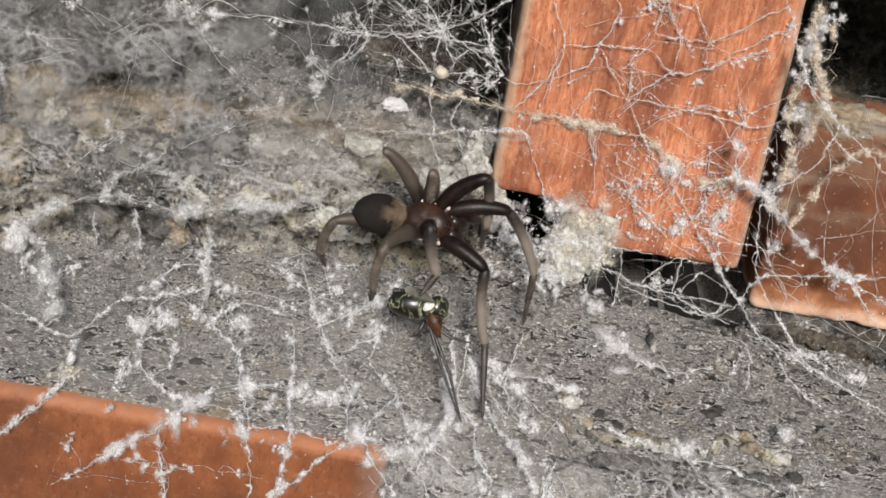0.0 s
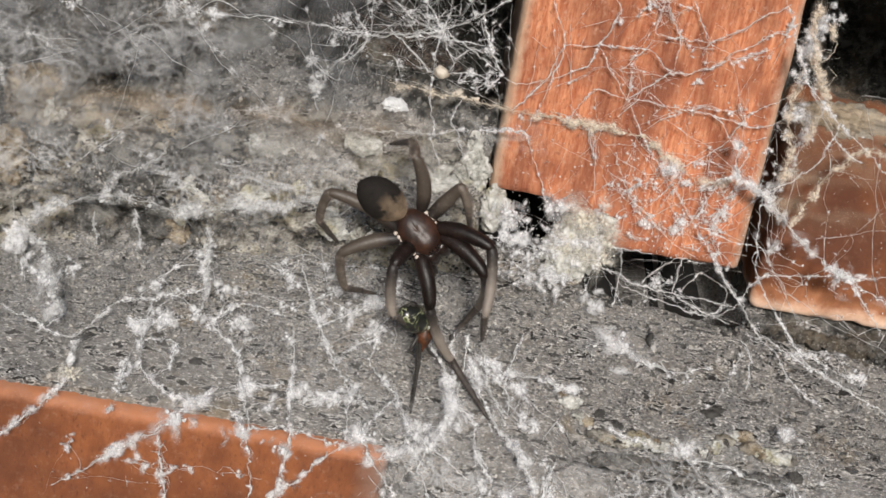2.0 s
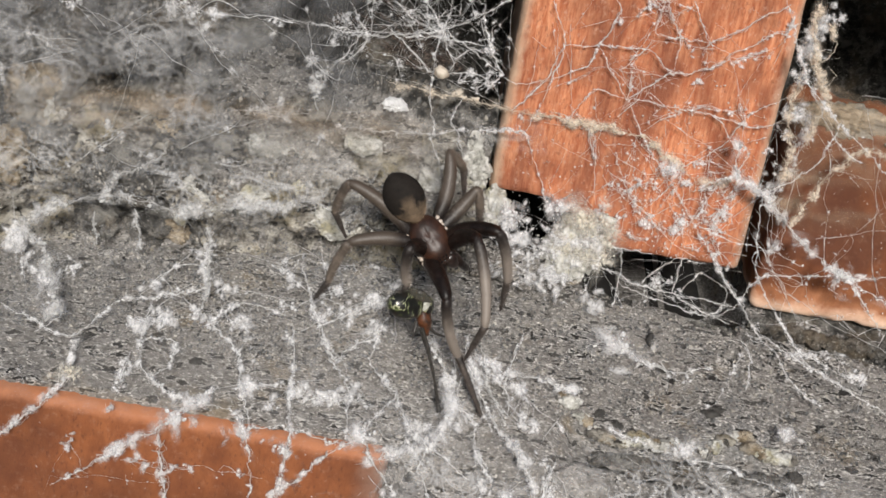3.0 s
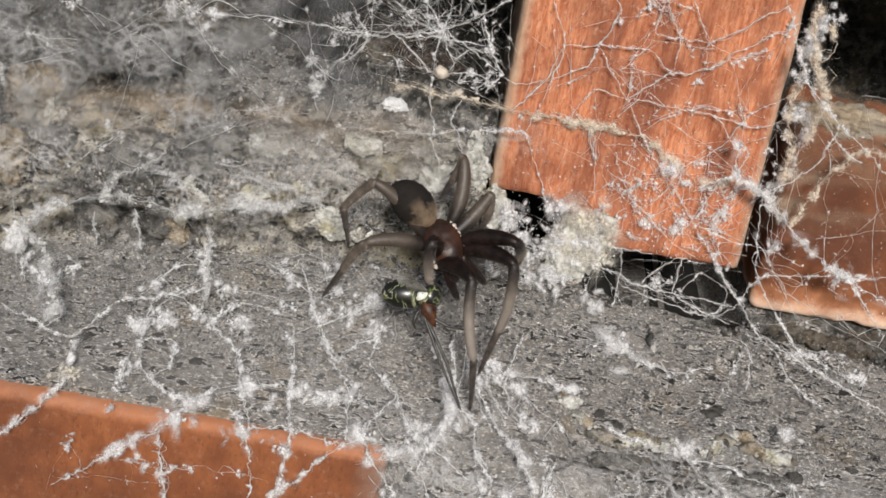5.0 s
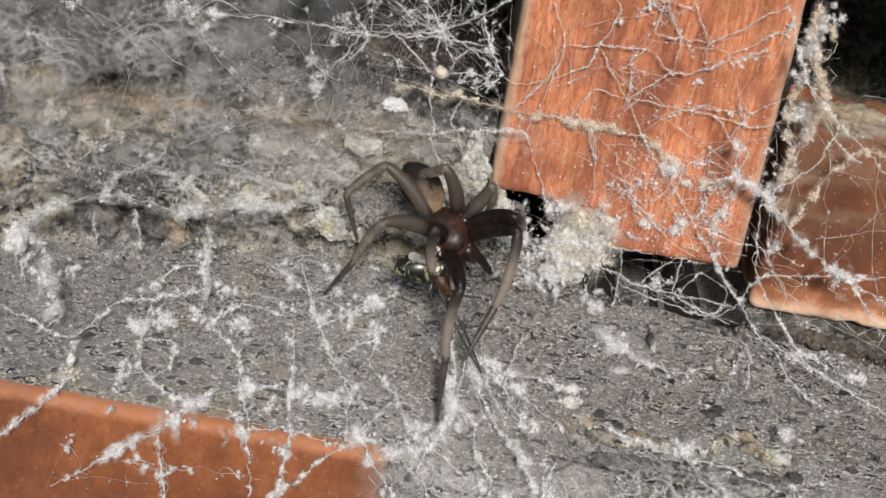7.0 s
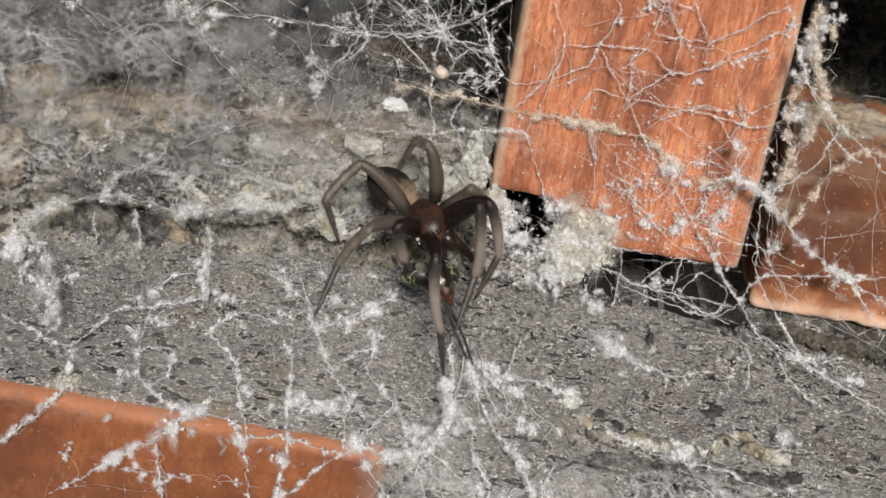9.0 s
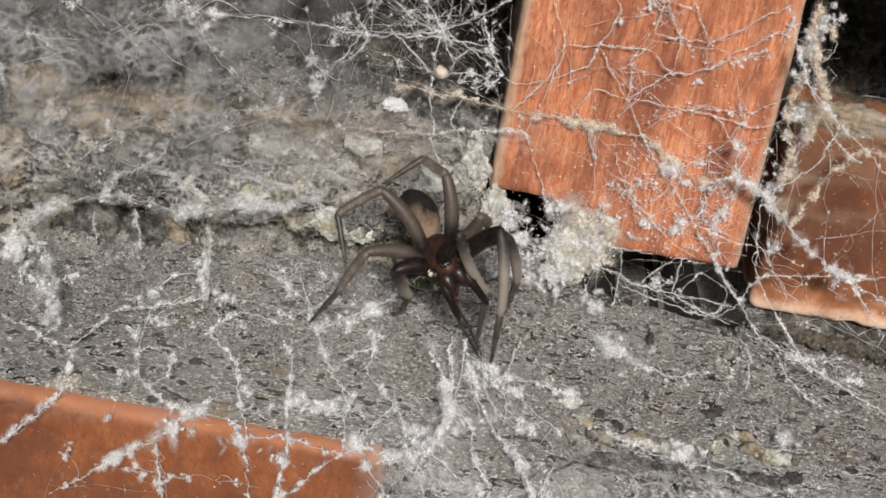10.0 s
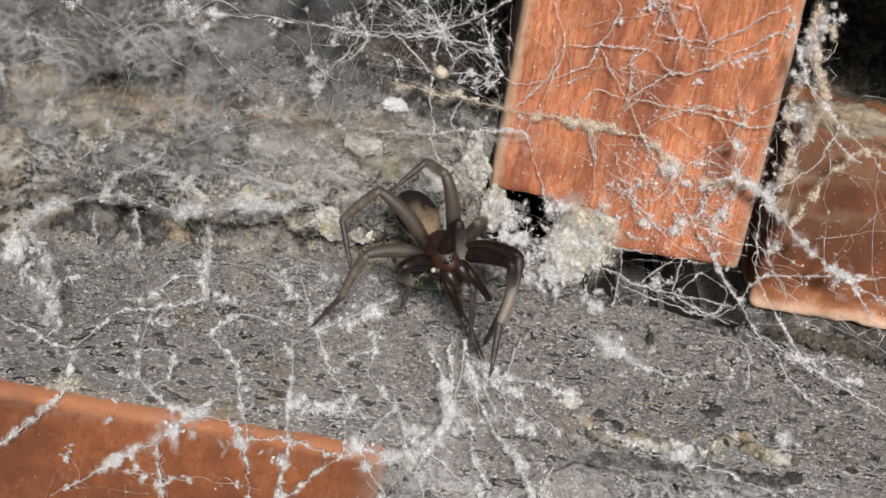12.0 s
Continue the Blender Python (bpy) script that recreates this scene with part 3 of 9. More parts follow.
for k, (x, z) in enumerate(((67.5, -5.2), (71.5, -6.6), (75.5, -6.4), (79.5, -6.9), (83.5, -6.5), (87.5, -6.9), (91.5, -6.7), (96, -7.0))):
    lump(x, 3.2, z - 0.6, 2.9, 2.2, 1.7, 71 + k, M_RUBBLE, bite=1.8)
lump(75.0, 10.5, 38.5, 10.0, 5.5, 3.4, 21, M_OCHRE)
lump(94.0, 10.5, 37.5, 13.0, 5.5, 3.0, 25, M_OCHRE)


# unseen boxes added round the wall to keep sun and sky out of its holes
def shelter(name, x0, x1, y0, y1, z0, z1):
    bm = bmesh.new()
    bmesh.ops.create_cube(bm, size=1.0)
    for v in bm.verts:
        v.co = v3((x0 + x1) / 2 + v.co.x * (x1 - x0), (y0 + y1) / 2 + v.co.y * (y1 - y0), (z0 + z1) / 2 + v.co.z * (z1 - z0))
    bmesh.ops.bevel(bm, geom=bm.edges[:], offset=0.002, segments=2, affect="EDGES")
    return tagged(part(name, bm, M_RUBBLE), "unseen block added to keep light out of the wall", "wall", kind="structure")


shelter("light_block_back", -160, 160, 150, 190, -90, 160)
shelter("light_block_top", -130, 6, 4, 150, 76, 140)
shelter("light_block_top_right", 60, 160, 6, 150, 78, 140)
shelter("light_block_right", 120, 160, 0, 150, -90, 140)
shelter("light_block_left", -165, -122, 4, 150, -60, 140)


def grit(count):
    """Loose sand grains and crumbs lying on the ledge."""
    rng = random.Random(4)
    bm = bmesh.new()
    deps = bpy.context.evaluated_depsgraph_get()
    for _ in range(count):
        if rng.random() < 0.6:
            x, y = rng.uniform(-95, 100) / 1000, rng.uniform(-41, 2) / 1000
            hit, p, n, _, ob, _ = scene.ray_cast(deps, Vector((x, y - 0.03, 0.04)), Vector((0, 0.6, -0.8)).normalized())
        else:
            x, z = rng.uniform(-100, 8) / 1000, rng.uniform(-16, 55) / 1000
            hit, p, n, _, ob, _ = scene.ray_cast(deps, Vector((x, -0.05, z)), Vector((0, 1, 0)))
        if not hit or ob is not WALL or p.y > 0.03 or (p.x < -0.036 and p.z > 0.014 and rng.random() < 0.7):
            continue
        r = rng.choice((0.18, 0.22, 0.26, 0.3, 0.4, 0.55, 0.8 if p.z > 0 else 0.5)) / 1000
        m = Matrix.LocRotScale(p + n * r * 0.2, Euler([rng.uniform(0, 6) for _ in range(3)]), (r, r * rng.uniform(0.5, 0.9), r * rng.uniform(0.4, 0.8)))
        stone(bm, m, rng)
    return tagged(part("grit", bm, M_GRIT, WALL, "loose grey and pale sand grains"), kind="stuff")


def grit_material():
    k = Nodes("sand grains", 0.8)
    g = k.t.nodes.new("ShaderNodeNewGeometry")
    k.colour(k.ramp(g.outputs["Random Per Island"], (0.0, 0.03), (0.5, 0.15), (0.92, (0.29, 0.27, 0.235)), (1.0, (0.48, 0.45, 0.40))))
    return k.m


M_GRIT = grit_material()
bpy.context.view_layer.update()
grit(15000)


# ---------------------------------------------------------------- cobwebs
def ball():
    bm = bmesh.new()
    bmesh.ops.create_icosphere(bm, subdivisions=2, radius=1.0)
    data = [tuple(v.co) for v in bm.verts], [tuple(v.index for v in f.verts) for f in bm.faces]
    bm.free()
    return data


BALL_V, BALL_F = ball()


class Silk:
    """Collects thin tubes and fibres into one mesh."""

    def __init__(self, shape_seed):
        self.v, self.f, self.soft, self.rng = [], [], [], np.random.RandomState(shape_seed)

    def tube(self, pts, radii, sides=4):
        pts = np.asarray(pts, float)
        t = np.gradient(pts, axis=0)
        t /= np.linalg.norm(t, axis=1)[:, None] + 1e-9
        ref = np.array([0.31, -0.86, 0.41])
        a = np.cross(t, ref)
        a /= np.linalg.norm(a, axis=1)[:, None] + 1e-9
        b = np.cross(t, a)
        base = len(self.v)
        ang = np.arange(sides) * 2 * math.pi / sides
        ring = (np.cos(ang)[None, :, None] * a[:, None] + np.sin(ang)[None, :, None] * b[:, None]) * np.asarray(radii)[:, None, None]
        self.v.extend((pts[:, None] + ring).reshape(-1, 3).tolist())
        for i in range(len(pts) - 1):
            for j in range(sides):
                k = (j + 1) % sides
                p = base + i * sides
                self.f.append((p + j, p + k, p + sides + k, p + sides + j))

    def fibre(self, p, d, length, r):
        """A short curled hair of silk."""
        side = np.cross(d, self.rng.normal(0, 1, 3))
        side /= np.linalg.norm(side) + 1e-9
        sweep = self.rng.uniform(1.2, 4.6)
        u = np.linspace(0, sweep, 5)[:, None]
        self.tube(p + (d * np.sin(u) + side * (1 - np.cos(u))) * length / sweep + self.rng.normal(0, 0.05, (5, 3)) * length, [r, r, r, r, r * 0.5], 3)

    def thread(self, a, b, r, sag=0.03):
        a, b = np.asarray(a, float), np.asarray(b, float)
        length = np.linalg.norm(b - a)
        n = max(3, int(length / 1.4))
        u = np.linspace(0, 1, n + 1)
        bend = self.rng.normal(0, sag * length, 3)
        p = a + (b - a) * u[:, None] + bend * np.sin(math.pi * u)[:, None]
        i = np.arange(n + 1) + self.rng.randint(0, 9000)
        soft = np.stack([fbm(7, i * 0.31, i * 0 + 0.37 * a, 3) for a in range(3)], -1) * np.sin(math.pi * u)[:, None] ** 0.5
        p += soft * (0.10 + 0.022 * length)
        rad = r * (0.65 + 1.3 * self.rng.rand(n + 1) ** 5)
        self.tube(p, rad, 3)

    def flock(self, c, r, stretch=None):
        """A small soft clump of dust-laden silk."""
        base = len(self.v)
        for x, y, z in BALL_V:
            d = np.array((x, y, z)) * r * self.rng.uniform(0.55, 1.35)
            if stretch is not None:
                d = d + stretch * np.dot(d, stretch) * 0.9
            self.v.append(list(c + d))
        self.f.extend(tuple(base + i for i in f) for f in BALL_F)

    def wisp(self, c, r, stretch=None, thick=1.0, long=0.0):
        """A rumpled flake of loose silk, thinning out to nothing at its rim."""
        rng = self.rng
        n = np.array((0.0, -0.8, 0.45)) + rng.normal(0, 0.45, 3)
        n /= np.linalg.norm(n)
        a = np.cross(n, rng.normal(0, 1, 3) if stretch is None else stretch)
        a /= np.linalg.norm(a) + 1e-9
        b = np.cross(n, a)
        base, sides = len(self.v), 9
        long = rng.uniform(1.0, 2.1) + long * rng.rand()
        self.v.append(list(c + n * r * 0.3))
        self.soft.append((base, thick))
        for q, cover in ((0.42, 0.75 * thick), (0.75, 0.34 * thick), (1.15, 0.0)):
            for k in range(sides):
                u = 2 * math.pi * k / sides + q
                d = q * r * rng.uniform(0.65, 1.35)
                self.soft.append((len(self.v), cover * rng.uniform(0.5, 1.2)))
                self.v.append(list(c + a * math.cos(u) * d / long ** 0.5 + b * math.sin(u) * d * long ** 0.5 + n * r * rng.normal(0, 0.22)))
        for k in range(sides):
            m = (k + 1) % sides
            self.f.append((base, base + 1 + k, base + 1 + m))
            for ring in (0, 1):
                o = base + 1 + ring * sides
                self.f.append((o + k, o + sides + k, o + sides + m, o + m))

    def tuft(self, c, size, count, r=0.05):
        c = np.asarray(c, float)
        for _ in range(count):
            d = self.rng.normal(0, 1, 3)
            d /= np.linalg.norm(d)
            self.fibre(c + self.rng.normal(0, 0.33, 3) * size, d, size * self.rng.uniform(0.4, 1.0), r)

    def done(self, name, parent, material, label="", kind=""):
        me = bpy.data.meshes.new(name)
        me.from_pydata([(x / 1000, y / 1000, z / 1000) for x, y, z in self.v], [], self.f)
        me.materials.append(material)
        me.polygons.foreach_set("use_smooth", np.ones(len(me.polygons), bool))
        cover = np.ones(len(self.v), np.float32)
        for i, value in self.soft:
            cover[i] = min(1.0, value)
        me.attributes.new("cover", "FLOAT", "POINT").data.foreach_set("value", cover)
        ob = new(name, me)
        ob.parent = parent
        return tagged(ob, label, kind=kind)


def cobweb(label):
    return tagged(new("cobweb"), label, "cobweb", group="cobwebs on the wall")


STRANDS = [0]


def strand(web, r, *pts, tan=False, faint=False, brown=False, fuzz=1.0):
    """One main cord of a cobweb: a lumpy twisted thread with stray hairs and dust knots."""
    STRANDS[0] += 1
    s = Silk(100 + STRANDS[0])
    P = np.asarray(pts, float)
    Q = np.vstack([2 * P[0] - P[1], P, 2 * P[-1] - P[-2]])
    line = []
    for i in range(1, len(Q) - 2):
        n = max(2, int(np.linalg.norm(Q[i + 1] - Q[i]) / 0.5))
        for u in np.arange(n) / n:
            curve = 0.5 * (2 * Q[i] + (Q[i + 1] - Q[i - 1]) * u + (2 * Q[i - 1] - 5 * Q[i] + 4 * Q[i + 1] - Q[i + 2]) * u * u
                           + (3 * Q[i] - Q[i - 1] - 3 * Q[i + 1] + Q[i + 2]) * u ** 3)
            line.append(0.35 * curve + 0.65 * (Q[i] + (Q[i + 1] - Q[i]) * u))
    line = np.asarray(line + [P[-1]])
    n = len(line)
    k = np.arange(n)
    wob = np.stack([fbm(200 + STRANDS[0] * 3 + a, k * 0.2, k * 0 + a, 4, 0.85) for a in range(3)], -1)
    line = line + wob * (0.17 + 0.55 * r)
    way = np.gradient(line, axis=0)
    way /= np.linalg.norm(way, axis=1)[:, None] + 1e-9
    swell = fbm(300 + STRANDS[0], k * 0.13, k * 0, 4, 0.7)
    knot = np.clip(0.45 + 0.9 * swell, 0.1, 1.4)
    s.tube(line, (0.032 + r * 0.24 * knot) * (0.6 + 0.8 * s.rng.rand(n)), 4)
    # finer threads that part from the cord and join it again
    for p in range(int(3 + 9 * r)):
        m = min(n, s.rng.randint(6, max(8, n)))
        i = s.rng.randint(0, n - m + 1)
        u = k[i:i + m]
        shift = np.stack([fbm(700 + STRANDS[0] * 9 + p * 3 + a, u * s.rng.uniform(0.14, 0.3), u * 0 + p, 4, 0.8) for a in range(3)], -1)
        wide = (0.10 + r * s.rng.choice([0.8, 1.4, 2.2, 3.2])) * (0.35 + knot[i:i + m])
        s.tube(line[i:i + m] + shift * wide[:, None], np.full(m, 0.02 + 0.025 * s.rng.rand()), 3)
    # side threads that branch off and hang loose
    for i in s.rng.randint(0, n, n // 34 + 1):
        d = s.rng.normal(0, 1, 3) * (1, 0.5, 1)
        d /= np.linalg.norm(d)
        s.thread(line[i], line[i] + d * s.rng.uniform(0.6, 2.6), 0.022, 0.3)
    odds = np.clip(swell + 0.5, 0.1, 1.7) ** 1.2
    odds /= odds.sum()
    for i in s.rng.choice(n, int(n * (0.18 + 1.5 * r)), p=odds):
        s.flock(line[i] + s.rng.normal(0, 0.8, 3) * r, r * s.rng.choice([0.2, 0.3, 0.5, 0.8]) + 0.035, way[i] * s.rng.uniform(0.2, 1.0))
    for i in s.rng.choice(n, int(n * fuzz * (0.3 + 1.2 * r)), p=odds):
        d = s.rng.normal(0, 1, 3)
        d /= np.linalg.norm(d)
        s.fibre(line[i], d, s.rng.uniform(0.3, 1.3) * (0.4 + 1.6 * r), 0.02)
    cord = s.done("strand", web, M_SILK_TAN if tan else M_SILK_GREY if faint else M_SILK_BROWN if brown else M_SILK, "tan matted cord" if tan else "brown matted cord" if brown else "")
    # soft clumps where dust has gathered
    g = Silk(5000 + STRANDS[0])
    for i in g.rng.choice(n, int(n * (0.3 + 1.6 * r)), p=odds):
        g.wisp(line[i] + g.rng.normal(0, 0.9, 3) * r, r * g.rng.choice([0.8, 1.2, 1.7, 2.4, 3.4]) + 0.16, way[i] if g.rng.rand() < 0.5 else None, g.rng.choice([0.6, 0.9, 1.2]), 0.3)
    # a faint haze of silk drawn out along the cord
    for i in g.rng.randint(0, n, int(n * 0.35 * r) if r > 0.12 else 0):
        g.wisp(line[i] + g.rng.normal(0, 1.4, 3) * r, 0.4 + r * g.rng.uniform(2, 5), way[i], 0.22, 1.0)
    g.done("fluff", cord, M_FLUFF_TAN if tan else M_FLUFF_GREY if faint else M_FLUFF_BROWN if brown else M_FLUFF, "loose fluff of dusty silk", kind="stuff")
    return cord


def tangle(web, count, x0, x1, z0, z1, depth, shape_seed, r=0.05, reach=9.0, spread=2.0, tufts=0, keep=None, size=0.8, material=None):
    """A loose web of fine threads: long ones first, then shorter ones strung between them, in front of the surface that depth(x, z) gives."""
    s, g = Silk(shape_seed), Silk(shape_seed + 6000)

    def spot():
        while True:
            x, z = s.rng.uniform(x0, x1), s.rng.uniform(z0, z1)
            if keep is None or keep(x, z):
                return np.array((x, depth(x, z) + s.rng.normal(0, spread), z))

    pool = []

    def run(a, b, thick, sag):
        s.thread(a, b, thick, sag)
        for u in s.rng.uniform(0, 1, max(2, int(np.linalg.norm(b - a) / 2.5))):
            pool.append(a + (b - a) * u)

    for _ in range(max(4, count // 5)):
        a = spot()
        for _ in range(8):
            b = spot()
            if reach < np.linalg.norm(b - a) < reach * 3.5:
                run(a, b, r * s.rng.choice([0.6, 0.8, 1.2]), 0.02)
                break
    for _ in range(count):
        a = pool[s.rng.randint(len(pool))]
        near = [pool[i] for i in s.rng.randint(0, len(pool), 40)]
        near = [b for b in near if 0.8 < np.linalg.norm(b - a) < reach]
        if near:
            run(a, near[0], r * s.rng.choice([0.4, 0.6, 0.9, 1.4]), 0.11)
    for _ in range(count):
        c = pool[s.rng.randint(len(pool))]
        if s.rng.rand() < 0.5:
            s.flock(c + s.rng.normal(0, 0.3, 3) * size, size * s.rng.choice([0.06, 0.1, 0.14]))
        g.wisp(c + s.rng.normal(0, 0.2, 3) * size, size * s.rng.choice([0.3, 0.45, 0.6, 0.9]))
        if s.rng.rand() < 0.15:
            s.tuft(c, size * s.rng.uniform(0.4, 1.0), 6, 0.022)
    for _ in range(tufts):
        c = pool[s.rng.randint(len(pool))]
        big = size * s.rng.uniform(0.8, 2.0)
        s.tuft(c, big, 6, 0.022)
        for _ in range(5):
            g.wisp(c + s.rng.normal(0, 0.5, 3) * big, big * s.rng.uniform(0.3, 0.8))
    fine = s.done("fine_threads", web, material or M_SILK, "fine white threads with dust knots", kind="stuff")
    g.done("fluff", fine, M_FLUFF_GREY if material is M_FLUFF_GREY else M_FLUFF, "loose fluff of dusty silk", kind="stuff")
    return fine


def puff(web, x, y, z, size, shape_seed, material=None):
    """A thick knot of fluffy silk."""
    s = Silk(shape_seed)
    c = np.array((x, y, z))
    for _ in range(22):
        d = s.rng.normal(0, 1, 3) * (0.6, 0.3, 0.4) * s.rng.choice([0.5, 1.0, 1.7])
        s.wisp(c + d * size, size * s.rng.uniform(0.2, 0.9), None, s.rng.choice([0.25, 0.4, 0.8]), 1.0)
    for _ in range(16):
        s.flock(c + s.rng.normal(0, 1, 3) * (0.45, 0.25, 0.3) * size, size * s.rng.choice([0.05, 0.09, 0.14, 0.2]))
    s.tuft(c, size * 0.8, 12, 0.02)
    for _ in range(2):
        d = s.rng.normal(0, 1, 3) * (1, 0.4, 1)
        s.thread(c, c + d / np.linalg.norm(d) * size * s.rng.uniform(1.0, 2.4), 0.03, 0.25)
    return s.done("silk_knot", web, material or M_FLUFF, "thick knot of fluffy silk", kind="stuff")


def dust(web, count, x0, x1, z0, z1, depth, shape_seed, keep=None):
    """Countless tiny flecks of silk and dust clinging to a face."""
    s = Silk(shape_seed)
    while count:
        x, z = s.rng.uniform(x0, x1), s.rng.uniform(z0, z1)
        if keep is not None and not keep(x, z):
            continue
        count -= 1
        c = np.array((x, depth(x, z), z))
        if s.rng.rand() < 0.5:
            d = s.rng.normal(0, 1, 3) * (1, 0.3, 1)
            s.fibre(c, d / np.linalg.norm(d), s.rng.uniform(0.3, 1.3), 0.035)
        else:
            s.flock(c, s.rng.choice([0.05, 0.07, 0.1, 0.16]))
    return s.done("dust_flecks", web, M_SILK, "tiny white flecks of silk and dust", kind="stuff")


def veil(web, x0, x1, z0, z1, depth, material, shape_seed, density=1.0, edge=8.0, label="matted sheet of silk"):
    """A thin rumpled sheet of silk that thins out towards its edges."""
    xs, zs = np.arange(x0, x1, 1.0), np.arange(z0, z1, 1.0)
    X, Z = np.meshgrid(xs, zs, indexing="ij")
    D = np.vectorize(depth)(X, Z)
    Y = D + 1.3 * fbm(shape_seed, X / 9, Z / 9, 4)
    rag = fbm(shape_seed + 40, X / 12, Z / 12, 3) * 2
    ob = grid_mesh("sheet", X + rag, Y, Z + 0.5 * rag, material, web, label)
    patch = np.clip(0.55 + 0.75 * fbm(shape_seed + 80, X / 16, Z / 9, 4), 0, 1)
    rim = np.minimum(np.minimum(X - x0, x1 - X), np.minimum(Z - z0, z1 - Z)) / edge
    cover = np.clip(rim + 0.25 * fbm(shape_seed + 90, X / 6, Z / 6, 3), 0, 1) * patch * density
    cover[0, :] = cover[-1, :] = cover[:, 0] = cover[:, -1] = 0
    ob.data.attributes.new("cover", "FLOAT", "POINT").data.foreach_set("value", cover.reshape(-1).astype(np.float32))
    return ob


def face_depth(x, z):
    """Rough depth of the wall's face at a place: brick and rubble above, the sloping ledge below."""
    c = float(crest(x))
    if z > c:
        return -1.0
    if z < -21.5:
        return -42.0 - 1.33 * (-21.5 - z) * float(step(-5, 4, x))
    return max(-42.0, -42.0 * (c - z) / (c + 21.5))


web_brick = cobweb("white cobweb strung over the orange brick face")
web_right = cobweb("white cobweb cords hanging from the brick corner")
web_gap = cobweb("tangled white cobweb in the dark open joint")
web_hole = cobweb("dense white cobweb across the dark hole")
web_left = cobweb("grey matted dusty cobweb over the rough mortar")
web_front = cobweb("fluffy white cobweb hanging before the lower brick")
web_foot = cobweb("torn white cobweb on the mortar ledge below the spider")

lump(-6.2, -6.5, 39.2, 1.2, 1.1, 1.1, 7, M_SILK_TAN, detail=3, bite=0.3, crumbs=False, name="egg_sac", web=web_hole)
lump(-13.8, -8.0, 31.6, 2.4, 1.4, 1.2, 6, M_SILK, bite=0.4, crumbs=False, name="wrapped_prey", web=web_hole)
strand(web_brick, 0.34, (-15.7, -2.0, 33.5), (-3.4, -2.0, 33.5), (8.4, -2.0, 32.7), (19.0, -2.0, 32.4), (34.7, -2.0, 31.8), (41.2, -2.0, 27.6), (47.5, -2.0, 24.6), (53.8, -2.0, 26.4), tan=True)
strand(web_brick, 0.10, (11.8, -2.0, 29.0), (15.3, -2.0, 22.1), (18.7, -2.0, 14.7), (21.6, -2.0, 10.1))
strand(web_brick, 0.11, (22.4, -2.0, 48.6), (32.1, -2.0, 49.3), (37.2, -2.0, 45.7), (43.9, -2.0, 47.5), (47.8, -2.0, 51.6), (58.8, -2.0, 59.8))
strand(web_brick, 0.06, (4.4, -2.0, 39.6), (10.1, -2.0, 38.3), (21.2, -2.0, 43.9), (22.4, -2.0, 48.6))
strand(web_brick, 0.08, (29.8, -2.0, 39.1), (37.2, -2.0, 45.7))
strand(web_brick, 0.08, (29.8, -2.0, 39.1), (47.0, -2.0, 38.8), (50.8, -2.0, 34.2))
strand(web_brick, 0.08, (29.8, -2.0, 39.1), (34.7, -2.0, 31.8), (40.6, -2.0, 25.1))
strand(web_brick, 0.06, (22.4, -2.0, 48.6), (29.8, -2.0, 39.1))
strand(web_brick, 0.06, (16.1, -2.0, 47.5), (22.4, -2.0, 48.6), (25.3, -2.0, 55.9), (23.8, -2.0, 57.9))
strand(web_brick, 0.06, (12.4, -2.0, 55.8), (16.1, -2.0, 47.5), (14.0, -2.0, 35.5), (11.8, -2.0, 29.0))
strand(web_brick, 0.08, (33.1, -2.0, 59.6), (32.4, -2.0, 52.7), (42.7, -2.0, 52.9), (46.8, -2.0, 51.4))
strand(web_brick, 0.06, (38.3, -2.0, 60.5), (42.7, -2.0, 52.9), (46.9, -2.0, 55.4), (55.9, -2.0, 62.6))
strand(web_brick, 0.11, (40.6, -2.0, 25.1), (48.4, -2.0, 15.5), (53.0, -2.0, 10.1))
strand(web_brick, 0.06, (29.9, -2.0, 27.9), (33.8, -2.0, 20.1), (43.5, -2.0, 12.0), (49.9, -2.0, 8.9))
strand(web_brick, 0.08, (40.6, -2.0, 25.1), (46.3, -2.0, 29.8), (50.8, -2.0, 34.2), (53.7, -2.0, 40.6), (60.2, -2.0, 45.3))
strand(web_brick, 0.05, (47.0, -2.0, 38.8), (54.4, -2.0, 37.8), (59.9, -2.0, 40.0))
strand(web_brick, 0.06, (37.2, -2.0, 45.7), (37.3, -2.0, 52.5), (33.1, -2.0, 59.6))
strand(web_brick, 0.06, (8.4, -2.0, 32.7), (13.3, -2.0, 38.9), (16.1, -2.0, 47.5))
strand(web_brick, 0.05, (19.0, -2.0, 32.4), (23.1, -2.0, 39.6), (29.8, -2.0, 39.1))
strand(web_right, 0.30, (52.2, -8.0, 36.2), (52.5, -8.0, 29.8), (58.7, -8.0, 26.8), (68.5, -8.0, 18.4), (74.6, -8.0, 14.4), (79.0, -8.0, 12.4), (87.7, -8.0, 8.5))
strand(web_right, 0.13, (52.2, -8.0, 36.2), (54.1, -8.0, 34.2), (52.5, -8.0, 29.8), (46.7, -8.0, 26.3))
strand(web_right, 0.20, (54.1, -8.0, 65.1), (57.1, -8.0, 59.2), (61.6, -8.0, 50.0), (69.7, -8.0, 43.5), (80.2, -8.0, 35.7))
strand(web_right, 0.20, (51.6, -10.0, 13.6), (59.5, -10.0, 3.9), (64.2, -10.0, -1.5), (71.3, -12.6, -3.9), (75.8, -15.0, -4.9))
strand(web_right, 0.14, (58.5, -9.0, 27.2), (60.7, -9.0, 11.2), (67.3, -9.0, 2.4), (71.2, -9.0, -2.0), (75.5, -14.1, -5.4))
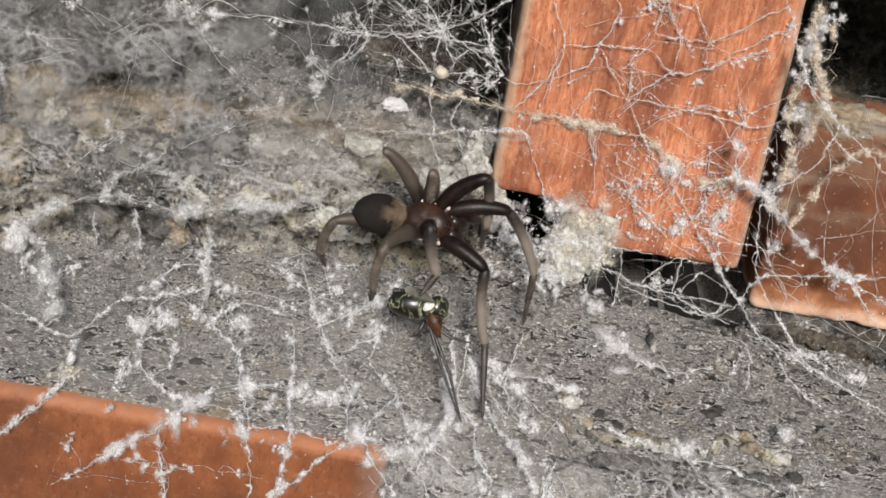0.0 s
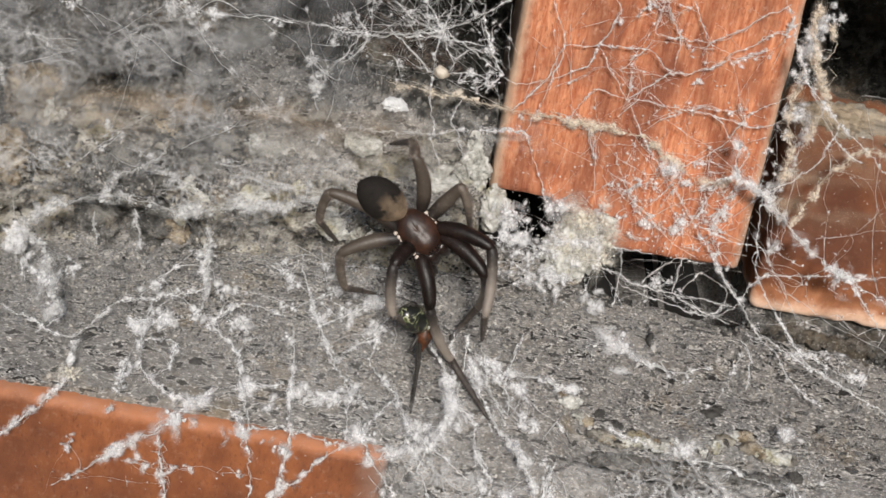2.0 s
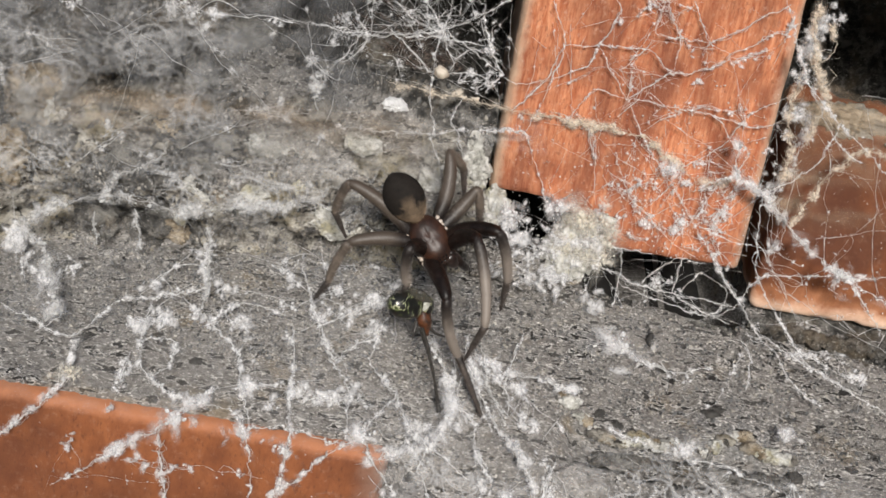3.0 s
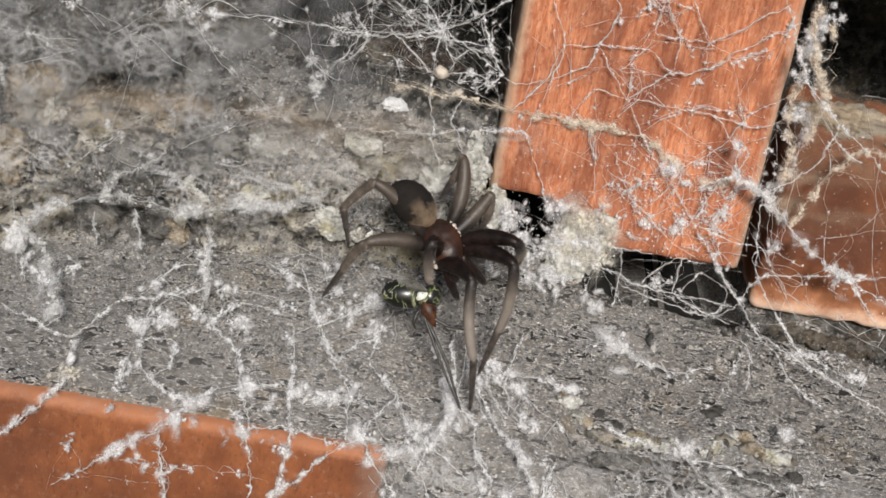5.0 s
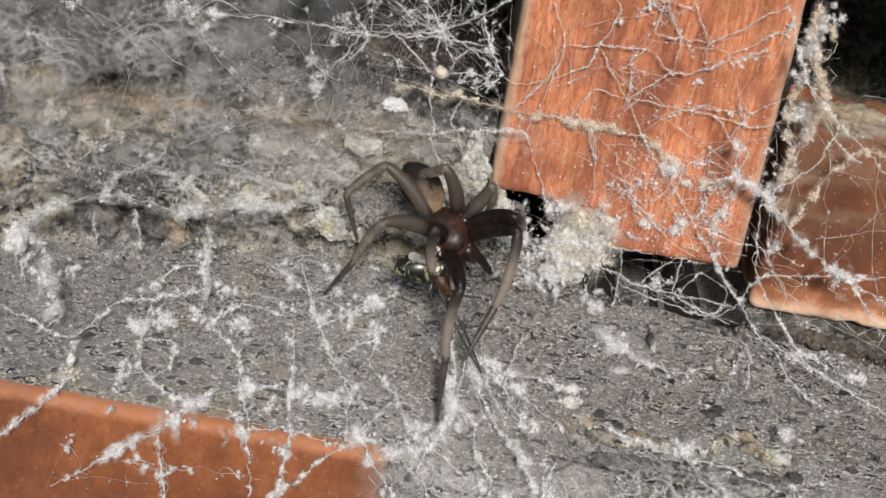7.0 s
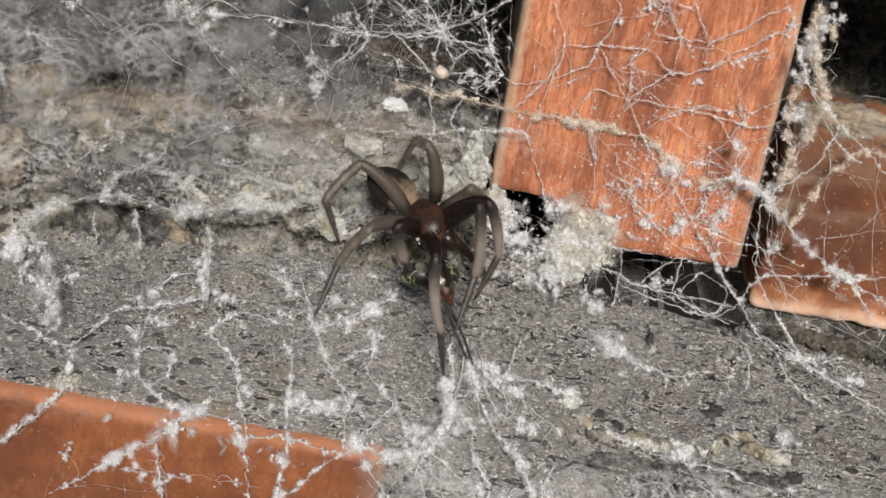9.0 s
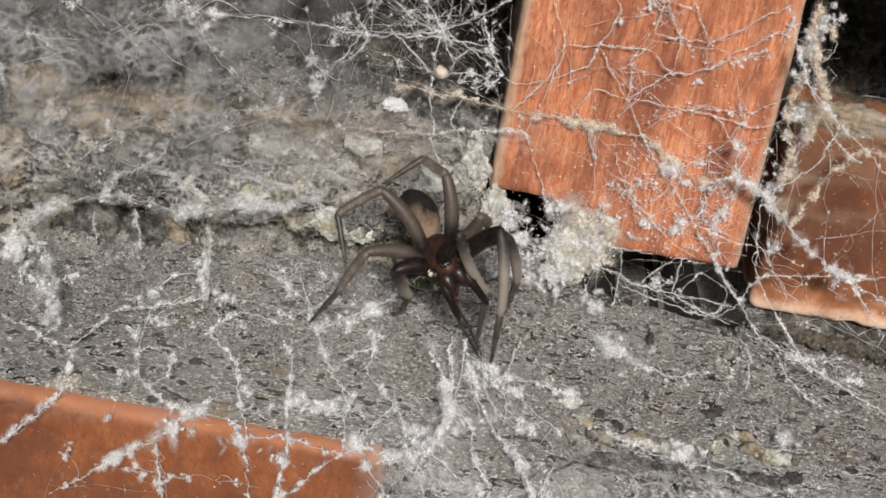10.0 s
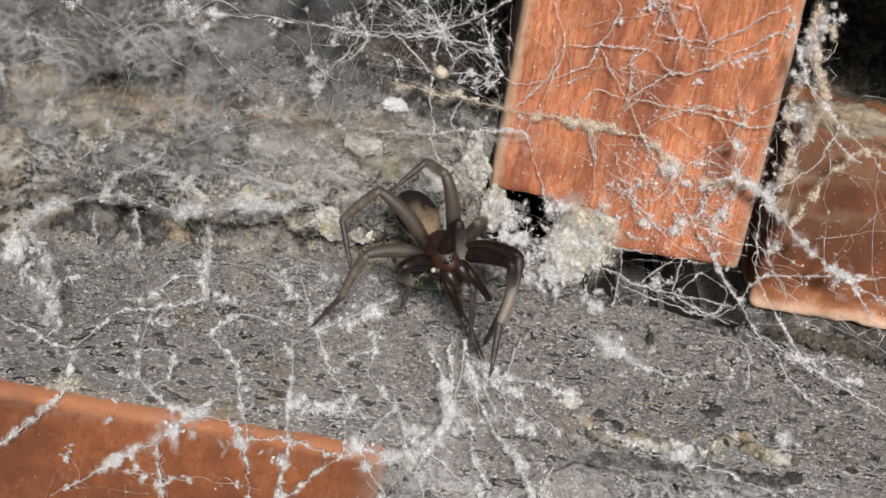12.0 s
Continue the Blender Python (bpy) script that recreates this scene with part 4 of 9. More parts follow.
strand(web_right, 0.26, (74.3, -9.0, 14.8), (78.7, -9.0, 12.8), (85.9, -9.0, 14.6))
strand(web_right, 0.16, (78.7, -9.0, 12.8), (83.4, -9.0, 8.1), (88.2, -9.0, 2.7))
strand(web_right, 0.12, (58.8, -9.0, 2.6), (62.0, -9.0, 10.2), (74.9, -9.0, 12.7))
strand(web_right, 0.08, (61.8, -7.0, 49.7), (69.7, -7.0, 39.7), (75.1, -7.0, 36.0))
strand(web_right, 0.08, (69.7, -8.0, 43.5), (66.8, -8.0, 33.7), (58.7, -8.0, 26.8))
strand(web_right, 0.10, (47.6, -7.0, 17.6), (55.9, -7.0, 15.5), (61.5, -7.0, 15.4), (69.9, -7.0, 13.3))
strand(web_right, 0.13, (76.0, -14.0, -5.4), (82.7, -17.2, -6.7), (90.0, -21.7, -8.4))
strand(web_right, 0.10, (61.7, -7.7, -4.5), (64.0, -12.6, -6.6), (62.9, -19.5, -9.4))
strand(web_right, 0.12, (62.9, -6.0, -3.9), (68.8, -8.0, -5.6), (72.2, -15.3, -8.7), (77.7, -19.4, -10.3))
strand(web_right, 0.34, (60.9, -4.0, 65.2), (61.2, -4.0, 57.5), (65.0, -4.0, 49.2), (69.6, -4.0, 39.7), tan=True)
strand(web_right, 0.26, (63.5, -4.0, 61.3), (65.9, -4.0, 56.2), (63.6, -4.0, 52.4), (66.9, -4.0, 46.1), (64.5, -4.0, 36.4), tan=True)
strand(web_right, 0.30, (62.4, -3.0, 27.2), (62.8, -3.0, 34.5), (60.4, -3.0, 42.3), (61.3, -3.0, 51.6), tan=True)
strand(web_right, 0.30, (66.6, -3.0, 19.5), (69.9, -3.0, 28.6), (75.5, -3.0, 36.9), (80.8, -3.0, 36.7), tan=True)
strand(web_gap, 0.10, (17.0, -4.0, -2.4), (23.0, -4.0, 2.7), (31.3, -4.0, 4.3), (39.9, -4.0, 1.5), (49.3, -4.0, 0.8), (59.8, -4.0, 0.3))
strand(web_gap, 0.06, (31.3, -4.0, 4.3), (35.1, -4.0, 8.2), (35.8, -4.0, -3.8))
strand(web_gap, 0.06, (39.9, -4.0, 1.5), (43.4, -4.0, 6.6), (46.3, -4.0, 9.1), (52.1, -4.0, 8.4))
strand(web_gap, 0.07, (48.0, -4.0, 1.2), (51.3, -4.0, 6.9), (57.9, -4.0, 3.1), (55.8, -4.0, -2.5), (59.8, -4.0, 0.3))
strand(web_gap, 0.06, (47.2, -4.0, 9.9), (46.9, -4.0, 1.0), (52.0, -4.0, -1.3), (59.5, -4.0, -3.7))
strand(web_gap, 0.06, (35.3, -4.0, 1.2), (43.9, -4.0, -0.9), (54.7, -4.0, -2.7), (58.5, -4.0, 0.7))
strand(web_gap, 0.06, (21.4, -4.0, 10.9), (23.9, -4.0, 6.6), (23.0, -4.0, 2.7))
strand(web_gap, 0.07, (7.9, -5.0, 7.1), (12.6, -5.0, 6.2), (17.8, -5.0, 5.9), (18.4, -5.0, -0.3))
strand(web_gap, 0.06, (17.8, -5.0, 5.9), (23.4, -5.0, 9.5), (33.7, -5.0, 9.0), (41.6, -5.0, 9.3))
strand(web_gap, 0.11, (7.9, -6.0, 0.7), (13.3, -6.0, 2.4), (18.8, -6.0, 0.9))
strand(web_hole, 0.12, (-25.3, -5.0, 49.8), (-21.2, -5.0, 43.9), (-21.8, -5.0, 40.4), (-24.7, -5.0, 37.5))
strand(web_hole, 0.10, (-37.5, -5.0, 44.3), (-22.2, -5.0, 43.4), (-7.6, -5.0, 46.9), (-0.7, -5.0, 51.0), (4.5, -5.0, 55.2))
strand(web_hole, 0.14, (-11.1, -5.0, 52.4), (-7.0, -5.0, 47.0), (-7.9, -5.0, 42.3), (-7.5, -5.0, 38.4), (-7.8, -5.0, 34.3), (-5.3, -5.0, 26.0))
strand(web_hole, 0.12, (-0.2, -5.0, 54.4), (0.3, -5.0, 50.0), (2.5, -5.0, 44.8), (5.2, -5.0, 40.8), (2.9, -5.0, 36.3))
strand(web_hole, 0.09, (-31.0, -5.0, 43.8), (-22.3, -5.0, 44.2), (-11.6, -5.0, 45.1), (1.3, -5.0, 45.7))
strand(web_hole, 0.09, (-7.0, -5.0, 47.0), (-1.8, -5.0, 44.6), (5.2, -5.0, 40.8))
strand(web_hole, 0.09, (-16.9, -5.0, 51.4), (-12.0, -5.0, 47.8), (-7.0, -5.0, 47.0), (-6.4, -5.0, 53.3))
strand(web_hole, 0.07, (-17.1, -5.0, 45.7), (-12.2, -5.0, 42.1), (-7.5, -5.0, 38.4), (0.1, -5.0, 39.8))
strand(web_hole, 0.07, (-6.9, -5.0, 46.5), (-4.5, -5.0, 41.3), (-1.7, -5.0, 44.1), (2.5, -5.0, 44.8))
strand(web_hole, 0.06, (-22.2, -5.0, 43.7), (-25.8, -5.0, 37.3), (-29.6, -5.0, 33.2))
strand(web_hole, 0.21, (-23.9, -6.0, 24.6), (-14.0, -6.0, 25.3), (-6.4, -6.0, 26.4), (3.1, -6.0, 29.1), (11.7, -6.0, 30.5))
strand(web_hole, 0.07, (-6.4, -6.0, 26.4), (-4.8, -6.0, 22.9), (-3.1, -6.0, 19.6))
strand(web_hole, 0.06, (-0.9, -5.0, 27.4), (0.8, -5.0, 22.3))
strand(web_hole, 0.07, (-1.3, -5.0, 35.0), (-2.6, -5.0, 29.4), (-0.5, -5.0, 26.9))
for dx, dz in ((0, 0), (2.5, 1.6), (5, 3.4), (-2.5, -1.8), (-5, -3.0), (8, 4.6)):
    strand(web_hole, 0.30, (-26 + dx, 4.0, 46.0 + dz), (-17 + dx * 0.7, 5.0, 41.0 + dz * 0.6), (-6 + dx * 0.4, 3.0, 36.0 + dz * 0.3), brown=True)
strand(web_left, 0.46, (-83.2, -14.8, -3.0), (-77.4, -12.0, -0.0), (-67.5, -12.0, 4.1), (-62.0, -12.0, 4.8), (-54.0, -12.0, 3.6), (-44.2, -12.0, 5.8), (-30.0, -12.0, 9.1), faint=True)
strand(web_left, 0.36, (-67.5, -12.0, 4.1), (-64.6, -12.0, 9.1), (-58.2, -12.0, 12.8), (-55.3, -12.0, 18.1), faint=True)
strand(web_left, 0.34, (-81.9, -15.2, -3.1), (-76.3, -20.4, -5.2), (-69.6, -33.2, -9.8), (-70.3, -37.6, -11.3), faint=True)
strand(web_left, 0.26, (-61.1, -10.0, 1.6), (-59.7, -11.7, -3.5), (-58.4, -14.3, -4.6), faint=True)
strand(web_left, 0.21, (-69.4, -10.0, -0.6), (-67.3, -14.8, -4.8), faint=True)
strand(web_left, 0.23, (-46.3, -10.0, 0.8), (-45.7, -10.1, -2.8), (-44.2, -19.6, -6.7), (-42.8, -26.3, -9.2), faint=True)
strand(web_front, 0.33, (-64.5, -48.0, -40.1), (-58.5, -48.0, -34.7), (-53.5, -48.0, -30.0), (-45.6, -48.0, -23.4), (-39.2, -44.5, -18.6), (-36.7, -40.5, -17.5))
strand(web_front, 0.21, (-45.6, -48.0, -23.4), (-44.6, -48.0, -30.6), (-43.0, -48.0, -38.1))
strand(web_front, 0.27, (-74.6, -48.0, -30.6), (-68.6, -48.0, -23.9), (-64.4, -45.6, -19.0), (-64.5, -39.9, -17.3), (-65.6, -34.5, -15.6))
strand(web_front, 0.23, (-60.3, -26.8, -11.2), (-53.5, -23.6, -10.0), (-47.5, -21.1, -9.1), (-44.2, -18.7, -8.2), (-46.0, -13.7, -6.2))
strand(web_front, 0.21, (-53.5, -23.6, -10.0), (-53.1, -30.1, -12.4), (-52.8, -36.4, -14.5), (-49.5, -42.8, -16.4), (-44.5, -45.8, -17.2), (-38.9, -46.5, -17.4))
strand(web_front, 0.20, (-52.0, -33.4, -13.5), (-46.5, -33.6, -13.5), (-46.2, -39.1, -15.3), (-48.5, -42.5, -16.3))
strand(web_front, 0.21, (-38.9, -46.5, -17.4), (-31.4, -48.3, -17.9), (-28.4, -50.0, -23.5), (-27.3, -50.0, -33.5))
strand(web_front, 0.20, (-27.8, -22.3, -9.6), (-36.3, -21.4, -9.2), (-40.4, -25.1, -10.6), (-40.5, -28.0, -11.6), (-34.8, -33.0, -13.4), (-32.1, -41.5, -16.0), (-28.9, -50.0, -18.8))
strand(web_front, 0.24, (-25.7, -26.0, -10.9), (-24.0, -32.6, -13.2), (-22.5, -43.4, -16.6), (-21.6, -50.0, -20.9), (-22.1, -50.0, -28.4), (-22.2, -50.0, -32.4))
strand(web_front, 0.26, (-23.4, -48.0, -34.0), (-18.7, -48.0, -29.0), (-15.1, -48.0, -23.9), (-9.2, -45.9, -19.0), (-8.2, -42.3, -18.0))
strand(web_front, 0.21, (-8.6, -46.5, -19.2), (-6.3, -48.0, -22.7), (-3.2, -48.0, -26.4), (-0.6, -48.0, -29.2))
strand(web_front, 0.20, (-26.9, -10.6, -3.9), (-23.7, -18.3, -7.1), (-20.8, -24.6, -9.5), (-16.7, -32.0, -12.1), (-12.1, -26.8, -10.3), (-9.7, -24.9, -9.6))
strand(web_front, 0.18, (-9.7, -24.9, -9.6), (-9.7, -31.8, -12.1), (-4.0, -37.4, -13.9), (-8.7, -48.2, -17.0))
strand(web_front, 0.18, (-28.9, -50.0, -18.8), (-21.9, -48.9, -18.0), (-12.3, -50.0, -19.0))
strand(web_front, 0.18, (-72.5, -36.8, -14.6), (-68.8, -31.6, -12.9), (-72.4, -26.7, -11.2), (-71.4, -19.4, -8.4))
strand(web_front, 0.15, (-80.7, -31.5, -12.9), (-73.4, -34.1, -13.7), (-65.1, -36.5, -14.5), (-60.3, -26.8, -11.2))
strand(web_front, 0.15, (-16.8, -31.0, -12.7), (-12.3, -38.3, -15.0), (-11.5, -49.2, -18.1))
strand(web_foot, 0.42, (1.5, -22.4, -8.7), (4.2, -30.1, -11.5), (6.8, -37.7, -14.0), (4.6, -46.4, -16.5))
strand(web_foot, 0.38, (9.2, -26.2, -10.1), (11.7, -33.9, -12.7), (16.8, -42.3, -15.3), (21.6, -49.3, -17.3), (24.5, -51.0, -21.9))
strand(web_foot, 0.33, (8.9, -22.6, -9.7), (14.2, -25.5, -10.8), (23.1, -27.0, -11.3), (30.9, -28.0, -11.6))
strand(web_foot, 0.22, (6.8, -36.7, -14.6), (11.3, -38.4, -15.1), (11.4, -45.2, -17.1), (15.9, -50.0, -20.5))
strand(web_foot, 0.18, (4.7, -45.4, -17.1), (2.5, -50.0, -20.8), (5.5, -50.0, -26.6))
strand(web_foot, 0.18, (-4.2, -35.1, -14.0), (-0.8, -43.9, -16.7), (5.0, -48.1, -17.8), (11.9, -50.0, -21.3))
strand(web_foot, 0.14, (16.0, -31.9, -13.0), (16.8, -23.6, -10.0), (18.3, -16.4, -7.3))
strand(web_foot, 0.13, (10.8, -24.9, -10.5), (17.0, -31.7, -12.9), (17.0, -37.2, -14.7))
strand(web_foot, 0.22, (4.6, -24.0, -5.5), (6.2, -28.0, -11.5), (6.6, -33.0, -17.5), (6.8, -36.0, -19.0))
strand(web_foot, 0.18, (7.4, -25.0, -5.5), (7.8, -29.0, -12.5), (7.0, -35.0, -18.5))
strand(web_foot, 0.20, (9.2, -28.0, -8.5), (11.0, -31.0, -14.0), (15.2, -36.0, -19.2))
strand(web_foot, 0.16, (10.4, -26.0, -7.0), (13.4, -30.0, -13.5), (18.3, -35.0, -18.8), faint=True)
strand(web_foot, 0.24, (31.3, -15.4, -7.8), (37.4, -13.4, -7.0), (41.6, -17.3, -8.5), (46.1, -17.7, -8.7))
strand(web_foot, 0.13, (27.4, -43.7, -18.4), (25.9, -48.0, -20.9), (25.8, -48.0, -23.7))
strand(web_foot, 0.14, (-21.4, -23.7, -10.1), (-13.7, -17.1, -7.6), (-7.7, -12.4, -5.6))
strand(web_foot, 0.17, (41.7, -16.3, -9.1), (49.6, -17.3, -9.5), (56.3, -14.6, -8.4))
strand(web_foot, 0.18, (37.0, -33.5, -15.3), (47.9, -36.5, -16.3), (59.7, -37.9, -16.7), (69.2, -41.1, -17.7))

tangle(web_brick, 170, 8, 60, 12, 66, lambda x, z: -2.0, 11, r=0.034, reach=7, spread=0.8, size=0.45, keep=lambda x, z: x + 0.35 * (z - 30) > 10)
tangle(web_brick, 560, 22, 60, 7, 36, lambda x, z: -1.4, 12, r=0.032, reach=3.2, spread=0.5, tufts=30, size=0.5, keep=lambda x, z: z < 39 - 0.5 * (60 - x))
tangle(web_right, 60, 56, 96, -6, 48, lambda x, z: -2.0, 13, r=0.04, reach=9, spread=3.0, size=0.5)
tangle(web_right, 260, 59, 68, 8, 66, lambda x, z: 3.0, 14, r=0.035, reach=3.5, spread=1.6, tufts=24, size=0.9)
tangle(web_gap, 45, 28, 66, -6, 9, lambda x, z: -3.0, 15, r=0.03, reach=7, spread=1.6, tufts=8, size=0.6)
tangle(web_gap, 150, 7, 33, -4, 15, lambda x, z: -6.5, 25, r=0.035, reach=5, spread=1.5, tufts=40, size=1.0, material=M_FLUFF)
tangle(web_hole, 150, -36, 8, 31, 62, lambda x, z: -1.0, 16, r=0.04, reach=7, spread=2.5, tufts=26, size=0.6)
tangle(web_hole, 90, -30, 7, 32, 60, lambda x, z: 6.0, 46, r=0.035, reach=9, spread=3.0, tufts=6, size=0.5, material=M_SILK_GREY)
tangle(web_left, 110, -100, -18, 3, 56, lambda x, z: -8.0, 17, r=0.07, reach=8, spread=2.0, tufts=30, size=1.0, material=M_FLUFF_GREY)
tangle(web_left, 16, -100, -8, 3, 52, lambda x, z: -10.0, 27, r=0.05, reach=10, spread=2.0, tufts=10, size=0.8)
tangle(web_front, 60, -84, -4, -22, -2, lambda x, z: face_depth(x, z) - 7, 18, r=0.045, reach=8, spread=1.6, tufts=40, keep=lambda x, z: not (-78 < x < -52 and z > -11), size=0.9)
tangle(web_front, 120, -88, -4, -22, 0, lambda x, z: face_depth(x, z) - 5, 38, r=0.045, reach=7, spread=1.6, tufts=40, keep=lambda x, z: not (-78 < x < -52 and z > -11), size=1.1, material=M_FLUFF)
tangle(web_front, 14, -84, -4, -44, -22, lambda x, z: -46, 28, r=0.025, reach=9, spread=1.2, tufts=8, size=0.7)
tangle(web_foot, 120, -10, 50, -34, -12, lambda x, z: face_depth(x, z) - 4, 19, r=0.035, reach=7, spread=1.3, tufts=40, size=0.9, material=M_FLUFF, keep=lambda x, z: x < 30 or z < -24)
tangle(web_foot, 110, 40, 92, -26, -6, lambda x, z: face_depth(x, z) - 2.0, 20, r=0.035, reach=6, spread=0.7, tufts=36, size=0.7)

puff(web_front, -39.1, -45.4, -18.1, 1.6, 800)
puff(web_front, -42.7, -48.9, -20.8, 2.1, 801)
puff(web_front, -63.4, -43.6, -17.7, 1.8, 802, M_COCOON)
puff(web_foot, 37.2, -15.2, -6.5, 2.6, 803)
puff(web_right, 78.4, -5.2, 11.3, 1.8, 804)
puff(web_front, -8.7, -46.6, -18.2, 1.9, 805)
puff(web_brick, 40.7, -3.5, 26.9, 1.7, 806)
puff(web_front, -21.5, -21.0, -9.6, 1.3, 807)
puff(web_front, -71.5, -25.6, -14.7, 1.8, 808)
puff(web_front, -29.9, -49.0, -21.1, 1.5, 809)
puff(web_foot, 6.8, -36.6, -14.6, 1.5, 810)
puff(web_foot, 11.9, -25.1, -10.2, 1.3, 811)
puff(web_front, -53.3, -49.0, -29.3, 1.2, 812)
puff(web_front, -22.4, -48.8, -23.0, 1.5, 813)
puff(web_hole, -7.3, -3.4, 45.9, 1.5, 814)
puff(web_hole, 2.3, -3.6, 44.3, 1.2, 815)
puff(web_foot, 70.5, -28.5, -12.7, 1.6, 816)
puff(web_foot, 50.8, -37.4, -15.1, 1.8, 817)
puff(web_front, -76.0, -18.0, -13.7, 1.6, 818)
puff(web_foot, 3.6, -44.7, -17.8, 1.4, 819)
puff(web_gap, 24.0, -3.6, 6.5, 2.0, 820)
puff(web_gap, 17.2, -6.5, 0.2, 1.6, 821)
puff(web_gap, 11.5, -6.0, 13.0, 2.0, 841)
puff(web_gap, 20.5, -5.0, 15.5, 2.4, 842)
puff(web_right, 69.6, -3.4, 16.5, 1.0, 822)
puff(web_foot, 19.7, -48.8, -24.2, 2.0, 823)
puff(web_gap, 26.9, -6.5, 14.6, 3.4, 831, M_COCOON)
puff(web_gap, 30.9, -6.5, 11.7, 3.0, 832, M_COCOON)
puff(web_gap, 25.9, -6.5, 8.2, 3.0, 833, M_COCOON)
puff(web_gap, 30.8, -6.5, 6.6, 2.6, 836, M_COCOON)
tangle(web_brick, 150, 9, 60, 30, 68, lambda x, z: -1.2, 51, r=0.03, reach=4.5, spread=0.6, tufts=16, size=0.5)
dust(web_brick, 260, 10, 59, 8, 60, lambda x, z: -0.45, 601, lambda x, z: x * 0.5 + (60 - z) > 38 + 0.0 * x)
dust(web_brick, 420, 26, 59, 7, 32, lambda x, z: -0.5, 602)
dust(web_right, 140, 66, 96, -3, 36, lambda x, z: 6.4, 603)
dust(web_front, 30, -80, -6, -44, -24, lambda x, z: -45.6, 604)
veil(web_left, -104, -36, 0, 62, lambda x, z: -7.0, M_VEIL, 401, 0.15, 14.0)
veil(web_left, -106, -34, 8, 64, lambda x, z: -9.0, M_LACE, 501, 0.65, 16.0)
veil(web_left, -106, -33, 8, 64, lambda x, z: -11.0, M_LACE_FINE, 511, 0.35, 16.0)
veil(web_left, -104, -10, -1, 22, lambda x, z: -8.0, M_LACE_FINE, 521, 0.6)
veil(web_front, -92, -2, -24, 2, lambda x, z: face_depth(x, z) - 4.5, M_LACE_FINE, 531, 0.32)
veil(web_foot, -14, 92, -36, -14, lambda x, z: face_depth(x, z) - 3.0, M_LACE_FINE, 541, 0.75)
veil(web_left, -40, 6, 12, 34, lambda x, z: -8.0, M_VEIL, 415, 0.75)
veil(web_left, -34, 4, 10, 32, lambda x, z: -9.5, M_VEIL_THIN, 417, 0.6)
veil(web_left, -104, -46, 16.5, 26, lambda x, z: -8.5, M_VEIL_TAN, 421, 1.0, 4.0)
veil(web_left, -108, -14, 24, 66, lambda x, z: -6.0, M_VEIL_BLUE, 437, 0.85, 8.0)
veil(web_left, -100, -30, 6, 26, lambda x, z: -6.5, M_VEIL_BLUE, 439, 0.4, 6.0)
veil(web_left, -84, -26, 9, 27, lambda x, z: -12.0, M_VEIL_THIN, 435, 0.25, 6.0)
veil(web_left, -60, -6, 20, 31, lambda x, z: -8.7, M_VEIL_TAN, 425, 0.55, 5.0)
veil(web_right, 61, 92, 16, 48, lambda x, z: 1.5, M_VEIL_TAN, 471, 0.8, 5.0)
veil(web_front, -90, -2, -24, 2, lambda x, z: face_depth(x, z) - 5, M_VEIL_THIN, 431, 0.25)
veil(web_foot, -12, 34, -34, -8, lambda x, z: face_depth(x, z) - 2, M_VEIL_THIN, 441, 0.45)
veil(web_foot, 20, 86, -30, -14, lambda x, z: face_depth(x, z) - 2, M_VEIL_THIN, 451, 0.45)
veil(web_foot, -6, 18, -30, -6, lambda x, z: face_depth(x, z) - 6.5, M_VEIL_THIN, 481, 0.55, 6.0)
veil(web_hole, -24, 16, 24, 34, lambda x, z: -5.0, M_VEIL_THIN, 461, 0.45, 4.0)

# ---------------------------------------------------------------- the spider
def revolve(stations, sides=14, squash=1.0, bend=0.0, arch=0.0):
    """A closed body of rings along x: (x, radius) in millimetres, flattened by squash."""
    bm = bmesh.new()
    rings = []
    last = stations[-1][0]
    for x, r in stations:
        up = arch * 4 * max(0.0, x / last) * max(0.0, 1 - x / last)
        rings.append([bm.verts.new(v3(x, math.cos(a) * r, math.sin(a) * r * squash - bend * x * x + up)) for a in [2 * math.pi * k / sides for k in range(sides)]])
    for a, b in zip(rings, rings[1:]):
        for k in range(sides):
            bm.faces.new([a[k], a[(k + 1) % sides], b[(k + 1) % sides], b[k]])
    bm.faces.new(rings[0][::-1])
    bm.faces.new(rings[-1])
    bmesh.ops.recalc_face_normals(bm, faces=bm.faces[:])
    return bm


def hairs(bm, stations, count, length, rng, squash=1.0, arch=0.0):
    """Fine bristles over a body of rings."""
    xs = [s[0] for s in stations]
    rs = [s[1] for s in stations]
    for _ in range(count):
        x = rng.uniform(min(xs), max(xs))
        r = float(np.interp(x, xs, rs)) if xs[0] < xs[-1] else float(np.interp(x, xs[::-1], rs[::-1]))
        a = rng.uniform(0, 2 * math.pi)
        n = Vector((0, math.cos(a), math.sin(a) * squash))
        lift = arch * 4 * max(0.0, x / max(xs)) * max(0.0, 1 - x / max(xs)) if arch else 0.0
        base = Vector((x, 0, lift)) + n * r * 0.97
        tip = base + (n * 0.75 + Vector((0.65 * rng.choice((1, 1, -0.2)), 0, 0))) * length * rng.uniform(0.5, 1.1)
        side = Vector((0.04, -math.sin(a) * 0.04, math.cos(a) * 0.04))
        vs = [bm.verts.new(p / 1000) for p in (base + side, base - side, tip)]
        bm.faces.new(vs)


SPIDER = tagged(new("spider"), "dark brown long-legged house spider holding an insect in its web", "spider")


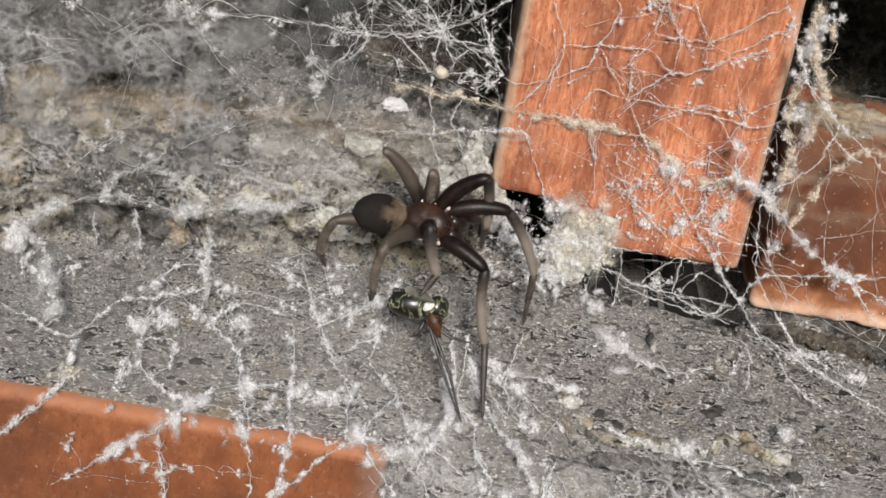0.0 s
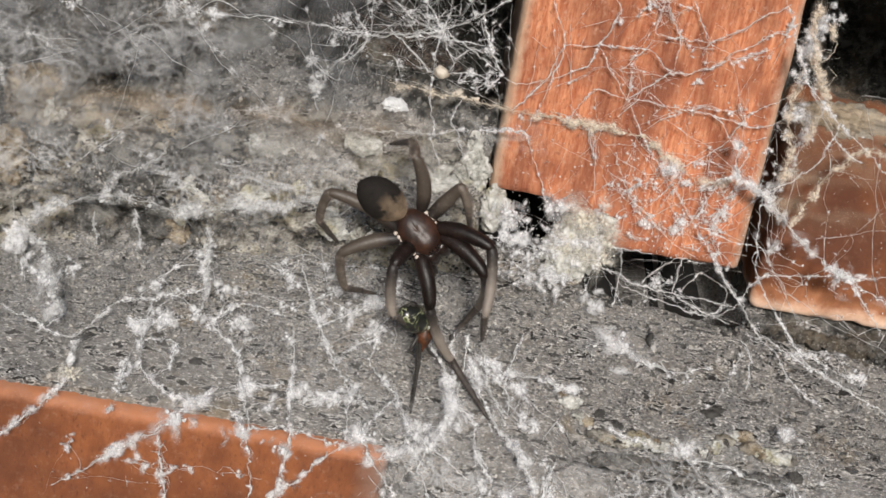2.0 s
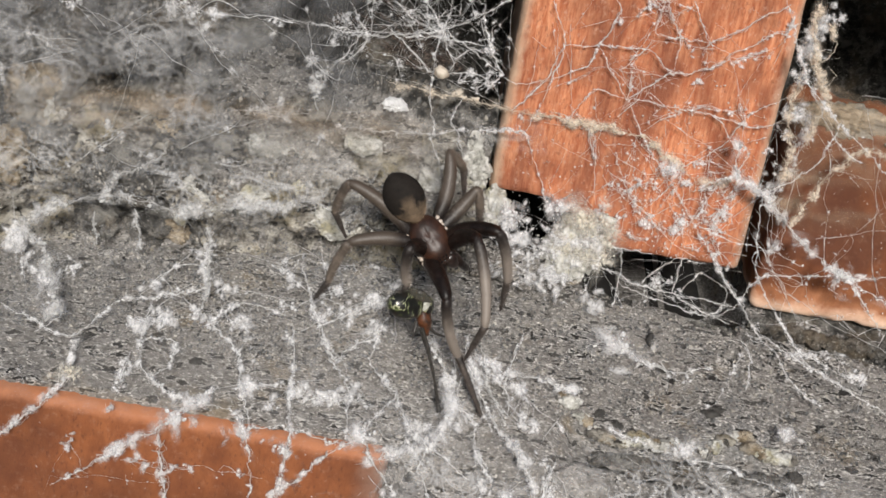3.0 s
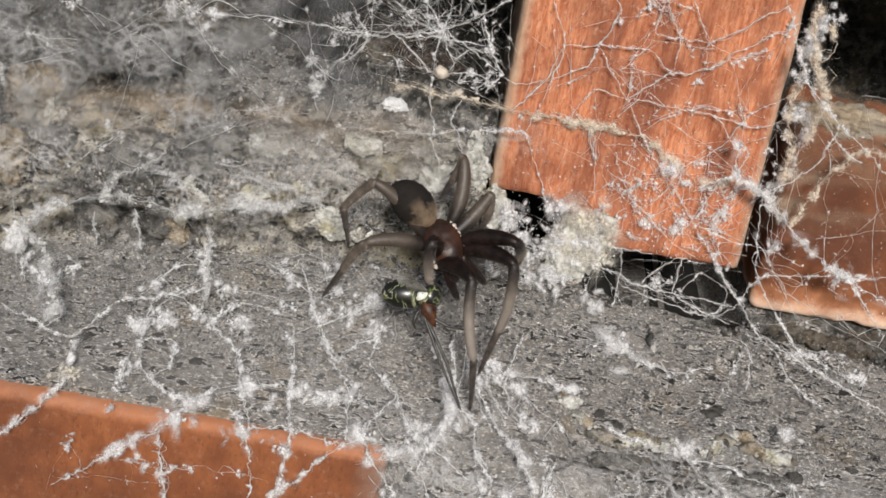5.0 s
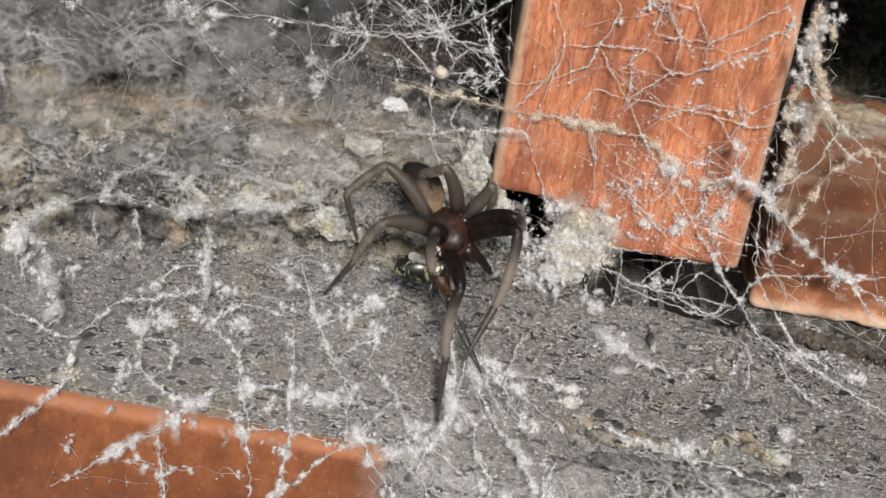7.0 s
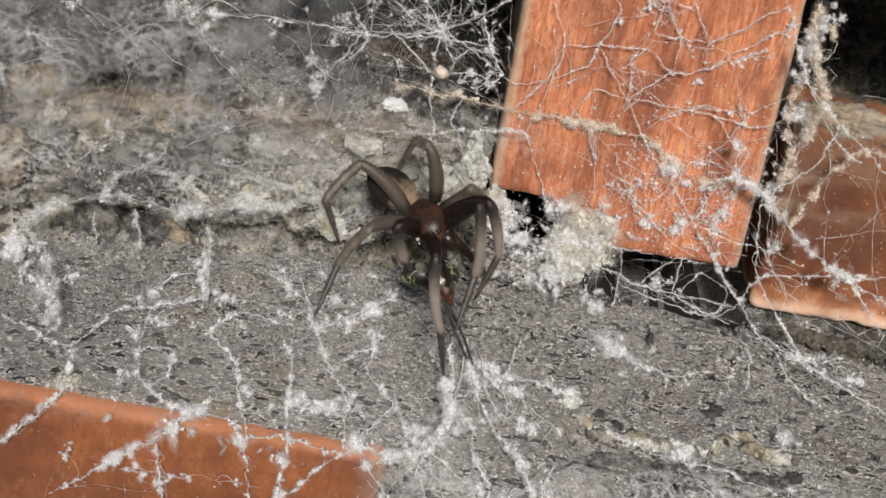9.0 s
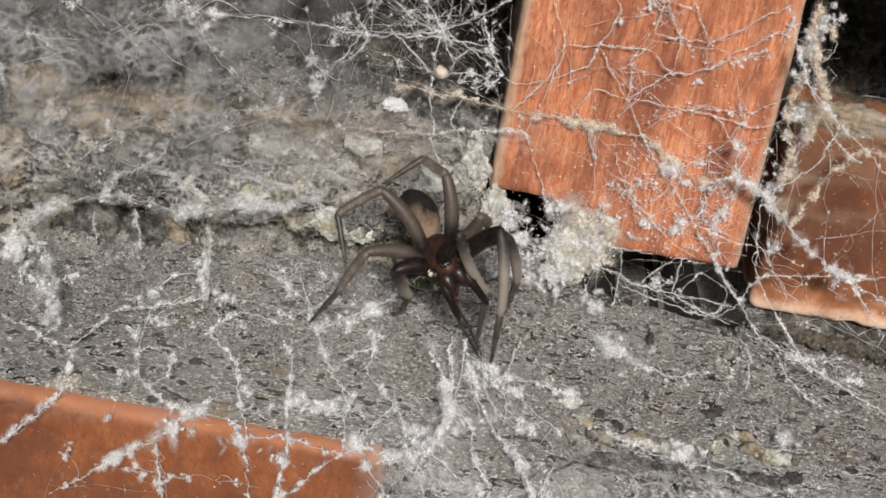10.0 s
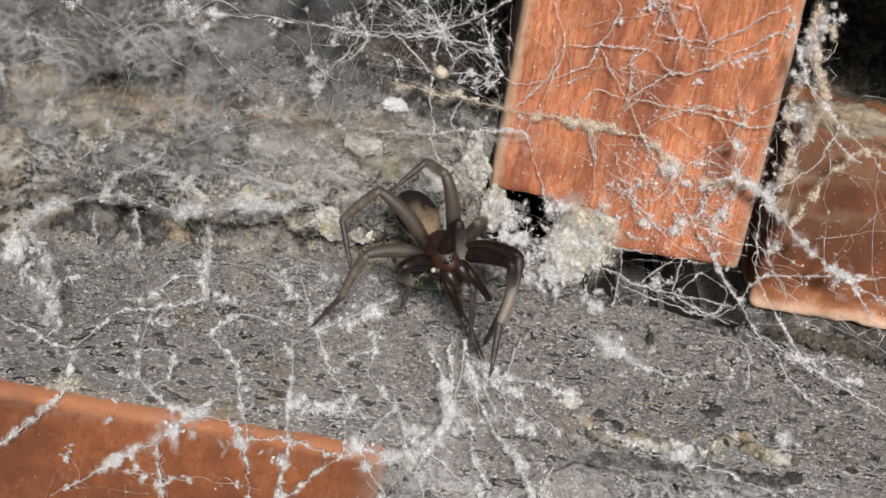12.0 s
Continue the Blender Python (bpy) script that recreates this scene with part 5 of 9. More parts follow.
def spider_body():
    rng = random.Random(8)
    bm = bmesh.new()
    bmesh.ops.create_uvsphere(bm, u_segments=36, v_segments=24, radius=1.0)
    for v in bm.verts:
        x, y, z = v.co
        wide = 3.15 * (1 - 0.30 * max(0, x) ** 1.5)
        h = 2.3 if z > 0 else 1.5
        groove = -0.22 * math.exp(-((x + 0.25) / 0.22) ** 2 - (y / 0.12) ** 2) if z > 0 else 0
        radial = 0.12 * math.cos(6 * math.atan2(y, x + 0.2)) * max(0, z) * (1 - abs(x))
        head = 0.55 * math.exp(-((x - 0.55) / 0.35) ** 2) * max(0, z)
        v.co = v3(x * 5.1, y * wide * 1.15, z * h * 1.1 + groove + head - radial * 0.5)
    smooth(part("cephalothorax", bm, M_CARAPACE, SPIDER, "glossy red-brown carapace"))
    st = [(-10.2, 0.35), (-9.9, 1.1), (-9.2, 1.95), (-8, 2.75), (-6.4, 3.25), (-4.6, 3.3), (-2.8, 2.85), (-1.4, 2.0), (-0.5, 1.1), (0.3, 0.7)]
    fine = [(x, float(np.interp(x, [s[0] for s in st], [s[1] for s in st]))) for x in np.linspace(-10.2, 0.3, 40)]
    fine = [(x, (fine[max(0, i - 1)][1] + r + fine[min(39, i + 1)][1]) / 3) for i, (x, r) in enumerate(fine)]
    fine = [(x * 1.06, r * 1.12) for x, r in fine]
    bm = revolve(fine, 28, 0.92)
    hairs(bm, fine, 900, 0.45, rng)
    ab = smooth(part("abdomen", bm, M_ABDOMEN, SPIDER, "velvety dark abdomen with a tan front"))
    for k in (-1, 1):
        bm = revolve([(-1.0, 0.15), (-0.9, 0.28), (-0.2, 0.32), (0.3, 0.3)], 10)
        sp = smooth(part("spinneret", bm, M_FEMUR, ab))
        sp.matrix_basis = mm(-10.0, 0.45 * k, -0.3, 0, 0, 8 * k)
    for k in (-1, 1):
        bm = revolve([(0, 0.7), (0.3, 1.3), (1.5, 1.5), (3.0, 1.25), (4.0, 0.75), (4.4, 0.3)], 16)
        j = smooth(part("chelicera", bm, M_FANG, SPIDER, "dark jaw"))
        j.matrix_basis = mm(3.7, 1.15 * k, -0.4, 0, 48, 4 * k)
        bm = revolve([(0, 0.22), (0.7, 0.2), (1.3, 0.12), (1.7, 0.03)], 8, 1.0, 0.12)
        fg = smooth(part("fang", bm, M_FANG, j))
        fg.matrix_basis = mm(4.1, 0, 0, 0, 25, -20 * k)
        segs = [(0, 0.6), (0.4, 0.95), (3.8, 0.9), (4.4, 0.95), (5.2, 0.8), (7.8, 0.7), (9.2, 0.3)]
        bm = revolve(segs, 12, 1.0, 0.05)
        hairs(bm, segs, 80, 0.6, rng)
        pp = smooth(part("pedipalp", bm, M_FEMUR, SPIDER, "dark hairy feeler"))
        pp.matrix_basis = mm(3.4, 1.7 * k, -0.3, 0, 34, 14 * k)
    for x, y, r in ((4.55, 0.32, 0.26), (4.55, -0.32, 0.26), (4.35, 0.85, 0.22), (4.35, -0.85, 0.22), (4.0, 0.4, 0.2), (4.0, -0.4, 0.2), (3.95, 1.0, 0.2), (3.95, -1.0, 0.2)):
        bm = bmesh.new()
        bmesh.ops.create_uvsphere(bm, u_segments=12, v_segments=8, radius=r / 1000)
        e = smooth(part("eye", bm, M_EYE, SPIDER))
        e.matrix_basis = mm(x, y, 1.95 - 0.45 * abs(y) + (4.55 - x) * 0.55)
    bm = revolve([(-5.2, 0.55), (-4.2, 0.7), (-3.4, 0.6)], 12)
    smooth(part("pedicel", bm, M_JOINT_GLINT, SPIDER, "pale narrow waist"))
    return ab


ABDOMEN = spider_body()

LEG_LENGTHS = {
    "L1": (10.6, 15.1, 14.0),
    "L2": (7.6, 9.6, 5.4),
    "L3": (12.5, 9.2, 10.0),
    "L4": (15.1, 9.2, 9.4),
    "R1": (11.8, 15.6, 11.4),
    "R2": (12.1, 12.5, 9.5),
    "R3": (9.9, 6.5, 5.0),
    "R4": (13.0, 6.5, 8.5),
}
HIPS = {
    "L1": (2.6, -2.5, -0.6),
    "L2": (1.0, -2.5, -0.6),
    "L3": (-0.8, -2.5, -0.6),
    "L4": (-2.4, -2.5, -0.6),
    "R1": (2.6, 2.5, -0.6),
    "R2": (1.0, 2.5, -0.6),
    "R3": (-0.8, 2.5, -0.6),
    "R4": (-2.4, 2.5, -0.6),
}


def refine(stations, count=22):
    """The same profile with more rings, gently rounded."""
    xs, rs = [s[0] for s in stations], [s[1] for s in stations]
    x = np.linspace(xs[0], xs[-1], count)
    r = np.interp(x, xs, rs)
    r[1:-1] = (r[:-2] + 2 * r[1:-1] + r[2:]) / 4
    return [(float(a), float(b)) for a, b in zip(x, r)]


def spider_leg(key):
    """Thigh, shin and foot of one leg, each along x from its own joint; posed later."""
    rng = random.Random(key)
    lf, lt, lm = LEG_LENGTHS[key]
    big = 1.0 if key[1] in "12" else 0.88
    coxa = bmesh.new()
    front = key[1] in "12"
    bmesh.ops.create_uvsphere(coxa, u_segments=16, v_segments=12, radius=0.00155 if front else 0.0012)
    c = smooth(part("coxa", coxa, M_FEMUR if front else M_JOINT_GLINT, SPIDER, "dark leg socket" if front else "pale leg socket"))
    x, y, z = HIPS[key]
    c.matrix_basis = mm(x, y * 1.08, z - 0.3)
    # pale beads added in place of the white glints at the hips
    for dx, r in ((-0.45, 0.42), (0.5, 0.5)):
        bm = bmesh.new()
        bmesh.ops.create_uvsphere(bm, u_segments=10, v_segments=8, radius=r / 1000)
        j = smooth(part("hip_glint", bm, M_JOINT_GLINT, SPIDER, "pale bead standing for a glint at the hip"))
        j.matrix_basis = mm(x + dx, y * 1.32, z + 0.95)
    made = {}
    st = [(-0.5, 0.5), (0.0, 0.85), (0.12 * lf, 1.4), (0.4 * lf, 1.62), (0.7 * lf, 1.42), (0.92 * lf, 1.18), (lf, 1.02), (lf + 0.55, 0.5)]
    st = [(x, r * big) for x, r in st]
    st = refine(st)
    bm = revolve(st, 14, 1.0, 0.0, 0.085 * lf)
    hairs(bm, st, 260, 0.6, rng, 1.0, 0.085 * lf)
    made["femur"] = smooth(part("femur", bm, M_FEMUR if key[1] in "12" else M_THIGH, SPIDER, "dark hairy upper leg"))
    st = [(-0.55, 0.5), (0.0, 1.02), (0.16 * lt, 1.08), (0.24 * lt, 0.95), (0.3 * lt, 1.02), (0.6 * lt, 0.98), (0.9 * lt, 0.86), (lt, 0.82), (lt + 0.3, 0.4)]
    st = [(x, r * big) for x, r in st]
    st = refine(st)
    bm = revolve(st, 14, 1.0, 0.0, 0.05 * lt)
    hairs(bm, st, 320, 0.75, rng, 1.0, 0.05 * lt)
    made["tibia"] = smooth(part("tibia", bm, M_SHIN if key[1] in "12" else M_TIBIA, SPIDER, "grey-brown downy middle leg"))
    st = [(-0.35, 0.35), (0.0, 0.74), (0.1 * lm, 0.7), (0.55 * lm, 0.58), (0.66 * lm, 0.42), (0.7 * lm, 0.46), (0.95 * lm, 0.3), (lm, 0.12)]
    st = [(x, r * big) for x, r in st]
    bm = revolve(st, 12, 1.0)
    hairs(bm, st, 200, 0.6, rng)
    made["metatarsus"] = smooth(part("metatarsus", bm, M_META, SPIDER, "brown lower leg and foot"))
    for k in (-1, 1):
        bm = revolve([(0, 0.08), (0.4, 0.05), (0.75, 0.01)], 6, 1.0, 0.3)
        cl = part("claw", bm, M_FANG, made["metatarsus"])
        cl.matrix_basis = mm(lm - 0.1, 0.06 * k, 0, 0, 15, 14 * k)
    return made


LEGS = {key: spider_leg(key) for key in LEG_LENGTHS}

# ---------------------------------------------------------------- the caught insect
PREY = tagged(new("caught_insect"), "black and yellow-green caught insect with shiny wings", "insect")


def prey_materials():
    k = Nodes("black and yellow-green banded shell", 0.3)
    w = k.noise(1, 3, 0.6, k.scaled(420, 230, 260), 1.0)
    c = k.ramp(w, (0.48, (0.010, 0.010, 0.009)), (0.515, (0.07, 0.09, 0.028)), (0.54, (0.42, 0.42, 0.28)), (0.555, (0.012, 0.012, 0.010)))
    k.colour(c)
    return k.m


M_PREY = prey_materials()
M_PREY_EYE = skin_material("orange insect head", (0.008, 0.005, 0.004), (0.11, 0.036, 0.012), 900, 0.5)
M_PREY_LEG = skin_material("black thin insect leg", (0.012, 0.011, 0.010), (0.05, 0.045, 0.04), 900, 0.35)
M_PREY_PALE = skin_material("silvery insect belly and glint", (0.30, 0.30, 0.24), (0.86, 0.86, 0.80), 700, 0.2)


def wing_material():
    k = Nodes("clear insect wing", 0.42)
    k.colour((0.08, 0.075, 0.06))
    vein, _ = k.cells(700)
    clear = k.t.nodes.new("ShaderNodeBsdfTransparent")
    mx = k.t.nodes.new("ShaderNodeMixShader")
    k.link(k.ramp(vein, (0.30, 0.15), (0.55, 0.6)), mx.inputs[0])
    k.link(clear.outputs[0], mx.inputs[1])
    k.link(k.b.outputs[0], mx.inputs[2])
    k.link(mx.outputs[0], k.t.nodes["Material Output"].inputs["Surface"])
    return k.m


M_WING = wing_material()


GROW = 1.3


def caught_insect():
    """Body along x, head at the far end, long legs trailing down."""
    bm = revolve([(GROW * x, GROW * r) for x, r in ((-4.2, 0.3), (-3.8, 1.2), (-2.6, 1.9), (-0.8, 2.1), (0.8, 1.9), (1.6, 1.3), (2.0, 0.8))], 20, 0.85)
    smooth(part("abdomen", bm, M_PREY, PREY, "black and yellow-green banded body"))
    bm = revolve([(GROW * x, GROW * r) for x, r in ((1.4, 0.7), (1.8, 1.4), (2.8, 1.75), (3.8, 1.5), (4.3, 0.8))], 18, 0.9, 0.03)
    th = smooth(part("thorax", bm, M_PREY, PREY))
    bm = revolve([(GROW * x, GROW * r) for x, r in ((-0.6, 0.5), (0.0, 0.85), (0.5, 1.05), (1.0, 1.1), (1.6, 0.95), (2.1, 0.75), (2.6, 0.4), (3.4, 0.25))], 16)
    for v in bm.verts:
        v.co += v.co.normalized() * 0.0005 * noise.noise(v.co * 1600)
    hairs(bm, [(GROW * x, GROW * r) for x, r in ((-0.6, 0.5), (1.0, 1.2), (2.6, 0.4))], 70, 0.7, random.Random(3))
    hd = smooth(part("head", bm, M_PREY_EYE, PREY, "orange head"))
    hd.matrix_basis = mm(2.9, -1.3, 0.2, 0, 0, -66)
    # silvery spot whose white glint is put into the colour
    bm = revolve([(GROW * x, GROW * r) for x, r in ((-1.1, 0.15), (-0.8, 0.45), (-0.1, 0.62), (0.6, 0.5), (1.1, 0.12))], 14, 0.5)
    bl = smooth(part("belly_glint", bm, M_PREY_PALE, PREY, "silvery belly patch with its glint in the colour"))
    bl.matrix_basis = mm(1.7, 0.0, 1.75, 0, 0, 25)
    for k, (a, up) in enumerate(((162, 0.9), (176, 0.3))):
        bm = bmesh.new()
        ring = [(math.cos(u) * 3.0 + 2.9, math.sin(u) * 1.0 * (1 + 0.35 * math.cos(u))) for u in [2 * math.pi * i / 22 for i in range(22)]]
        f = bm.faces.new([bm.verts.new(v3(x, y, 0.10 * math.sin(x * 1.1))) for x, y in ring])
        ext = bmesh.ops.extrude_face_region(bm, geom=[f])
        for v in ext["geom"]:
            if isinstance(v, bmesh.types.BMVert):
                v.co.z += 0.00006
        wg = part("wing", bm, M_WING, PREY, "clear veined wing")
        wg.matrix_basis = mm(2.8, 1.0, up + 1.5, 12, 6, a)
    for x0, y0, x1, y1, x2, y2, z in ((2.8, -4.0, 6.0, -11.0, 10.6, -20.0, 0.6), (3.2, -4.2, 7.6, -12.0, 10.9, -20.4, -0.4), (3.6, -3.6, 6.6, -5.0, 10.6, -5.6, 0.2), (1.4, -3.0, 0.8, -5.2, 1.4, -6.2, 0.3), (-2.6, 1.6, -4.6, 2.4, -4.9, 1.4, 0.2)):
        s = Silk(int(x1 * 10) + 900)
        s.tube([(x0, y0, z), ((x0 + x1) / 2, (y0 + y1) / 2 + 0.1, z + 0.3), (x1, y1, z + 0.2), ((x1 + x2) / 2, (y1 + y2) / 2 - 0.1, z), (x2, y2, z - 0.6)], [0.34, 0.36, 0.3, 0.24, 0.12], 8)
        s.done("leg", PREY, M_PREY_LEG, "thin black leg")


caught_insect()


def motions():
    walk(SPIDER, [
        (0.00, mm(-3.65, -27.09, 17.63, 64.6, 1.1, -9.4)), (0.25, mm(-5.77, -26.85, 18.15, 64.6, 2.0, -7.6)), (0.50, mm(-8.99, -26.68, 18.49, 64.7, 2.8, -5.7)),
        (0.80, mm(-10.69, -28.42, 14.78, 64.0, 20.7, -7.8)), (1.00, mm(-10.29, -28.61, 14.37, 64.8, 27.9, -6.7)), (1.25, mm(-9.32, -28.38, 14.85, 64.1, 31.5, -9.1)),
        (1.50, mm(-7.96, -28.12, 15.41, 63.4, 33.8, -10.9)), (1.75, mm(-6.05, -28.07, 15.52, 62.8, 35.0, -12.1)), (2.00, mm(-4.82, -28.07, 15.53, 62.2, 36.2, -13.3)),
        (2.25, mm(-5.00, -27.64, 16.45, 61.0, 39.1, -15.8)), (2.50, mm(-5.18, -27.20, 17.38, 59.5, 42.0, -18.4)), (2.75, mm(-3.98, -27.83, 16.03, 57.2, 42.6, -22.1)),
        (3.00, mm(-2.54, -28.48, 14.65, 55.1, 42.3, -25.1)), (3.50, mm(-1.60, -28.54, 14.51, 52.2, 40.9, -29.5)), (4.00, mm(-0.81, -28.58, 14.43, 49.5, 39.2, -33.6)),
        (4.50, mm(-0.26, -28.60, 14.39, 47.2, 37.2, -37.3)), (5.00, mm(-0.06, -28.61, 14.37, 45.2, 34.8, -40.5)), (5.50, mm(-0.11, -28.48, 14.65, 43.7, 32.5, -43.3)),
        (5.75, mm(0.24, -28.69, 14.18, 43.0, 31.3, -44.7)), (6.00, mm(0.60, -28.91, 13.71, 42.3, 30.0, -46.0)), (6.25, mm(-0.85, -27.35, 17.07, 41.7, 28.8, -47.3)),
        (6.50, mm(-2.29, -25.78, 20.42, 41.1, 27.5, -48.5)), (6.75, mm(-0.86, -26.68, 18.50, 42.2, 29.8, -46.3)), (7.00, mm(0.57, -27.58, 16.58, 43.4, 32.0, -43.9)),
        (7.45, mm(-0.33, -27.40, 16.96, 42.9, 29.7, -45.2)), (7.90, mm(-2.31, -27.01, 17.79, 43.3, 26.7, -45.9)), (8.35, mm(-4.28, -26.62, 18.63, 43.7, 23.8, -46.5)),
        (8.80, mm(-5.18, -26.45, 19.01, 43.6, 21.6, -47.8)), (9.00, mm(-3.65, -27.09, 17.63, 43.0, 20.1, -49.3)), (9.25, mm(-1.65, -28.15, 15.34, 40.0, 17.8, -54.5)),
        (9.50, mm(-0.43, -28.99, 13.55, 37.1, 15.1, -59.3)), (9.75, mm(-0.28, -29.35, 12.77, 37.0, 14.3, -60.0)), (10.00, mm(-0.21, -29.51, 12.44, 36.8, 13.5, -60.6)),
        (10.25, mm(-0.23, -29.46, 12.53, 36.8, 13.5, -60.6)), (10.50, mm(-0.25, -29.42, 12.62, 36.8, 13.5, -60.6)), (11.60, mm(-0.25, -29.42, 12.62, 36.8, 13.5, -60.6)),
        (11.80, mm(-0.04, -29.29, 12.90, 36.8, 13.5, -60.6)), (12.00, mm(0.17, -29.17, 13.17, 36.8, 13.5, -60.6)),
    ])
    walk(ABDOMEN, [
        (0.00, mm(-4.10, 0.00, 0.30, 0.0, 38.0, 12.4)), (0.25, mm(-4.10, 0.00, 0.30, 0.0, 34.2, 8.0)), (0.50, mm(-4.10, 0.00, 0.30, 0.0, 32.9, 2.7)),
        (0.80, mm(-4.10, 0.00, 0.30, 0.0, 29.9, 20.8)), (1.00, mm(-4.10, 0.00, 0.30, 0.0, 21.8, 12.4)), (1.25, mm(-4.10, 0.00, 0.30, 0.0, 21.3, 11.0)),
        (1.50, mm(-4.10, 0.00, 0.30, 0.0, 20.7, 11.9)), (1.75, mm(-4.10, 0.00, 0.30, 0.0, 18.7, 12.5)), (2.00, mm(-4.10, 0.00, 0.30, 0.0, 18.1, 10.8)),
        (2.25, mm(-4.10, 0.00, 0.30, 0.0, 19.7, 10.9)), (2.50, mm(-4.10, 0.00, 0.30, 0.0, 21.9, 11.9)), (2.75, mm(-4.10, 0.00, 0.30, 0.0, 25.5, 3.6)),
        (3.00, mm(-4.10, 0.00, 0.30, 0.0, 27.6, -1.2)), (3.50, mm(-4.10, 0.00, 0.30, 0.0, 30.2, 3.4)), (4.00, mm(-4.10, 0.00, 0.30, 0.0, 32.0, 8.4)),
        (4.50, mm(-4.10, 0.00, 0.30, 0.0, 33.1, 12.5)), (5.00, mm(-4.10, 0.00, 0.30, 0.0, 33.7, 14.3)), (5.50, mm(-4.10, 0.00, 0.30, 0.0, 33.7, 16.4)),
        (5.75, mm(-4.10, 0.00, 0.30, 0.0, 32.8, 16.4)), (6.00, mm(-4.10, 0.00, 0.30, 0.0, 32.2, 16.4)), (6.25, mm(-4.10, 0.00, 0.30, 0.0, 34.8, 23.0)),
        (6.50, mm(-4.10, 0.00, 0.30, 0.0, 37.2, 35.1)), (6.75, mm(-4.10, 0.00, 0.30, 0.0, 27.7, 15.7)), (7.00, mm(-4.10, 0.00, 0.30, 0.0, 17.7, 3.3)),
        (7.45, mm(-4.10, 0.00, 0.30, 0.0, 19.1, 4.0)), (7.90, mm(-4.10, 0.00, 0.30, 0.0, 20.3, 5.9)), (8.35, mm(-4.10, 0.00, 0.30, 0.0, 21.3, 8.1)),
        (8.80, mm(-4.10, 0.00, 0.30, 0.0, 22.5, 9.1)), (9.00, mm(-4.10, 0.00, 0.30, 0.0, 18.0, 21.9)), (9.25, mm(-4.10, 0.00, 0.30, 0.0, 20.3, 15.6)),
        (9.50, mm(-4.10, 0.00, 0.30, 0.0, 22.4, 4.7)), (9.75, mm(-4.10, 0.00, 0.30, 0.0, 24.2, -0.4)), (10.00, mm(-4.10, 0.00, 0.30, 0.0, 25.9, -2.5)),
        (10.25, mm(-4.10, 0.00, 0.30, 0.0, 26.0, -1.4)), (10.50, mm(-4.10, 0.00, 0.30, 0.0, 26.2, -0.3)), (11.60, mm(-4.10, 0.00, 0.30, 0.0, 26.2, -0.3)),
        (11.80, mm(-4.10, 0.00, 0.30, 0.0, 24.4, 3.6)), (12.00, mm(-4.10, 0.00, 0.30, 0.0, 22.1, 8.3)),
    ])
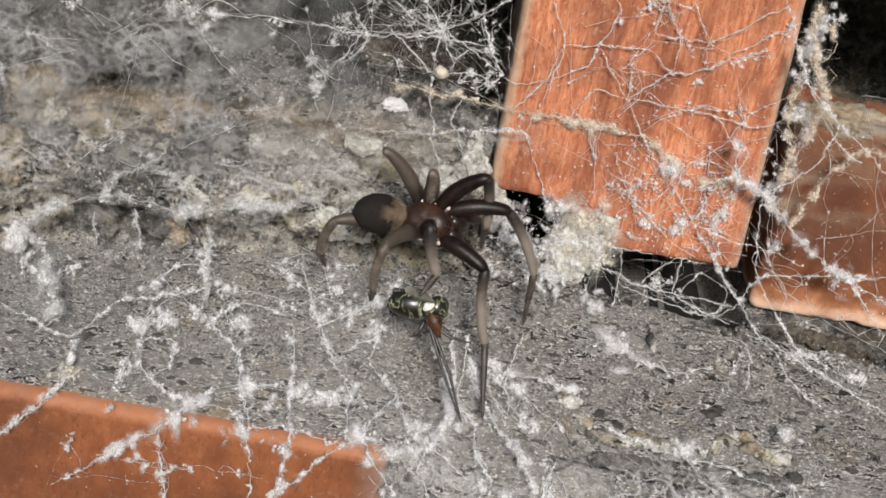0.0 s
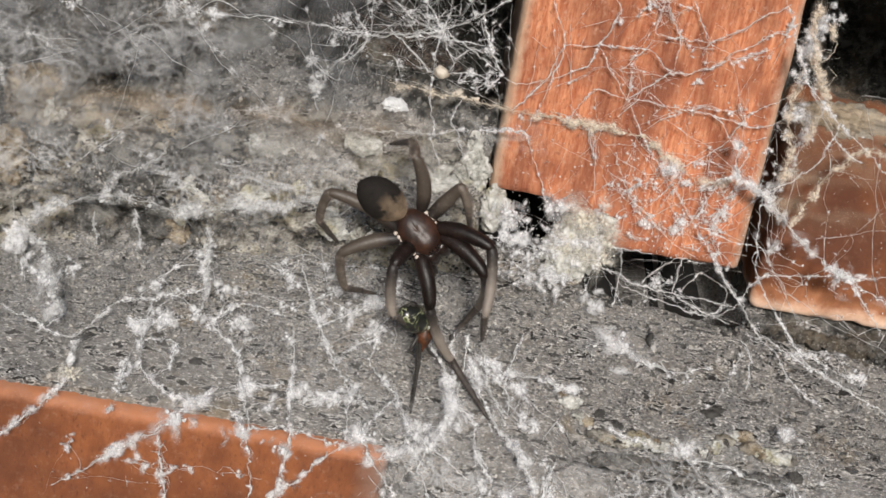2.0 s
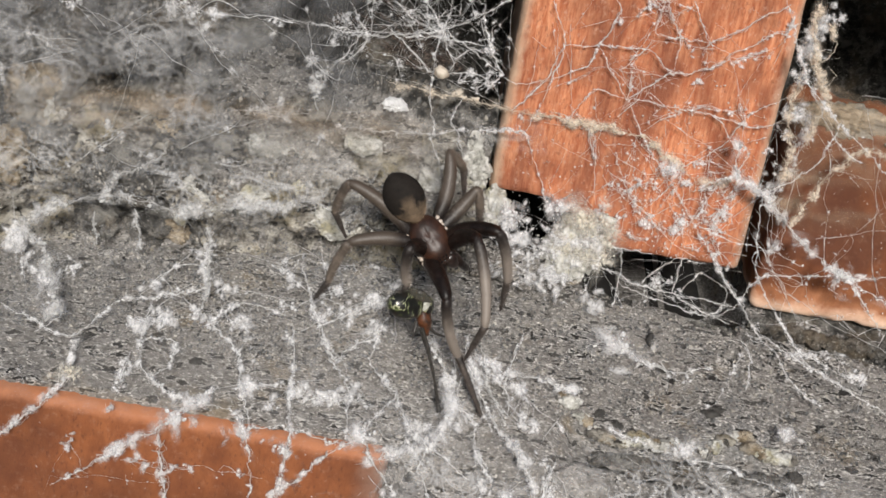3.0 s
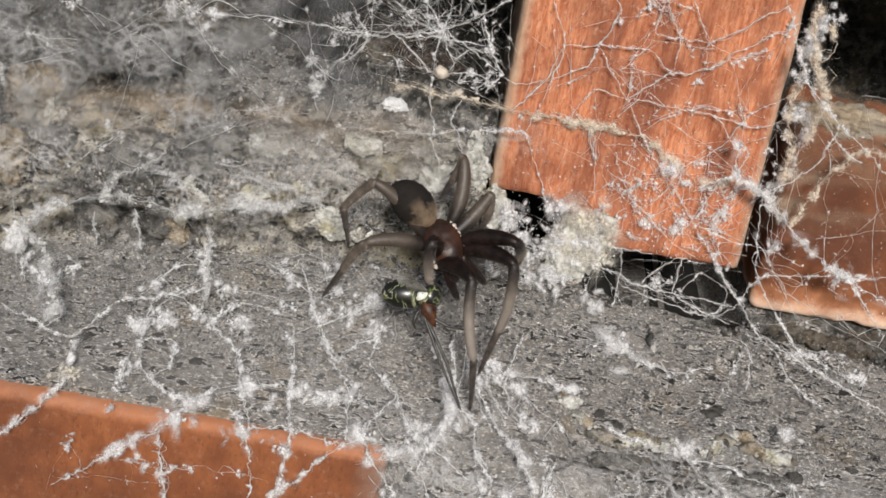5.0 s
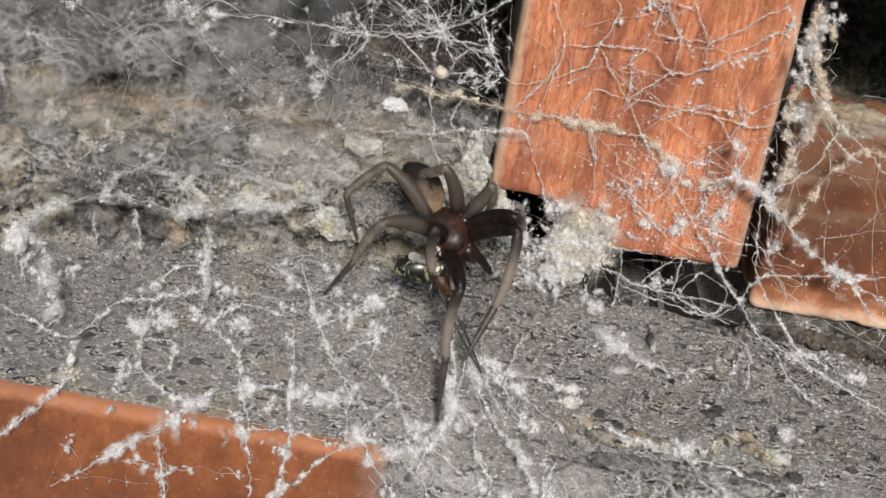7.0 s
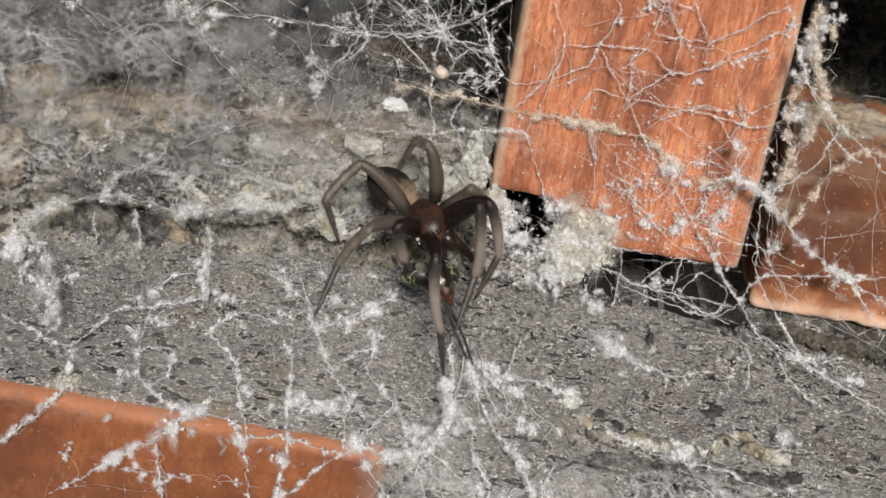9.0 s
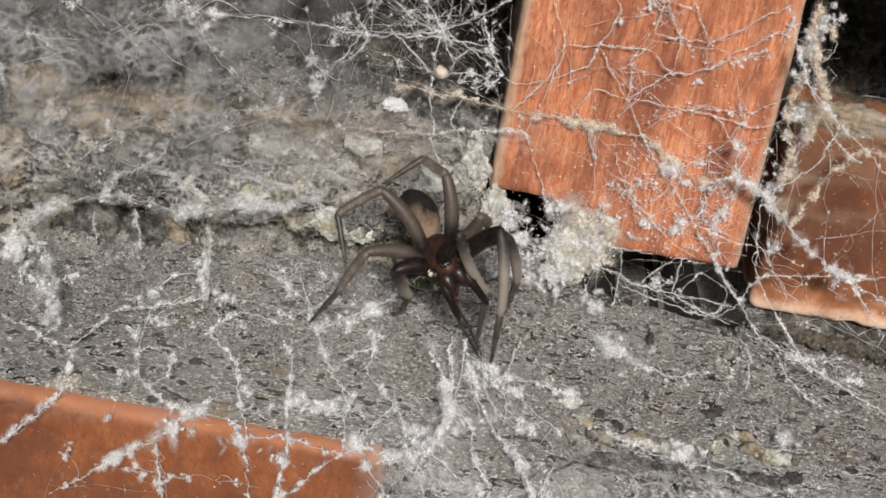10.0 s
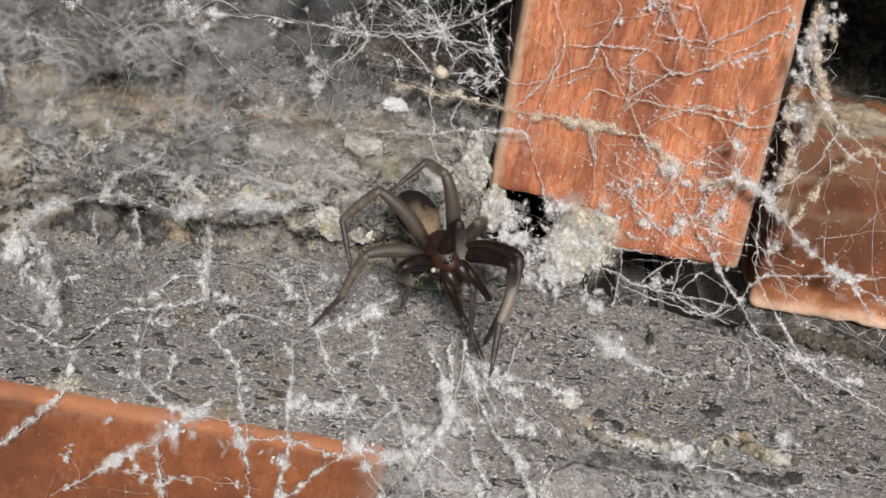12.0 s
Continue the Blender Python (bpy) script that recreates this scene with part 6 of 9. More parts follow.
    walk(PREY, [
        (0.00, mm(-2.71, -34.51, 4.08, 65.0, -1.8, 0.8)), (0.25, mm(-3.67, -34.47, 4.16, 65.0, 2.4, 9.9)), (0.50, mm(-4.63, -34.43, 4.25, 65.8, 6.6, 19.0)),
        (0.80, mm(-3.74, -32.64, -1.38, 81.3, 25.5, 47.8)), (1.00, mm(-3.70, -32.73, -1.56, 84.3, 27.9, 47.5)), (1.25, mm(-2.83, -32.51, -1.10, 85.4, 28.8, 47.4)),
        (1.50, mm(-1.99, -32.24, -0.52, 85.8, 29.1, 47.3)), (1.75, mm(-2.08, -32.17, -0.36, 85.4, 28.8, 47.4)), (2.00, mm(-2.27, -32.08, -0.18, 84.3, 27.9, 47.5)),
        (2.25, mm(-3.54, -31.88, 1.43, 81.1, 25.3, 47.8)), (2.50, mm(-4.65, -33.54, 3.79, 76.9, 21.8, 48.6)), (2.75, mm(-4.28, -34.52, 4.07, 72.4, 18.1, 46.9)),
        (3.00, mm(-3.93, -34.60, 3.88, 69.3, 14.8, 43.5)), (3.50, mm(-3.97, -34.51, 4.08, 66.7, 10.3, 33.0)), (4.00, mm(-4.06, -34.29, 4.55, 65.0, 4.7, 21.0)),
        (4.50, mm(-4.17, -34.03, 5.10, 64.6, -1.1, 9.2)), (5.00, mm(-4.25, -33.82, 5.55, 64.9, -4.5, 2.1)), (5.50, mm(-4.41, -33.70, 5.81, 64.9, -4.5, 2.1)),
        (5.75, mm(-3.93, -33.80, 5.60, 64.9, -5.4, 2.5)), (6.00, mm(-3.18, -33.88, 5.43, 64.8, -7.2, 3.4)), (6.25, mm(-3.10, -32.16, 7.94, 69.5, -10.9, 5.1)),
        (6.50, mm(-3.20, -30.44, 10.43, 74.2, -13.6, 6.5)), (6.75, mm(-3.04, -30.12, 9.94, 74.5, -11.3, 5.4)), (7.00, mm(-2.87, -29.83, 9.38, 74.7, -9.1, 4.3)),
        (7.45, mm(-2.37, -28.76, 8.72, 76.2, -9.1, 4.3)), (7.90, mm(-1.67, -27.64, 8.17, 79.7, -9.1, 4.3)), (8.35, mm(-1.02, -26.52, 7.60, 83.1, -9.1, 4.3)),
        (8.80, mm(-0.71, -25.48, 6.88, 84.7, -9.1, 4.3)), (9.00, mm(-1.60, -25.86, 5.93, 84.9, -4.5, 2.1)), (9.25, mm(-0.95, -25.80, 5.86, 88.7, -4.5, 2.1)),
        (9.50, mm(-0.31, -25.71, 5.87, 94.9, -4.5, 2.1)), (9.75, mm(-0.52, -25.65, 5.80, 101.2, -4.5, 2.1)), (10.00, mm(-0.73, -25.60, 5.73, 104.9, -4.5, 2.1)),
        (10.25, mm(-0.73, -25.53, 5.70, 104.9, -4.5, 2.1)), (10.50, mm(-0.73, -25.46, 5.67, 104.9, -4.5, 2.1)), (11.60, mm(-0.73, -25.15, 5.51, 104.9, -4.5, 2.1)),
        (11.80, mm(-0.44, -25.03, 5.63, 102.4, -4.5, 2.1)), (12.00, mm(-0.14, -24.90, 5.75, 99.9, -4.5, 2.1)),
    ])
    walk(LEGS["L1"]["femur"], [
        (0.00, mm(2.60, -2.50, -0.60, -42.4, -5.0, -18.9)), (0.25, mm(2.60, -2.50, -0.60, -42.2, -13.9, -20.0)), (0.50, mm(2.60, -2.50, -0.60, -40.3, -30.3, -25.2)),
        (0.80, mm(2.60, -2.50, -0.60, -36.7, -53.7, -30.5)), (1.00, mm(2.60, -2.50, -0.60, -36.4, -46.6, -30.9)), (1.25, mm(2.60, -2.50, -0.60, -36.8, -30.0, -30.2)),
        (1.50, mm(2.60, -2.50, -0.60, -37.1, -4.7, -29.0)), (1.75, mm(2.60, -2.50, -0.60, -37.0, -4.3, -30.8)), (2.00, mm(2.60, -2.50, -0.60, -37.0, -4.0, -30.9)),
        (2.25, mm(2.60, -2.50, -0.60, -37.3, -3.9, -25.9)), (2.50, mm(2.60, -2.50, -0.60, -37.7, -3.7, -20.6)), (2.75, mm(2.60, -2.50, -0.60, -39.7, -29.8, -13.8)),
        (3.00, mm(2.60, -2.50, -0.60, -44.7, -39.7, -5.2)), (3.50, mm(2.60, -2.50, -0.60, -50.2, -39.3, 3.6)), (4.00, mm(2.60, -2.50, -0.60, -57.3, -41.1, 14.4)),
        (4.50, mm(2.60, -2.50, -0.60, -63.4, -41.4, 23.8)), (5.00, mm(2.60, -2.50, -0.60, -65.5, -39.5, 27.0)), (5.50, mm(2.60, -2.50, -0.60, -63.8, -35.2, 24.2)),
        (5.75, mm(2.60, -2.50, -0.60, -62.9, -38.1, 22.7)), (6.00, mm(2.60, -2.50, -0.60, -60.5, -42.6, 18.9)), (6.25, mm(2.60, -2.50, -0.60, -48.6, -28.0, -1.3)),
        (6.50, mm(2.60, -2.50, -0.60, -45.3, -0.2, -14.3)), (6.75, mm(2.60, -2.50, -0.60, -46.0, -16.1, -9.9)), (7.00, mm(2.60, -2.50, -0.60, -47.7, -28.5, -5.4)),
        (7.45, mm(2.60, -2.50, -0.60, -47.6, -30.5, -5.6)), (7.90, mm(2.60, -2.50, -0.60, -47.5, -36.9, -5.8)), (8.35, mm(2.60, -2.50, -0.60, -47.7, -42.2, -5.5)),
        (8.80, mm(2.60, -2.50, -0.60, -48.0, -43.0, -5.0)), (9.00, mm(2.60, -2.50, -0.60, -51.7, -39.7, 0.6)), (9.25, mm(2.60, -2.50, -0.60, -78.3, -51.7, 37.0)),
        (9.50, mm(2.60, -2.50, -0.60, -114.9, -48.2, 83.7)), (9.75, mm(2.60, -2.50, -0.60, -115.1, -45.9, 84.0)), (10.00, mm(2.60, -2.50, -0.60, -111.1, -45.9, 78.4)),
        (10.25, mm(2.60, -2.50, -0.60, -111.3, -47.1, 78.6)), (10.50, mm(2.60, -2.50, -0.60, -111.4, -48.3, 78.8)), (11.60, mm(2.60, -2.50, -0.60, -111.4, -48.3, 78.8)),
        (11.80, mm(2.60, -2.50, -0.60, -116.8, -47.2, 86.1)), (12.00, mm(2.60, -2.50, -0.60, -122.4, -45.1, 93.9)),
    ])
    walk(LEGS["L1"]["tibia"], [
        (0.00, mm(12.62, -5.92, 0.32, 63.2, 25.1, -78.1)), (0.25, mm(12.29, -6.04, 1.95, 64.8, 27.1, -74.5)), (0.50, mm(10.90, -6.40, 4.76, 68.7, 27.6, -66.0)),
        (0.80, mm(8.02, -5.69, 7.97, 76.7, -1.7, -32.1)), (1.00, mm(8.86, -6.24, 7.13, 77.4, 11.1, -23.4)), (1.25, mm(10.55, -7.13, 4.71, 78.9, 20.3, -18.1)),
        (1.50, mm(11.86, -7.64, 0.26, 79.4, 24.4, -16.7)), (1.75, mm(11.70, -7.93, 0.20, 78.5, 32.3, -18.6)), (2.00, mm(11.69, -7.95, 0.14, 78.4, 39.1, -18.8)),
        (2.25, mm(12.13, -7.14, 0.12, 80.1, 38.7, -16.1)), (2.50, mm(12.52, -6.23, 0.09, 81.2, 36.8, -14.2)), (2.75, mm(11.55, -4.70, 4.68, 79.9, 40.4, -16.4)),
        (3.00, mm(10.74, -3.24, 6.19, 77.1, 42.4, -20.5)), (3.50, mm(10.80, -1.99, 6.14, 74.1, 42.3, -25.0)), (4.00, mm(10.35, -0.51, 6.39, 71.7, 37.4, -28.7)),
        (4.50, mm(9.89, 0.71, 6.43, 70.7, 30.0, -30.7)), (5.00, mm(9.91, 1.22, 6.16, 70.3, 26.0, -31.4)), (5.50, mm(10.52, 1.06, 5.52, 69.9, 28.9, -32.3)),
        (5.75, mm(10.31, 0.72, 5.96, 66.7, 50.1, -37.2)), (6.00, mm(9.99, 0.04, 6.60, 61.1, 63.6, -43.9)), (6.25, mm(11.98, -2.71, 4.38, 53.6, 58.9, -52.5)),
        (6.50, mm(12.90, -5.13, -0.57, 51.0, 50.2, -55.6)), (6.75, mm(12.66, -4.26, 2.34, 53.1, 45.6, -52.8)), (7.00, mm(11.89, -3.39, 4.47, 53.8, 42.8, -51.8)),
        (7.45, mm(11.71, -3.40, 4.80, 55.6, 39.1, -49.0)), (7.90, mm(11.05, -3.37, 5.78, 60.5, 18.3, -39.0)), (8.35, mm(10.43, -3.26, 6.54, 61.2, 20.9, -37.0)),
        (8.80, mm(10.34, -3.18, 6.64, 61.3, 23.1, -36.7)), (9.00, mm(10.78, -2.41, 6.19, 55.4, 49.1, -46.5)), (9.25, mm(7.86, 1.47, 7.73, 49.5, 70.5, -53.2)),
        (9.50, mm(3.38, 4.54, 7.32, 55.6, 80.8, -46.9)), (9.75, mm(3.38, 4.85, 7.03, 77.0, 80.2, -25.2)), (10.00, mm(4.08, 4.74, 7.03, 84.0, 79.3, -18.1)),
        (10.25, mm(4.03, 4.59, 7.18, 80.6, 80.1, -21.5)), (10.50, mm(3.97, 4.44, 7.33, 76.7, 80.8, -25.5)), (11.60, mm(3.97, 4.44, 7.33, 76.7, 80.8, -25.5)),
        (11.80, mm(3.09, 4.71, 7.19, 58.3, 77.5, -44.2)), (12.00, mm(2.09, 4.98, 6.93, 49.6, 73.0, -53.2)),
    ])
    walk(LEGS["L1"]["metatarsus"], [
        (0.00, mm(15.44, -19.27, -6.07, 28.3, 1.8, -77.2)), (0.25, mm(15.88, -18.96, -4.91, 28.6, 2.0, -70.4)), (0.50, mm(16.34, -18.60, -2.22, 29.0, 2.0, -59.4)),
        (0.80, mm(20.78, -13.69, 8.41, 29.0, -1.8, -26.9)), (1.00, mm(22.44, -12.11, 4.23, 30.8, 25.6, -18.6)), (1.25, mm(23.98, -11.53, -0.53, 32.7, 12.7, -12.8)),
        (1.50, mm(25.01, -11.59, -5.95, 32.6, -15.1, -8.8)), (1.75, mm(23.77, -11.98, -7.86, 32.6, -22.2, -8.6)), (2.00, mm(22.76, -11.73, -9.36, 33.0, -28.1, -9.6)),
        (2.25, mm(23.43, -10.40, -9.31, 31.5, -22.2, -6.1)), (2.50, mm(24.23, -9.20, -8.92, 30.4, -13.3, -2.5)), (2.75, mm(22.57, -7.94, -5.08, 30.5, 10.0, -6.3)),
        (3.00, mm(21.17, -7.14, -3.97, 29.4, 16.5, -11.4)), (3.50, mm(20.91, -6.71, -4.00, 26.8, 23.8, -18.7)), (4.00, mm(20.84, -6.26, -2.77, 22.5, 35.9, -27.3)),
        (4.50, mm(21.12, -5.95, -1.10, 16.5, 48.9, -36.1)), (5.00, mm(21.47, -5.84, -0.44, 11.3, 55.7, -42.7)), (5.50, mm(21.67, -5.99, -1.76, 8.3, 58.1, -46.3)),
        (5.75, mm(18.01, -5.12, -5.60, 9.9, 51.3, -44.4)), (6.00, mm(14.82, -4.60, -6.90, 9.3, 48.7, -45.1)), (6.25, mm(16.73, -8.88, -8.52, 8.2, 47.6, -46.6)),
        (6.50, mm(18.36, -13.09, -12.14, 9.8, 39.5, -44.3)), (6.75, mm(19.03, -12.65, -8.43, 7.9, 43.5, -47.1)), (7.00, mm(18.73, -12.07, -5.77, 9.0, 39.6, -45.4)),
        (7.45, mm(19.39, -12.22, -4.70, 9.5, 49.3, -44.8)), (7.90, mm(22.18, -12.36, 1.06, 12.0, 55.1, -41.6)), (8.35, mm(21.68, -11.73, 1.18, 20.1, 36.1, -30.5)),
        (8.80, mm(21.46, -11.46, 0.73, 22.1, 25.4, -26.6)), (9.00, mm(17.58, -9.57, -5.20, -19.3, 70.2, -77.1)), (9.25, mm(10.87, -2.55, -6.47, -36.8, 64.8, -96.0)),
        (9.50, mm(5.03, 2.78, -7.56, -33.1, 61.7, -91.8)), (9.75, mm(5.70, 3.76, -7.82, -32.8, 61.4, -91.4)), (10.00, mm(6.75, 3.87, -7.77, -32.6, 61.3, -91.3)),
        (10.25, mm(6.45, 3.64, -7.66, -29.9, 61.3, -88.1)), (10.50, mm(6.14, 3.40, -7.55, -27.1, 61.2, -85.0)), (11.60, mm(6.14, 3.40, -7.55, -27.1, 61.2, -85.0)),
        (11.80, mm(5.43, 2.43, -7.52, -20.3, 61.5, -77.2)), (12.00, mm(4.74, 1.45, -7.48, -13.0, 61.1, -68.9)),
    ])
    walk(LEGS["L2"]["femur"], [
        (0.00, mm(1.00, -2.50, -0.60, -112.4, -76.7, 62.5)), (0.25, mm(1.00, -2.50, -0.60, -87.6, -79.7, 37.3)), (0.50, mm(1.00, -2.50, -0.60, -46.9, -84.1, -3.8)),
        (0.80, mm(1.00, -2.50, -0.60, 47.1, -52.0, -99.8)), (1.00, mm(1.00, -2.50, -0.60, 43.6, -45.7, -95.2)), (1.25, mm(1.00, -2.50, -0.60, 46.3, -47.3, -98.9)),
        (1.50, mm(1.00, -2.50, -0.60, 50.0, -48.3, -103.9)), (1.75, mm(1.00, -2.50, -0.60, 45.3, -48.5, -97.6)), (2.00, mm(1.00, -2.50, -0.60, 39.5, -49.7, -90.0)),
        (2.25, mm(1.00, -2.50, -0.60, 52.9, -57.0, -106.6)), (2.50, mm(1.00, -2.50, -0.60, 70.2, -58.0, -127.1)), (2.75, mm(1.00, -2.50, -0.60, 72.2, -65.5, -129.3)),
        (3.00, mm(1.00, -2.50, -0.60, 80.5, -73.1, -138.1)), (3.50, mm(1.00, -2.50, -0.60, 92.6, -79.2, -150.6)), (4.00, mm(1.00, -2.50, -0.60, 124.3, -82.4, 177.3)),
        (4.50, mm(1.00, -2.50, -0.60, 158.5, -82.4, 142.8)), (5.00, mm(1.00, -2.50, -0.60, -178.8, -82.8, 120.0)), (5.50, mm(1.00, -2.50, -0.60, -130.3, -84.6, 71.2)),
        (5.75, mm(1.00, -2.50, -0.60, 161.0, -85.7, 140.1)), (6.00, mm(1.00, -2.50, -0.60, 117.4, -80.5, -176.0)), (6.25, mm(1.00, -2.50, -0.60, 143.2, -60.4, 157.0)),
        (6.50, mm(1.00, -2.50, -0.60, 144.5, -22.0, 155.1)), (6.75, mm(1.00, -2.50, -0.60, 149.9, -62.9, 147.7)), (7.00, mm(1.00, -2.50, -0.60, 162.8, -84.7, 134.5)),
        (7.45, mm(1.00, -2.50, -0.60, -150.3, -83.2, 87.4)), (7.90, mm(1.00, -2.50, -0.60, -128.4, -76.7, 65.2)), (8.35, mm(1.00, -2.50, -0.60, -120.8, -72.9, 57.3)),
        (8.80, mm(1.00, -2.50, -0.60, -111.2, -78.4, 47.4)), (9.00, mm(1.00, -2.50, -0.60, 20.4, -72.0, -85.6)), (9.25, mm(1.00, -2.50, -0.60, 10.5, -79.6, -75.3)),
        (9.50, mm(1.00, -2.50, -0.60, -61.2, -80.1, -2.8)), (9.75, mm(1.00, -2.50, -0.60, -6.3, -63.5, -59.7)), (10.00, mm(1.00, -2.50, -0.60, 15.5, -36.6, -87.1)),
        (10.25, mm(1.00, -2.50, -0.60, 19.2, -24.7, -94.3)), (10.50, mm(1.00, -2.50, -0.60, 21.7, -13.5, -102.0)), (11.60, mm(1.00, -2.50, -0.60, 21.7, -13.5, -102.0)),
        (11.80, mm(1.00, -2.50, -0.60, 14.9, -32.4, -84.9)), (12.00, mm(1.00, -2.50, -0.60, 9.2, -40.9, -75.3)),
    ])
    walk(LEGS["L2"]["tibia"], [
        (0.00, mm(1.81, -0.94, 6.81, 66.9, 28.1, -71.6)), (0.25, mm(2.09, -1.67, 6.89, 65.1, 31.0, -75.3)), (0.50, mm(1.79, -2.55, 6.97, 63.4, 33.3, -78.4)),
        (0.80, mm(0.20, -7.12, 5.40, 83.7, 32.7, -42.1)), (1.00, mm(0.51, -7.80, 4.85, 91.2, 1.8, -17.9)), (1.25, mm(0.20, -7.60, 5.00, 90.6, 13.3, -22.7)),
        (1.50, mm(-0.22, -7.41, 5.09, 87.9, 18.8, -32.4)), (1.75, mm(0.33, -7.50, 5.10, 85.8, 18.3, -39.1)), (2.00, mm(1.00, -7.43, 5.20, 84.8, 14.8, -42.6)),
        (2.25, mm(-0.18, -6.47, 5.79, 85.2, -3.4, -38.9)), (2.50, mm(-1.43, -5.72, 5.86, 84.9, -3.3, -34.8)), (2.75, mm(-1.00, -4.95, 6.33, 84.9, 21.6, -34.7)),
        (3.00, mm(-0.65, -3.98, 6.68, 83.4, 45.9, -37.5)), (3.50, mm(-0.24, -3.20, 6.88, 82.1, 49.1, -39.1)), (4.00, mm(-0.01, -2.45, 6.95, 81.1, 50.4, -40.5)),
        (4.50, mm(0.20, -1.89, 6.95, 80.1, 51.1, -41.8)), (5.00, mm(0.52, -1.67, 6.95, 78.3, 52.7, -44.1)), (5.50, mm(1.23, -1.82, 6.98, 75.7, 55.0, -47.3)),
        (5.75, mm(0.56, -2.13, 6.99, 76.3, 56.7, -46.5)), (6.00, mm(-0.26, -2.59, 6.91, 76.9, 58.2, -45.9)), (6.25, mm(-2.47, -1.03, 6.02, 76.7, 46.7, -46.1)),
        (6.50, mm(-5.41, 0.47, 2.25, 75.3, 38.0, -48.2)), (6.75, mm(-1.93, -0.65, 6.18, 77.1, 42.2, -45.4)), (7.00, mm(0.51, -2.00, 6.98, 77.2, 51.2, -45.3)),
        (7.45, mm(1.04, -1.60, 6.96, 74.1, 55.1, -49.2)), (7.90, mm(1.74, -0.91, 6.81, 68.4, 61.1, -55.9)), (8.35, mm(2.21, -0.62, 6.68, 61.4, 66.6, -63.6)),
        (8.80, mm(2.03, -1.38, 6.86, 57.4, 70.2, -67.9)), (9.00, mm(1.18, -4.85, 6.64, 57.5, 71.7, -67.8)), (9.25, mm(1.35, -3.83, 6.89, 42.9, 62.1, -83.6)),
        (9.50, mm(2.31, -2.56, 6.90, 37.1, 52.6, -90.5)), (9.75, mm(2.72, -5.44, 6.21, 20.1, 69.6, -109.6)), (10.00, mm(1.31, -8.61, 3.94, -37.8, 81.9, -168.8)),
        (10.25, mm(0.48, -9.40, 2.58, -55.6, 81.6, 173.2)), (10.50, mm(-0.54, -9.74, 1.18, -57.2, 81.1, 171.6)), (11.60, mm(-0.54, -9.74, 1.18, -57.2, 81.1, 171.6)),
        (11.80, mm(1.57, -8.90, 3.48, -51.5, 73.8, 177.4)), (12.00, mm(2.46, -8.07, 4.39, -48.6, 66.9, -179.5)),
    ])
    walk(LEGS["L2"]["metatarsus"], [
        (0.00, mm(4.50, -9.01, 2.27, 51.1, -3.2, -113.2)), (0.25, mm(4.19, -9.66, 1.92, 51.4, 37.3, -112.3)), (0.50, mm(3.40, -10.45, 1.68, 73.1, 60.3, -84.3)),
        (0.80, mm(6.22, -12.56, 0.18, 120.7, 25.9, -20.9)), (1.00, mm(9.68, -10.76, 4.53, 121.7, 44.7, -19.2)), (1.25, mm(8.85, -11.23, 2.79, 128.9, 29.5, -7.5)),
        (1.50, mm(7.49, -12.30, 1.98, 130.9, -5.3, 1.8)), (1.75, mm(7.43, -13.28, 2.08, 131.6, 16.1, 9.0)), (2.00, mm(7.86, -13.74, 2.74, 134.7, 25.1, 17.8)),
        (2.25, mm(7.31, -12.51, 6.36, 132.4, 31.3, 12.9)), (2.50, mm(6.47, -11.21, 6.41, 125.2, 30.4, -1.1)), (2.75, mm(6.37, -10.05, 2.78, 106.2, 49.9, -29.9)),
        (3.00, mm(4.68, -8.07, -0.23, 87.7, 27.8, -58.5)), (3.50, mm(4.65, -7.19, -0.41, 84.4, 26.3, -65.7)), (4.00, mm(4.67, -6.44, -0.48, 84.9, 46.2, -64.8)),
        (4.50, mm(4.71, -5.93, -0.55, 90.3, 64.4, -58.4)), (5.00, mm(4.72, -5.73, -0.71, 93.6, 73.2, -54.9)), (5.50, mm(4.97, -5.89, -0.92, 83.8, 74.9, -65.0)),
        (5.75, mm(4.20, -5.97, -1.06, 76.2, 78.4, -72.9)), (6.00, mm(3.28, -6.23, -1.28, 41.8, 84.8, -107.5)), (6.25, mm(2.12, -5.79, -1.00, 108.7, 50.7, -38.9)),
        (6.50, mm(-0.35, -5.19, -3.69, 111.3, 20.1, -34.6)), (6.75, mm(3.09, -5.73, -0.29, 106.6, 43.4, -43.4)), (7.00, mm(4.76, -6.30, -0.53, 57.6, 76.4, -97.0)),
        (7.45, mm(4.65, -5.78, -0.94, 49.5, 76.4, -105.3)), (7.90, mm(4.35, -4.77, -1.63, 43.8, 77.3, -111.1)), (8.35, mm(3.91, -4.05, -2.17, 38.8, 79.3, -116.2)),
        (8.80, mm(3.26, -4.40, -2.21, 29.8, 82.5, -125.4)), (9.00, mm(2.32, -7.65, -2.51, 104.5, 88.0, -50.5)), (9.25, mm(1.85, -8.32, -1.63, 7.9, 71.0, -147.5)),
        (9.50, mm(2.25, -8.42, -0.76, 10.6, 56.5, -144.5)), (9.75, mm(1.59, -8.61, -2.82, 25.3, 54.0, -126.7)), (10.00, mm(-0.02, -8.87, -5.61, 35.4, 50.5, -113.9)),
        (10.25, mm(-0.91, -9.23, -6.96, 35.2, 47.8, -114.1)), (10.50, mm(-2.01, -9.52, -8.34, 35.4, 46.6, -113.9)), (11.60, mm(-2.01, -9.52, -8.34, 35.4, 46.6, -113.9)),
        (11.80, mm(-1.11, -8.78, -5.78, 48.5, 46.3, -95.8)), (12.00, mm(-1.32, -8.10, -4.48, 64.2, 38.2, -72.7)),
    ])
